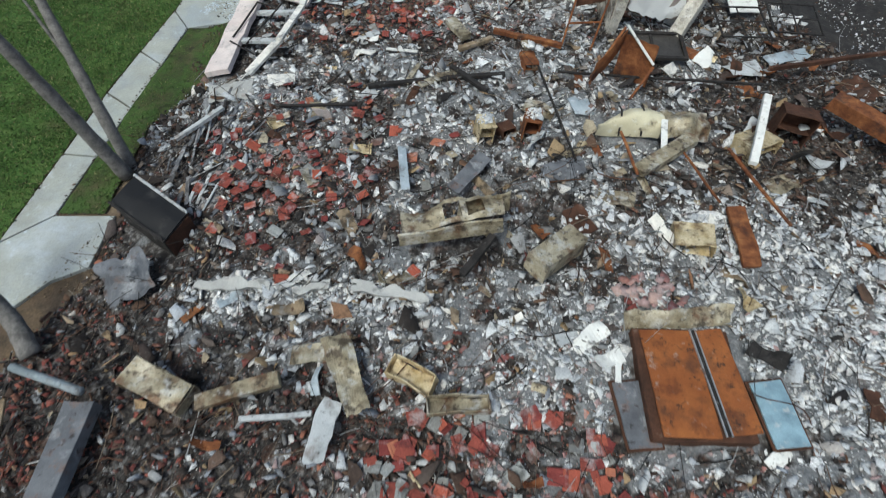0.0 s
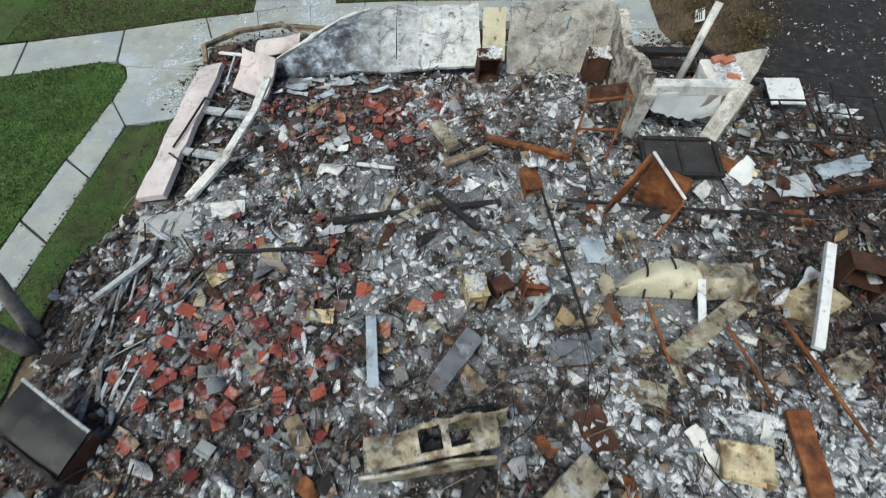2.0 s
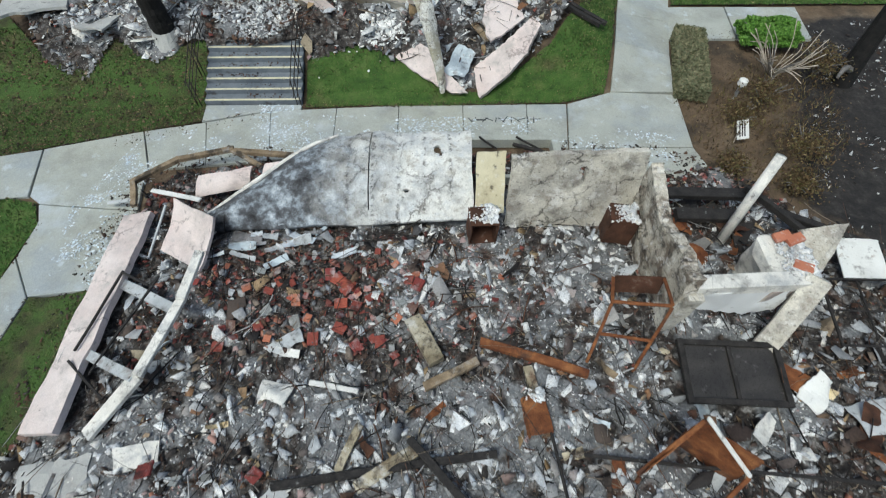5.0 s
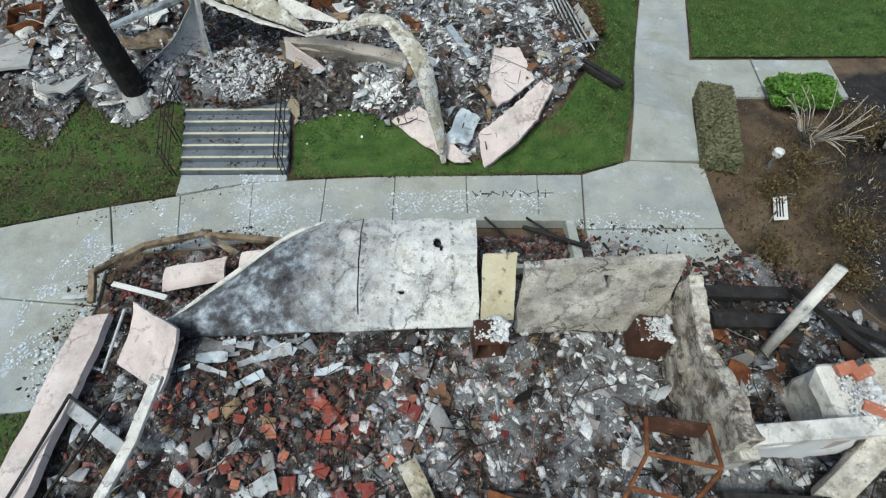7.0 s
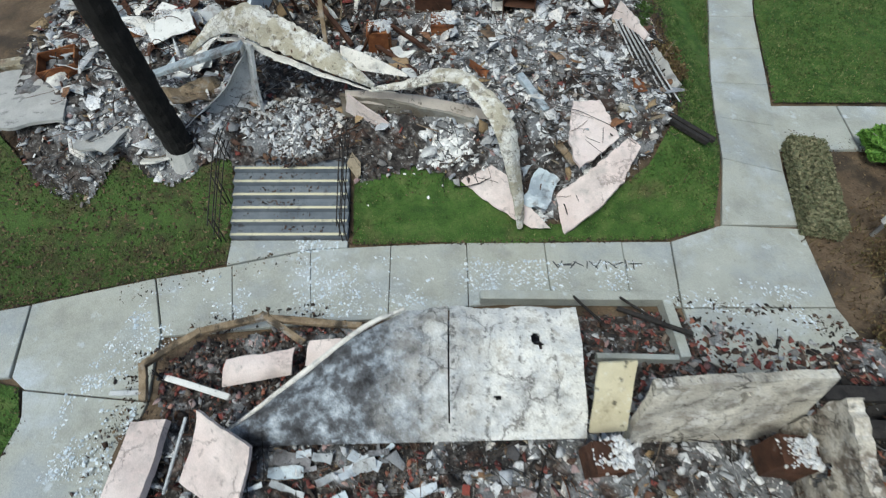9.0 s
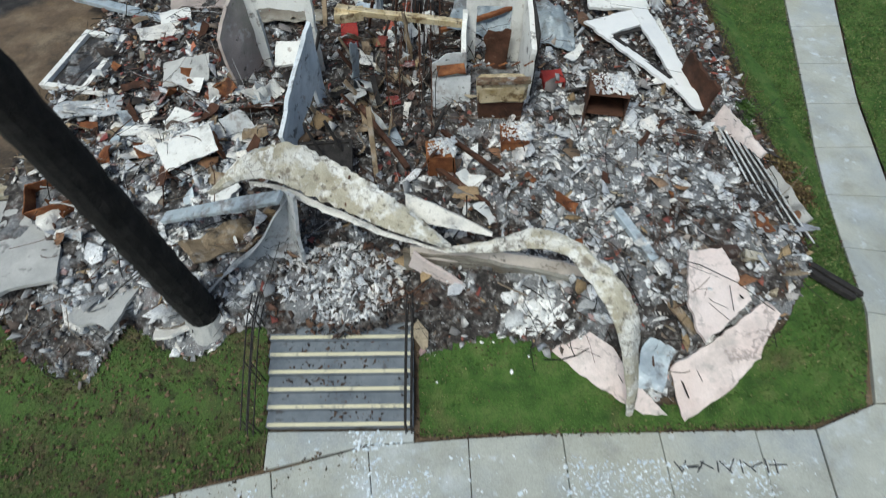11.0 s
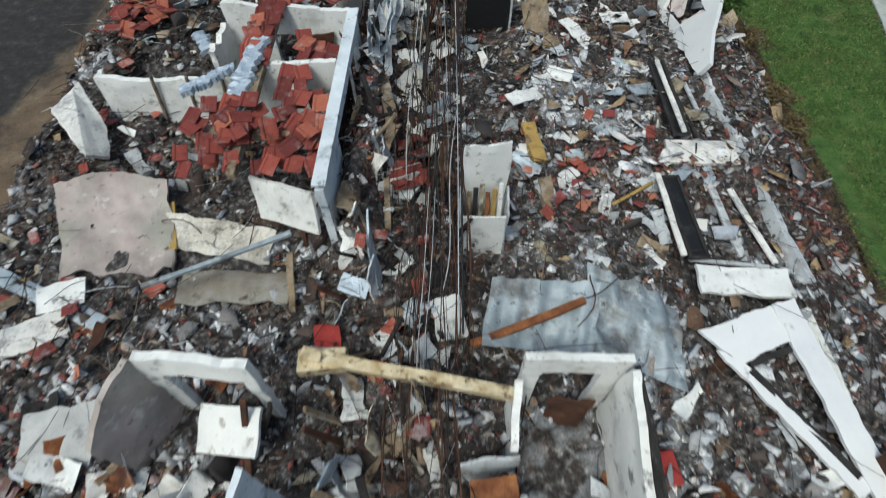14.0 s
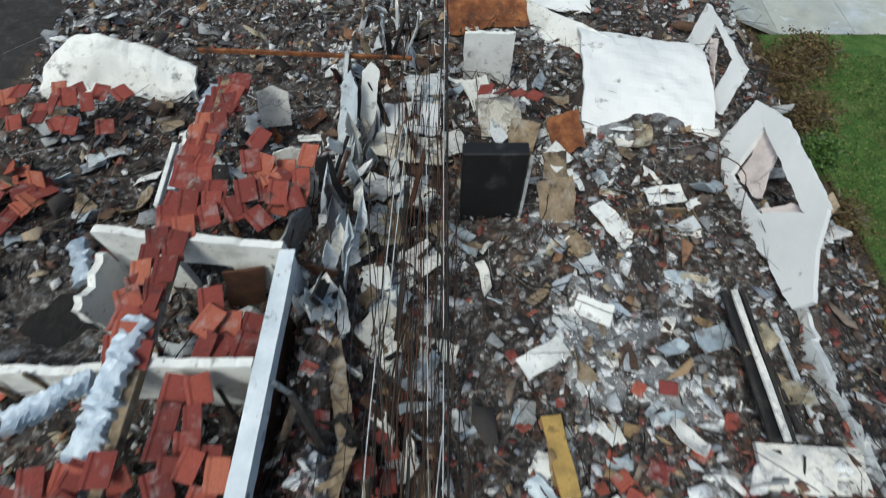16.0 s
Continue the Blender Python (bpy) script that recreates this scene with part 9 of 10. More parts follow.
for k, (lab, sleeves, w) in enumerate((("crumpled silvery-blue duct foil sagging from the wall top", (((-7.78, 37.6, 3.2), (-7.68, 38.3, 3.3), (-7.6, 38.75, 3.38)), ((-7.6, 38.7, 3.4), (-7.5, 39.3, 3.48), (-7.45, 39.9, 3.5))), 0.46),
                                       ("blue-silver duct foil branch over the cross wall", (((-8.85, 38.55, 3.2), (-8.5, 38.75, 3.25), (-8.2, 38.85, 3.3)), ((-8.25, 38.85, 3.32), (-8.0, 39.0, 3.36), (-7.7, 39.1, 3.4))), 0.36),
                                       ("torn blue-silver duct foil beside the tiles", (((-7.6, 43.6, 3.1), (-7.65, 44.1, 3.2), (-7.7, 44.5, 3.2)), ((-7.7, 44.45, 3.22), (-7.72, 44.9, 3.2), (-7.7, 45.4, 3.1))), 0.5),
                                       ("shredded silver foil hanging by the dark room", (((-9.9, 41.9, 2.2), (-9.6, 41.5, 2.3), (-9.35, 41.0, 2.3)), ((-8.2, 43.0, 2.6), (-8.15, 43.3, 2.7), (-8.2, 43.7, 2.6))), 0.3))):
    duct = thing("foil_duct", sleeves[0][0], lab, "duct", "duct foil")
    for n, pts in enumerate(sleeves):
        ribbon("foil_sleeve", [Vector(p) - duct.location for p in pts], (1, 0, 0.2), w * (1 - 0.15 * n), 0.12, M["foil"], "", "", n=24, ragged=0.3, seed=30 + 5 * k + n, parent=duct)
beam("edge_trim", (-7.72, 42.0, 3.3), (-7.78, 43.4, 3.35), 0.09, 0.12, M["white_paint"], "white edge trim along the tiled beam", "trim", 0.02, 164)
beam("roof_beam", (-7.1, 36.0, 3.15), (-7.2, 45.2, 3.35), 0.16, 0.18, M["timber"], "scorched roof beam carrying loose red tiles", "beam", 0.02, 162)
beam("roof_beam", (-8.3, 37.2, 3.1), (-5.6, 37.1, 3.15), 0.14, 0.16, M["timber"], "scorched cross beam under fallen tiles", "beam", 0.02, 163)


# roof tiles, one by one
def tile_mesh(mat="red_tile"):
    """A flat clay pan with a slight camber, a raised side roll and worn corners."""
    vs, fs = [], []
    prof = ((-0.17, 0.0), (-0.155, 0.022), (-0.11, 0.026), (-0.08, 0.006), (0.04, 0.012), (0.13, 0.008), (0.17, 0.0))
    m = len(prof)
    for down in (0, 0.018):
        for j, f in ((-0.21, 0.94), (-0.195, 1.0), (0.195, 1.0), (0.21, 0.95)):
            for x, z in prof:
                vs.append((x * f, j, z - down))
    for i in range(m - 1):
        for j in range(3):
            a = j * m + i
            fs.append((a, a + 1, a + m + 1, a + m))
            b = a + 4 * m
            fs.append((b + 1, b, b + m, b + m + 1))
        fs.append((i + 1, i, 4 * m + i, 4 * m + i + 1))
        fs.append((3 * m + i, 3 * m + i + 1, 7 * m + i + 1, 7 * m + i))
    for j in range(3):
        a, b = j * m, j * m + m - 1
        fs.append((a, a + m, a + 5 * m, a + 4 * m))
        fs.append((b + m, b, b + 4 * m, b + 5 * m))
    me = bpy.data.meshes.new("roof_tile")
    me.from_pydata(vs, [], fs)
    me.materials.append(M[mat])
    return me


TILE = tile_mesh()
DUSTY = tile_mesh("dusty_tile")


def tile_group(label, places, seed, size=(0.9, 1.12), mesh=None):
    """A run of loose clay tiles, each a piece of its own. places: rows of x, y, z, yaw, tilt."""
    e = new("roof_tiles")
    e.location = places[0][:3]
    tagged(e, label, "roof tiles")
    rng = np.random.default_rng(seed)
    for x, y, z, yaw, tilt in places:
        if y < 22 and (x < -6.0 or y > 17.2 or (y > 12.8 and x < -4.6)) or z < heap1(x, y) + 0.3 and not is_clear(np.array([x]), np.array([y]))[0]:
            continue
        ob = new("roof_tile", mesh or TILE)
        ob.parent = e
        ob.matrix_basis = Matrix.Translation(Vector((x, y, z)) - e.location) @ pose(0, 0, 0, tilt + rng.normal(0, 7), rng.normal(0, 7), yaw + rng.normal(0, 10)) @ Matrix.Scale(rng.uniform(*size), 4)
    return e


rng = np.random.default_rng(77)
run = []
for k in range(22):
    y = 39.3 + 0.27 * k
    n = 2 if y < 41.7 else 4 if y < 42.6 else 3 if y < 43.1 else 2
    for j in range(n):
        if rng.random() < (0.95 if n == 2 else 0.85):
            run.append((-7.42 - 0.06 * math.sin(k * 0.5) + 0.07 * max(0, y - 43) + 0.31 * j + rng.normal(0, 0.03), y + rng.normal(0, 0.03), 3.5 - 0.05 * max(0, j - 1) + rng.normal(0, 0.02), 4 + rng.normal(0, 5 + 8 * (n > 2)), 12))
tile_group("overlapping red clay tiles along a roof beam", run, 1)
run = []
for i in range(9):
    for j in range(5):
        if rng.random() < 0.95 - 0.4 * (j < 2 and i > 5):
            run.append((-8.1 + 0.31 * i + rng.normal(0, 0.09), 36.3 + 0.36 * j + rng.normal(0, 0.1) + 0.1 * math.sin(i * 1.3), 3.2 + 0.07 * j + 0.08 * math.sin(i * 0.9) + rng.normal(0, 0.06), rng.normal(0, 24), 10 + rng.normal(0, 10)))
for i in range(6):
    run.append((-6.5 + 0.33 * (i % 2), 38.1 + 0.37 * (i // 2), 3.4 + rng.normal(0, 0.03), 4, 10))
run += [(-7.7 + rng.uniform(0, 2.0), 36.5 + rng.uniform(0, 1.5), 3.42 + rng.uniform(0, 0.2), rng.normal(0, 35), 10 + rng.normal(0, 12)) for i in range(14)]
tile_group("sagging patch of red clay roof tiles", run, 2, (0.82, 1.05))
run = [(-6.3 + 0.32 * (i % 3) + rng.normal(0, 0.05), 39.5 + 0.36 * (i // 3), 3.35 + rng.normal(0, 0.06), -12 + rng.normal(0, 10), 8) for i in range(7)]
run += [(-6.25 + 0.3 * (i % 4) + rng.normal(0, 0.06), 41.9 + 0.4 * (i // 4) + rng.normal(0, 0.12), 3.35 + rng.normal(0, 0.1), rng.normal(0, 30), 12) for i in range(17)]
tile_group("small cluster of red clay tiles on wall head", run, 3)
run = [(-12.4 + 0.4 * (i % 9) + rng.normal(0, 0.12), 44.8 + 0.4 * (i // 9) + rng.normal(0, 0.12) + 0.1 * math.sin(i), 2.6 + 0.1 * (i // 9) + rng.normal(0, 0.06), rng.normal(0, 22), 14 + rng.normal(0, 9)) for i in range(27) if i % 9 < 7 and (i * 7) % 5]
run += [(-12.6 + rng.uniform(0, 1.6), 42.2 + rng.uniform(0, 1.8), 2.0 + rng.uniform(0, 0.3), rng.normal(0, 40), rng.normal(0, 20)) for i in range(24)]
tile_group("orange-red clay tiles sliding off the roof edge", run, 4)
tile_group("loose red clay tiles lying on passage rubble", [(x, y, heap1(x, y) + 0.15, rng.uniform(0, 360), rng.normal(0, 25)) for x, y in zip(rng.uniform(-4.9, -3.2, 26), rng.uniform(30, 42, 26))], 5, (0.5, 0.9), DUSTY)
tile_group("loose clay tiles strewn over room rubble", [(x, y, heap1(x, y) + 0.14, rng.uniform(0, 360), rng.normal(0, 25)) for x, y in zip(rng.uniform(-1.8, 2.1, 34), rng.normal(37.6, 1.3, 34))], 6, (0.4, 0.8), DUSTY)
tile_group("loose red clay tiles near the slope", [(x, y, heap1(x, y) + 0.14, rng.uniform(0, 360), rng.normal(0, 25)) for x, y in zip(rng.uniform(-12, -8.6, 40), rng.uniform(29, 42, 40))], 7, (0.5, 0.9), DUSTY)
tile_group("red clay tiles strewn over the near house", [(x, y, heap1(x, y) + 0.12, rng.uniform(0, 360), rng.normal(0, 22)) for x, y in zip(rng.normal(-3.3, 1.7, 130), rng.normal(9.1, 1.6, 130))], 8, (0.35, 0.85), DUSTY)
tile_group("red and orange clay tiles below the metal cabinet", [(x, y, heap1(x, y) + 0.12, rng.uniform(0, 360), rng.normal(0, 22)) for x, y in zip(rng.uniform(-1.2, 3.3, 110), rng.uniform(0.6, 3.0, 110))], 9, (0.4, 0.9), DUSTY)
tile_group("broken clay tiles around the far wall of the near house", [(x, y, heap1(x, y) + 0.1, rng.uniform(0, 360), rng.normal(0, 22)) for x, y in zip(rng.normal(-1.2, 2.0, 70), rng.normal(15.6, 0.7, 70))], 10, (0.28, 0.7), DUSTY)

tile_group("heap of red clay tiles in the passage", [(x, y, heap1(x, y) + 0.35 + 0.03 * (n % 4), rng.uniform(0, 360), rng.normal(0, 25)) for n, (x, y) in enumerate(zip(rng.normal(-3.9, 0.25, 22), rng.normal(37.1, 0.45, 22)))], 11, (0.6, 0.95))
tile_group("few red clay tiles on cream boards", [(-1.9 + 0.35 * n, 45.9 - 0.1 * n, 2.62 + 0.03 * n, rng.uniform(0, 360), 25) for n in range(4)], 12, (0.8, 1.1))

# standing sheets and torn boards of the passage
for k, (a, b, h, mat, lab) in enumerate((
        ((-6.35, 43.1, FZ), (-5.5, 43.25, FZ), (0.3, 0.25, 2.25), "stucco", "pale wall board standing behind the tiles"),
        ((-5.9, 41.7, FZ), (-5.5, 42.6, FZ), (0.1, 0.1, 1.6), "grey_paint", "grey-white torn board in the passage corner"),
        ((-5.3, 44.0, FZ), (-4.92, 44.05, FZ), (0.45, 1.1, 2.6), "blue_wall", "tall blue-white strip leaning in the passage"),
        ((-4.98, 43.95, FZ), (-4.84, 44.0, FZ), (0.38, 1.2, 2.3), "char", "black charred strip leaning in the passage"),
        ((-4.8, 44.7, FZ + 0.6), (-4.4, 44.75, FZ + 0.6), (0.3, 0.8, 1.9), "white_paint", "white pointed board leaning in the passage"),
        ((-4.5, 44.4, FZ + 0.4), (-4.25, 44.4, FZ + 0.4), (-0.2, 0.5, 1.1), "scorched_stucco", "cream splintered board in the passage"),
        ((-7.0, 45.3, 2.0), (-6.3, 45.4, 2.0), (0.1, 0.2, 1.0), "stucco", "white broken board beside the tiled beam"))):
    panel("wall_board", a, b, h, M[mat], lab, "board", thick=0.04, ragged=0.1, wave=0.04, nu=14, nv=22, seed=1720 + k, bites=0.05, top=[0.9, 1.0, 0.85])
for k in range(26):
    rng = np.random.default_rng(1740 + k)
    x, y, h = -4.75 + rng.normal(0, 0.16), rng.uniform(40.0, 45.0), rng.uniform(0.7, 1.7)
    w, a = rng.uniform(0.12, 0.32), rng.normal(0.3, 0.5)
    panel("torn_strip", (x, y, heap1(x, y) - 0.1), (x + w * math.cos(a), y + w * math.sin(a), heap1(x, y) - 0.1), (rng.normal(0.05, 0.2), rng.normal(0.3, 0.25), h), M[("grey_paint", "blue_wall", "stucco", "blue_wall", "purple_panel", "white_paint")[k % 6]],
          "torn blue-grey sheet strip standing in the passage", "strip", group="standing strips", thick=0.012, ragged=0.2, wave=0.1, curl=0.2, nu=6, nv=14, seed=1740 + k, bites=0.1, top=[0.7, 1.0, 0.6])
for k, (x, y, w, d, yaw, mat, lab) in enumerate((
        (-3.75, 45.5, 1.7, 1.0, 4, "clean_white", "pale sheet lying flat across the passage"), (-3.6, 44.6, 1.6, 0.7, -8, "scorched_stucco", "grey-green flat board across the passage"),
        (-4.1, 41.35, 0.6, 0.5, 15, "white_paint", "white flaked board in the passage"), (-3.4, 43.4, 0.7, 0.6, -20, "stucco", "pale plaster board in the passage"), (-3.9, 42.5, 0.5, 0.8, 12, "tan_metal", "tan board fallen in the passage"),
        (-3.2, 41.9, 0.6, 0.7, 40, "stucco", "pale plaster board beside the wires"), (-4.2, 43.5, 0.6, 0.5, -30, "white_paint", "white plaster board by standing strips"), (-3.3, 46.4, 0.9, 0.6, 10, "grey_paint", "grey board near passage end"),
        (-2.6, 44.9, 0.5, 0.7, 20, "stucco", "pale board beside the cabinet"), (-4.45, 39.2, 0.3, 1.7, 12, "timber", "brown scorched plank board in the passage"), (-4.35, 37.9, 0.28, 1.1, -20, "timber", "brown broken plank board near the door"))):
    scrap("wall_board", x, y, heap1(x, y) + 0.24, w, d, yaw, M[mat], lab, "board", (8 + 3 * (k % 4), 5 - 3 * (k % 3)), 0.03, 0.05, 0.14, 1780 + k)

# rods and wires hanging along the passage
for k in range(84):
    rng = np.random.default_rng(500 + k)
    x = -3.4 + rng.normal(0, 0.45) if k > 8 else -2.85 + rng.normal(0, 0.06)
    y = rng.uniform(29, 46)
    L = rng.uniform(2.0, 5.5)
    z = rng.uniform(1.9, 3.0)
    x1 = x + rng.normal(0, 0.15)
    tube("wire", [(x, y, heap1(x, y) - 0.06), (x + rng.normal(0, 0.08), y + L * 0.3, z), (x + rng.normal(0, 0.1), y + L * 0.7, z - 0.1), (x1, y + L, heap1(x1, y + L) - 0.06)], rng.uniform(0.006, 0.014),
         M[("dark_rust", "char", "dark_rust", "stick")[k % 4]], "rusty rod or wire strung along the passage", "wire", n=12, sides=5, group="passage wires")
for k in range(46):
    rng = np.random.default_rng(1500 + k)
    x, y, L = -3.35 + rng.normal(0, 0.4), rng.uniform(30, 42), rng.uniform(4, 10)
    z = rng.uniform(2.4, 3.2)
    x1 = x + rng.normal(0, 0.25)
    tube("wire", [(x, y, heap1(x, y) - 0.06), (x + 0.1 * rng.normal(), y + 0.12 * L, z - 0.2), (0.5 * (x + x1), y + 0.5 * L, z), (x1, y + 0.9 * L, z - 0.1), (x1, y + L, heap1(x1, y + L) - 0.06)], rng.uniform(0.006, 0.013),
         M[("dark_rust", "char", "stick", "dark_rust", "char", "grey_paint", "dark_rust")[k % 7]], "long rusty wire strung along the passage", "wire", n=16, sides=5, group="passage wires")
for k in range(34):
    rng = np.random.default_rng(1600 + k)
    x, y = rng.uniform(-5.1, -3.3), rng.uniform(29, 50)
    z, H, w = heap1(x, y), rng.uniform(0.9, 2.1), rng.uniform(0.15, 0.5)
    panel("plaster_strip", (x, y, z - 0.1), (x + rng.normal(0, 0.1), y + w, z - 0.1), (rng.normal(0, 0.25), rng.normal(0, 0.5), H), M[("grey_paint", "white_paint", "timber", "blue_grey_metal", "dark_rust", "pale_fascia", "char")[k % 7]], "tall torn plaster strip leaning in the passage", "strip",
          thick=0.03, ragged=0.3, wave=0.08, nu=6, nv=14, seed=1600 + k, group="leaning strips")
tube("cable", [(-2.85, 33.0, 2.9), (-2.82, 38, 3.0), (-2.84, 44, 3.0), (-2.83, 52, 2.9)], 0.01, M["grey_paint"], "pale cable running straight down the passage", "cable", n=24)
tube("cable", [(-2.78, 33.0, 2.86), (-2.75, 38, 2.96), (-2.77, 44, 2.95), (-2.76, 52, 2.86)], 0.018, M["char"], "black cable running straight down the passage", "cable", n=24)
for k in range(46):
    rng = np.random.default_rng(700 + k)
    x, y = rng.uniform(-11, 3.5), rng.uniform(26.5, 46)
    a, L, z = rng.uniform(0, 6.28), rng.uniform(0.8, 2.4), heap1(x, y)
    tube("wire", [(x, y, z - 0.08), (x + 0.3 * L * math.cos(a), y + 0.3 * L * math.sin(a), z + 0.5), (x + 0.7 * L * math.cos(a + 0.3), y + 0.7 * L * math.sin(a + 0.3), z + 0.55), (x + L * math.cos(a + 0.1), y + L * math.sin(a + 0.1), z - 0.1)],
         0.012, M["dark_rust"] if k % 3 else M["char"], "thin rusty wire looping over the rubble", "wire", n=10, sides=5, group="loose wires")
for k in range(56):
    rng = np.random.default_rng(800 + k)
    x, y = rng.uniform(-6.3, -3.0), rng.uniform(28, 48)
    a, z = rng.uniform(0, 6.28), heap1(x, y)
    beam("charred_stud", (x, y, z - 0.1), (x + 0.5 * math.cos(a), y + 0.7 * math.sin(a) + 0.2, z + rng.uniform(0.5, 1.3)), rng.uniform(0.05, 0.14), 0.06, M[("char", "timber", "dark_rust", "char")[k % 4]], "charred stud standing askew in the passage", "stud", 0.02, 800 + k, group="charred studs")

# ---------------------------------------------------------------- planting by the walks
def shrub(name, x, y, w, d, h, mat, label, n, seed, leaf=0.045, boxy=1.0, group="", loose=0.0):
    """A shrub: a short stem, branching limbs and a crown of many small leaves with an uneven outline."""
    rng = np.random.default_rng(seed)
    z0 = land1(x, y)
    e = thing(name, (x, y, z0), label, "shrub", group)
    for k in range(7):
        a = rng.uniform(0, 6.28)
        r = rng.uniform(0.25, 0.45)
        pts = [(0, 0, -0.05), (0.3 * r * w * math.cos(a), 0.3 * r * d * math.sin(a), h * 0.4), (r * w * math.cos(a), r * d * math.sin(a), h * rng.uniform(0.7, 0.95))]
        vs, fs = tube_mesh(smooth_line(pts, 6), [0.03 - 0.0035 * i for i in range(7)], 5)
        mesh_ob("limb", vs, fs, M["trunk_bark"], e)
    if n:
        u = rng.normal(size=(n, 3))
        u /= np.linalg.norm(u, axis=1)[:, None]
        rr = rng.uniform(0.72, 1.0, n) ** 0.6 * (0.8 + 0.3 * np.array([noise.noise(Vector(p) * 2.3 + Vector((seed, 0, 0))) for p in u]))
        u = np.sign(u) * np.abs(u) ** boxy
        if boxy < 0.5:
            u = rng.uniform(-1, 1, (n, 3))
            ax = rng.integers(0, 3, n)
            u[np.arange(n), ax] = np.sign(u[np.arange(n), ax])
            rr = rng.uniform(0.82, 1.0, n)
        if loose:
            rr = rng.uniform(0.1, 1.0, n) ** 0.7 * (1 + loose * np.array([noise.noise(Vector(p) * 3.1 + Vector((seed * 2.0, 5, 0))) for p in u]))
        c = np.stack([u[:, 0] * w / 2 * rr, u[:, 1] * d / 2 * rr, h * 0.55 + u[:, 2] * h * 0.45 * rr], 1)
        c[:, 2] = np.maximum(c[:, 2], 0.03)
        t1 = rng.normal(size=(n, 3))
        t1 /= np.linalg.norm(t1, axis=1)[:, None]
        t2 = np.cross(t1, rng.normal(size=(n, 3)))
        t2 /= np.linalg.norm(t2, axis=1)[:, None]
        s = leaf * rng.uniform(0.6, 1.3, n)[:, None]
        V = np.stack([c - t1 * s, c + t2 * s * 0.5, c + t1 * s, c - t2 * s * 0.5], 1).reshape(-1, 3)
        F = np.arange(4 * n).reshape(-1, 4)
        mesh_ob("crown", V, F.tolist(), mat, e)
    return e


hedge = shrub("hedge", 8.75, 24.25, 0.95, 3.2, 0.5, M["leaf_olive"], "dull olive clipped hedge beside the walk", 20000, 1, 0.05, 0.35)
hedge.rotation_euler.z = radians(-13)
shrub("bush", 11.6, 25.5, 2.4, 1.6, 0.8, M["leaf_bright"], "bright green rounded bush in bare soil", 16000, 2, 0.05, 0.8)
for k, (x, y, w, h) in enumerate(((10.4, 22.6, 1.6, 0.9), (9.6, 21.9, 1.2, 0.5), (10.9, 20.6, 1.5, 0.6), (12.6, 23.9, 1.6, 1.0), (8.8, 20.0, 0.9, 0.4), (10.3, 19.3, 1.2, 0.5))):
    shrub("dead_shrub", x, y, w, w, h, M["dry_grass"], "dry brown scorched shrub in bare soil", 1500, 10 + k, 0.04, group="dead shrubs", loose=0.9)
shrub("bare_shrub", 11.0, 23.6, 2.0, 1.8, 1.3, M["dry_grass"], "leafless pale shrub with spreading branches", 0, 30)
for k in range(34):
    rng = np.random.default_rng(40 + k)
    a = rng.uniform(0, 6.28)
    tube("twig", [(0.1 * math.cos(a), 0.1 * math.sin(a), 0.3), (0.6 * math.cos(a), 0.6 * math.sin(a), 0.9), (rng.uniform(0.7, 1.2) * math.cos(a + 0.3), rng.uniform(0.7, 1.2) * math.sin(a + 0.3), 1.2 + rng.uniform(-0.4, 0.4))], 0.012, M["pale_twig"], parent=bpy.data.objects["bare_shrub"], n=6, sides=5)
for k, (x, y, w) in enumerate(((4.95, 29.6, 0.8), (5.3, 30.4, 0.7), (5.5, 28.4, 0.9), (5.6, 27.6, 0.8), (5.9, 40.8, 1.2), (6.0, 43.5, 1.4), (5.9, 39.6, 0.9), (6.4, 46.8, 1.8), (6.9, 48.9, 2.2), (7.8, 49.6, 1.8), (5.8, 45.0, 1.2))):
    shrub("bush", x, y, w, w, 0.5 if k < 7 else 0.9, M["leaf_dark"] if k in (0, 1, 10) else M["dry_grass"], "sparse green bush at the house edge" if k in (0, 1, 10) else "dry yellow-brown bush at the house edge", 1500 if k < 7 else 3500, 60 + k, 0.045, group="edge bushes", loose=0.7)
blades("dry_weeds", [[(7.9, 22.6), (10, 24), (13.2, 25.5), (12.5, 21), (10.4, 18.9), (8.3, 19.8)]], 130, 0.14, M["dry_grass"], "sparse dry weeds on bare soil", (7, 18, 14, 26), 9, 0.012)
blades("dry_weeds", [[(5.3, 26), (6.1, 29), (6.4, 33), (7.0, 38), (6.9, 44), (7.1, 51), (5.6, 51), (5.6, 44), (5.7, 37), (5.3, 30), (4.9, 26)]], 260, 0.12, M["dry_grass"], "dry weeds along the house edge", (4, 25, 8, 51), 10, 0.012)

sign = thing("sign_board", (9.3, 21.3, 0.05), "small white sign lying askew on brown soil", "sign")
face = part("board", box_bm(pose(0, 0, 0.12, 62, 0, 72), 0.78, 0.04, 0.3, 0.01), M["white_paint"], sign)
for z in (0.155, 0.215, 0.275):
    part("text_bar", box_bm(pose(0, 0, 0.12, 62, 0, 72) @ Matrix.Translation((0, 0, z - 0.09)), 0.62, 0.046, 0.03, 0.0), M["char"], face, "unreadable dark lettering band")
part("stake", beam_bm((-0.1, -0.3, -0.1), (-0.05, -0.2, 0.3), 0.04, 0.04, 0.0, 1, up=(0, 1, 0)), M["timber"], sign)
lamp = thing("path_light", (9.75, 22.8, 0.02), "small white bollard light in bare soil", "light")
vs, fs = tube_mesh([(0, 0, 0), (0, 0, 0.5)], 0.05, 12)
mesh_ob("post", vs, fs, M["steel"], lamp)
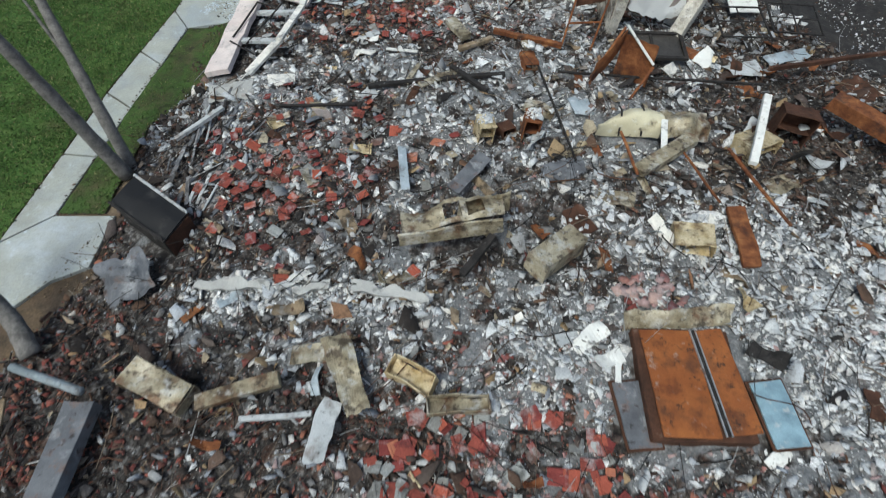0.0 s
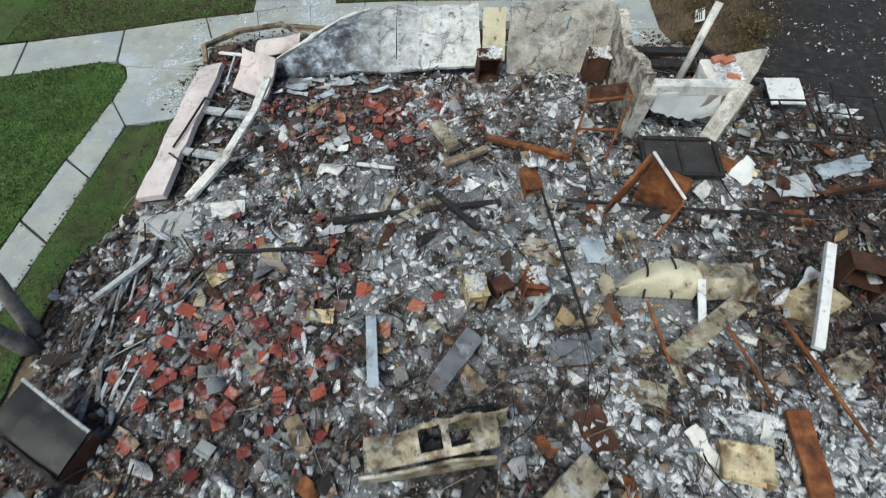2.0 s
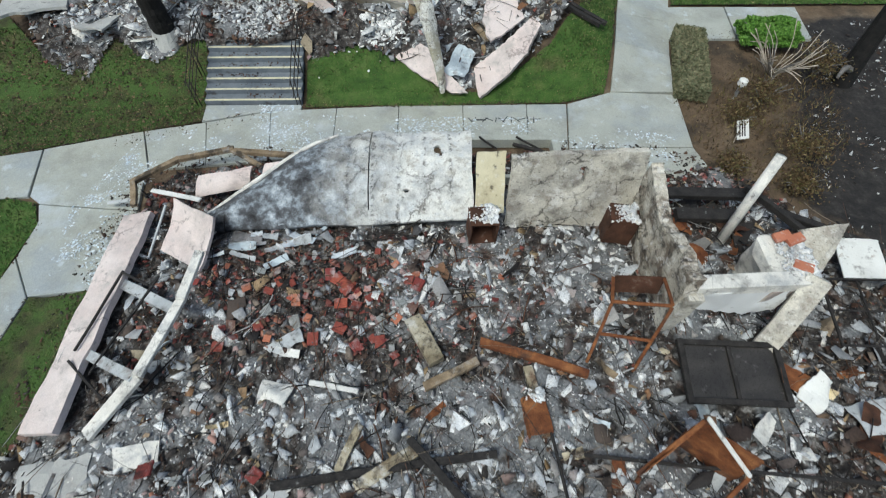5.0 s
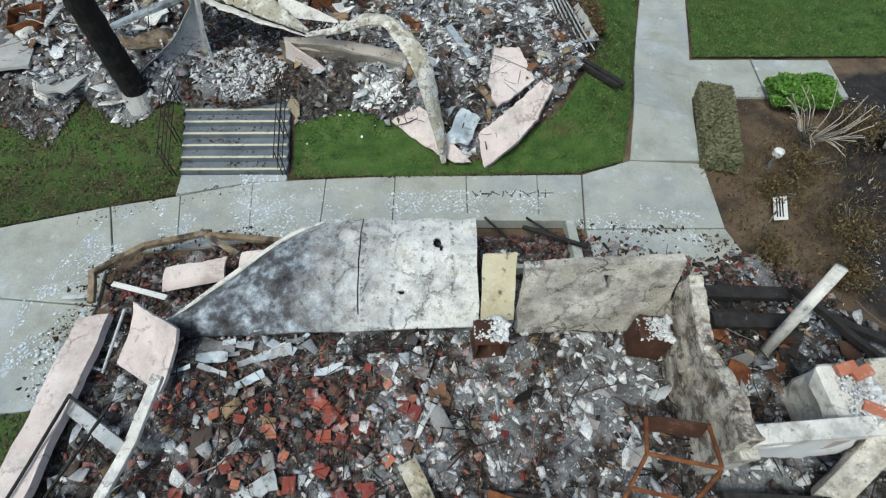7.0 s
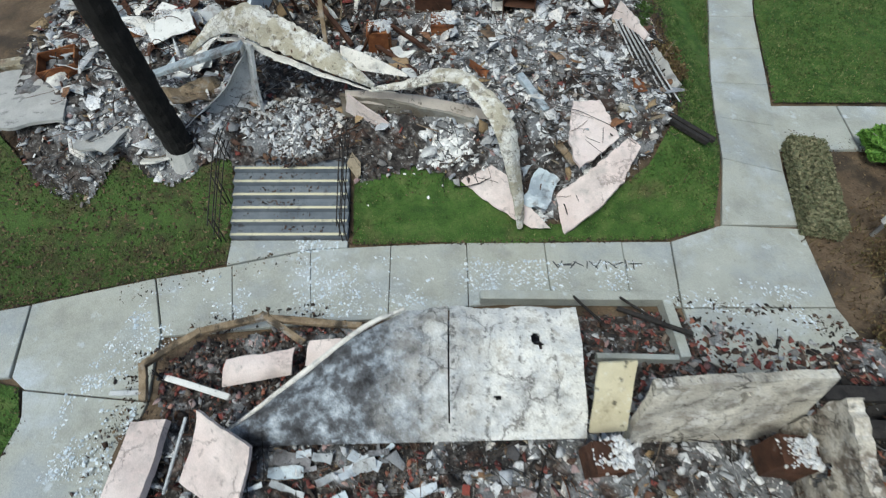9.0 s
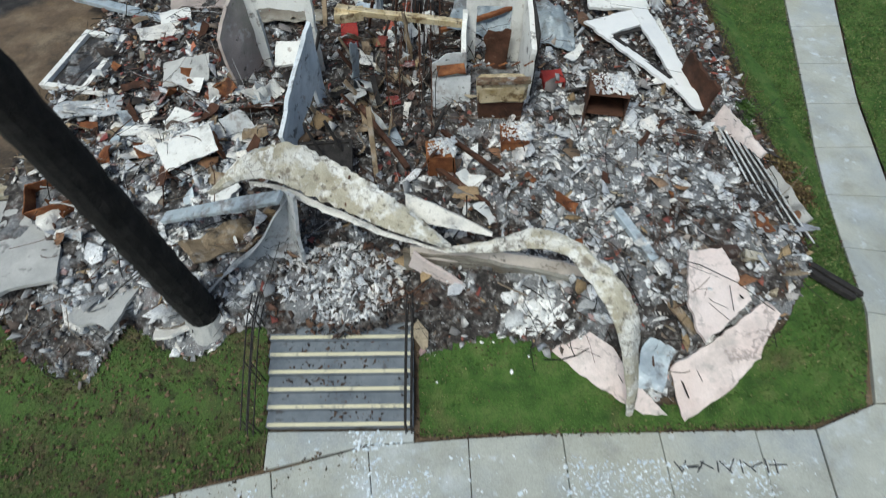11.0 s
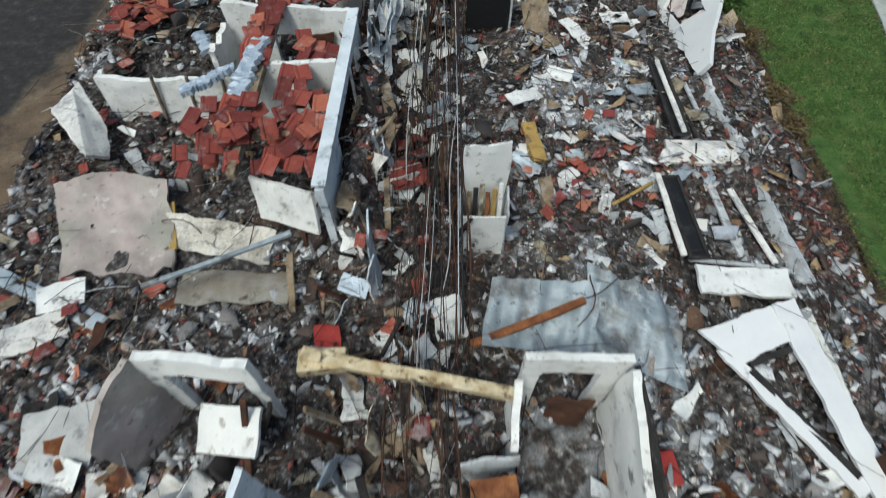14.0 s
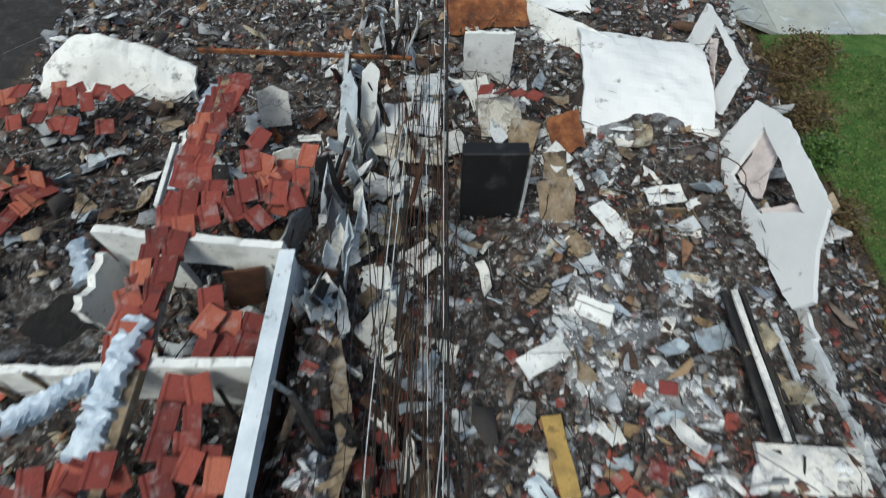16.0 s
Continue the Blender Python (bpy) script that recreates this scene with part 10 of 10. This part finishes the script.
vs, fs = tube_mesh([(0, 0, 0.5), (0, 0, 0.53), (0, 0, 0.68), (0, 0, 0.72)], [0.1, 0.13, 0.13, 0.06], 14)
mesh_ob("head", vs, fs, M["white_paint"], lamp)
stem = thing("tree", (13.4, 23.6, 0.0), "black burnt tree trunk over charred soil", "tree")
vs, fs = tube_mesh(smooth_line([(0, 0, -0.1), (0.15, 0.3, 1.5), (0.5, 0.8, 4.0)], 16), [0.32 - 0.008 * i for i in range(17)], 10)
mesh_ob("trunk", vs, fs, M["burnt_bark"], stem)
vs, fs = tube_mesh(smooth_line([(0, 0, 0.4), (-0.5, -0.3, 0.7), (-0.9, -0.7, 0.7)], 8), [0.12 - 0.01 * i for i in range(9)], 7)
mesh_ob("limb", vs, fs, M["trunk_bark"], stem)

# spray marks on the walk: strokes that cannot be read
marks = thing("spray_marks", (1.8, 21.95, 0.04), "black sprayed strokes on the concrete walk", "paint")
for k, (x, a, L) in enumerate(((0.0, -60, 0.22), (0.12, 60, 0.22), (0.3, 0, 0.3), (0.42, 50, 0.26), (0.55, -30, 0.26), (0.75, 80, 0.2), (0.9, -50, 0.28), (1.02, 55, 0.28), (1.2, 85, 0.24), (1.35, -45, 0.26), (1.5, 20, 0.26), (1.68, 88, 0.26), (1.85, 85, 0.26), (1.9, 0, 0.34), (0.2, 5, 0.4))):
    part("stroke", box_bm(pose(x, 0.02 * math.sin(k * 2.0), 0.0, 0, 0, a), L, 0.028, 0.003, 0.0), M["paint_mark"], marks)

# torn sheets through the rooms of the far house
torn_sheets([(-6.0, 28), (-2.9, 28), (-2.9, 48), (-5.0, 48)], 90, ("grey_paint", "timber", "white_paint", "dark_rust", "grey_paint", "char", "stucco", "timber", "blue_grey_metal", "tan_metal"), 1200, 48, 0.35, 1.0, "standing askew in the passage")
torn_sheets([(-12, 31.2), (-8.3, 31.2), (-6.3, 33.2), (-6.3, 34.2), (-12.3, 34.2)], 26, ("rust", "char", "timber", "dark_rust", "grey_paint", "mud_plaster"), 1350, 22, 0.3, 0.8, "on dark rubble by the room wall")
torn_sheets([(-12, 26), (-6.5, 27), (-6.3, 31), (-12.3, 31.2)], 80, ("stucco", "white_paint", "grey_paint", "rust", "stucco", "white_paint", "blue_grey_metal", "dark_rust", "stucco", "timber"), 1300, 22, 0.35, 1.0, "on pale rubble by the slope")
torn_sheets([(-2.6, 35), (3.2, 35), (3.2, 47), (-2.6, 47)], 80, ("blue_grey_metal", "white_paint", "tan_metal", "grey_paint", "blue_grey_metal", "timber", "stucco"), 1400, 20, 0.3, 0.8, "in the lawn-side rooms")
torn_sheets([(-2.5, 25.6), (4.5, 25.6), (5, 33), (-2.5, 33)], 44, ("dark_rust", "white_paint", "stucco", "rust", "grey_paint", "char"), 1500, 25, 0.3, 0.7, "on white ash behind the steps")
torn_sheets([(-11.5, 35.5), (-5.6, 35.5), (-5.6, 47), (-12.5, 47)], 60, ("grey_paint", "white_paint", "dark_rust", "char", "blue_grey_metal", "timber"), 1600, 28, 0.35, 1.0, "inside the walled rooms")
torn_sheets([(-5.0, 39), (-2.9, 39), (-2.9, 49), (-4.9, 49)], 44, ("grey_paint", "white_paint", "stucco", "blue_grey_metal", "timber"), 1800, 40, 0.3, 0.9, "in the far end of the passage")
torn_sheets([(-9.4, 41.8), (-5.6, 41.8), (-5.6, 45.5), (-9.0, 45.5)], 26, ("grey_paint", "white_paint", "stucco", "rust"), 1900, 35, 0.3, 0.8, "in the room behind the tiles")
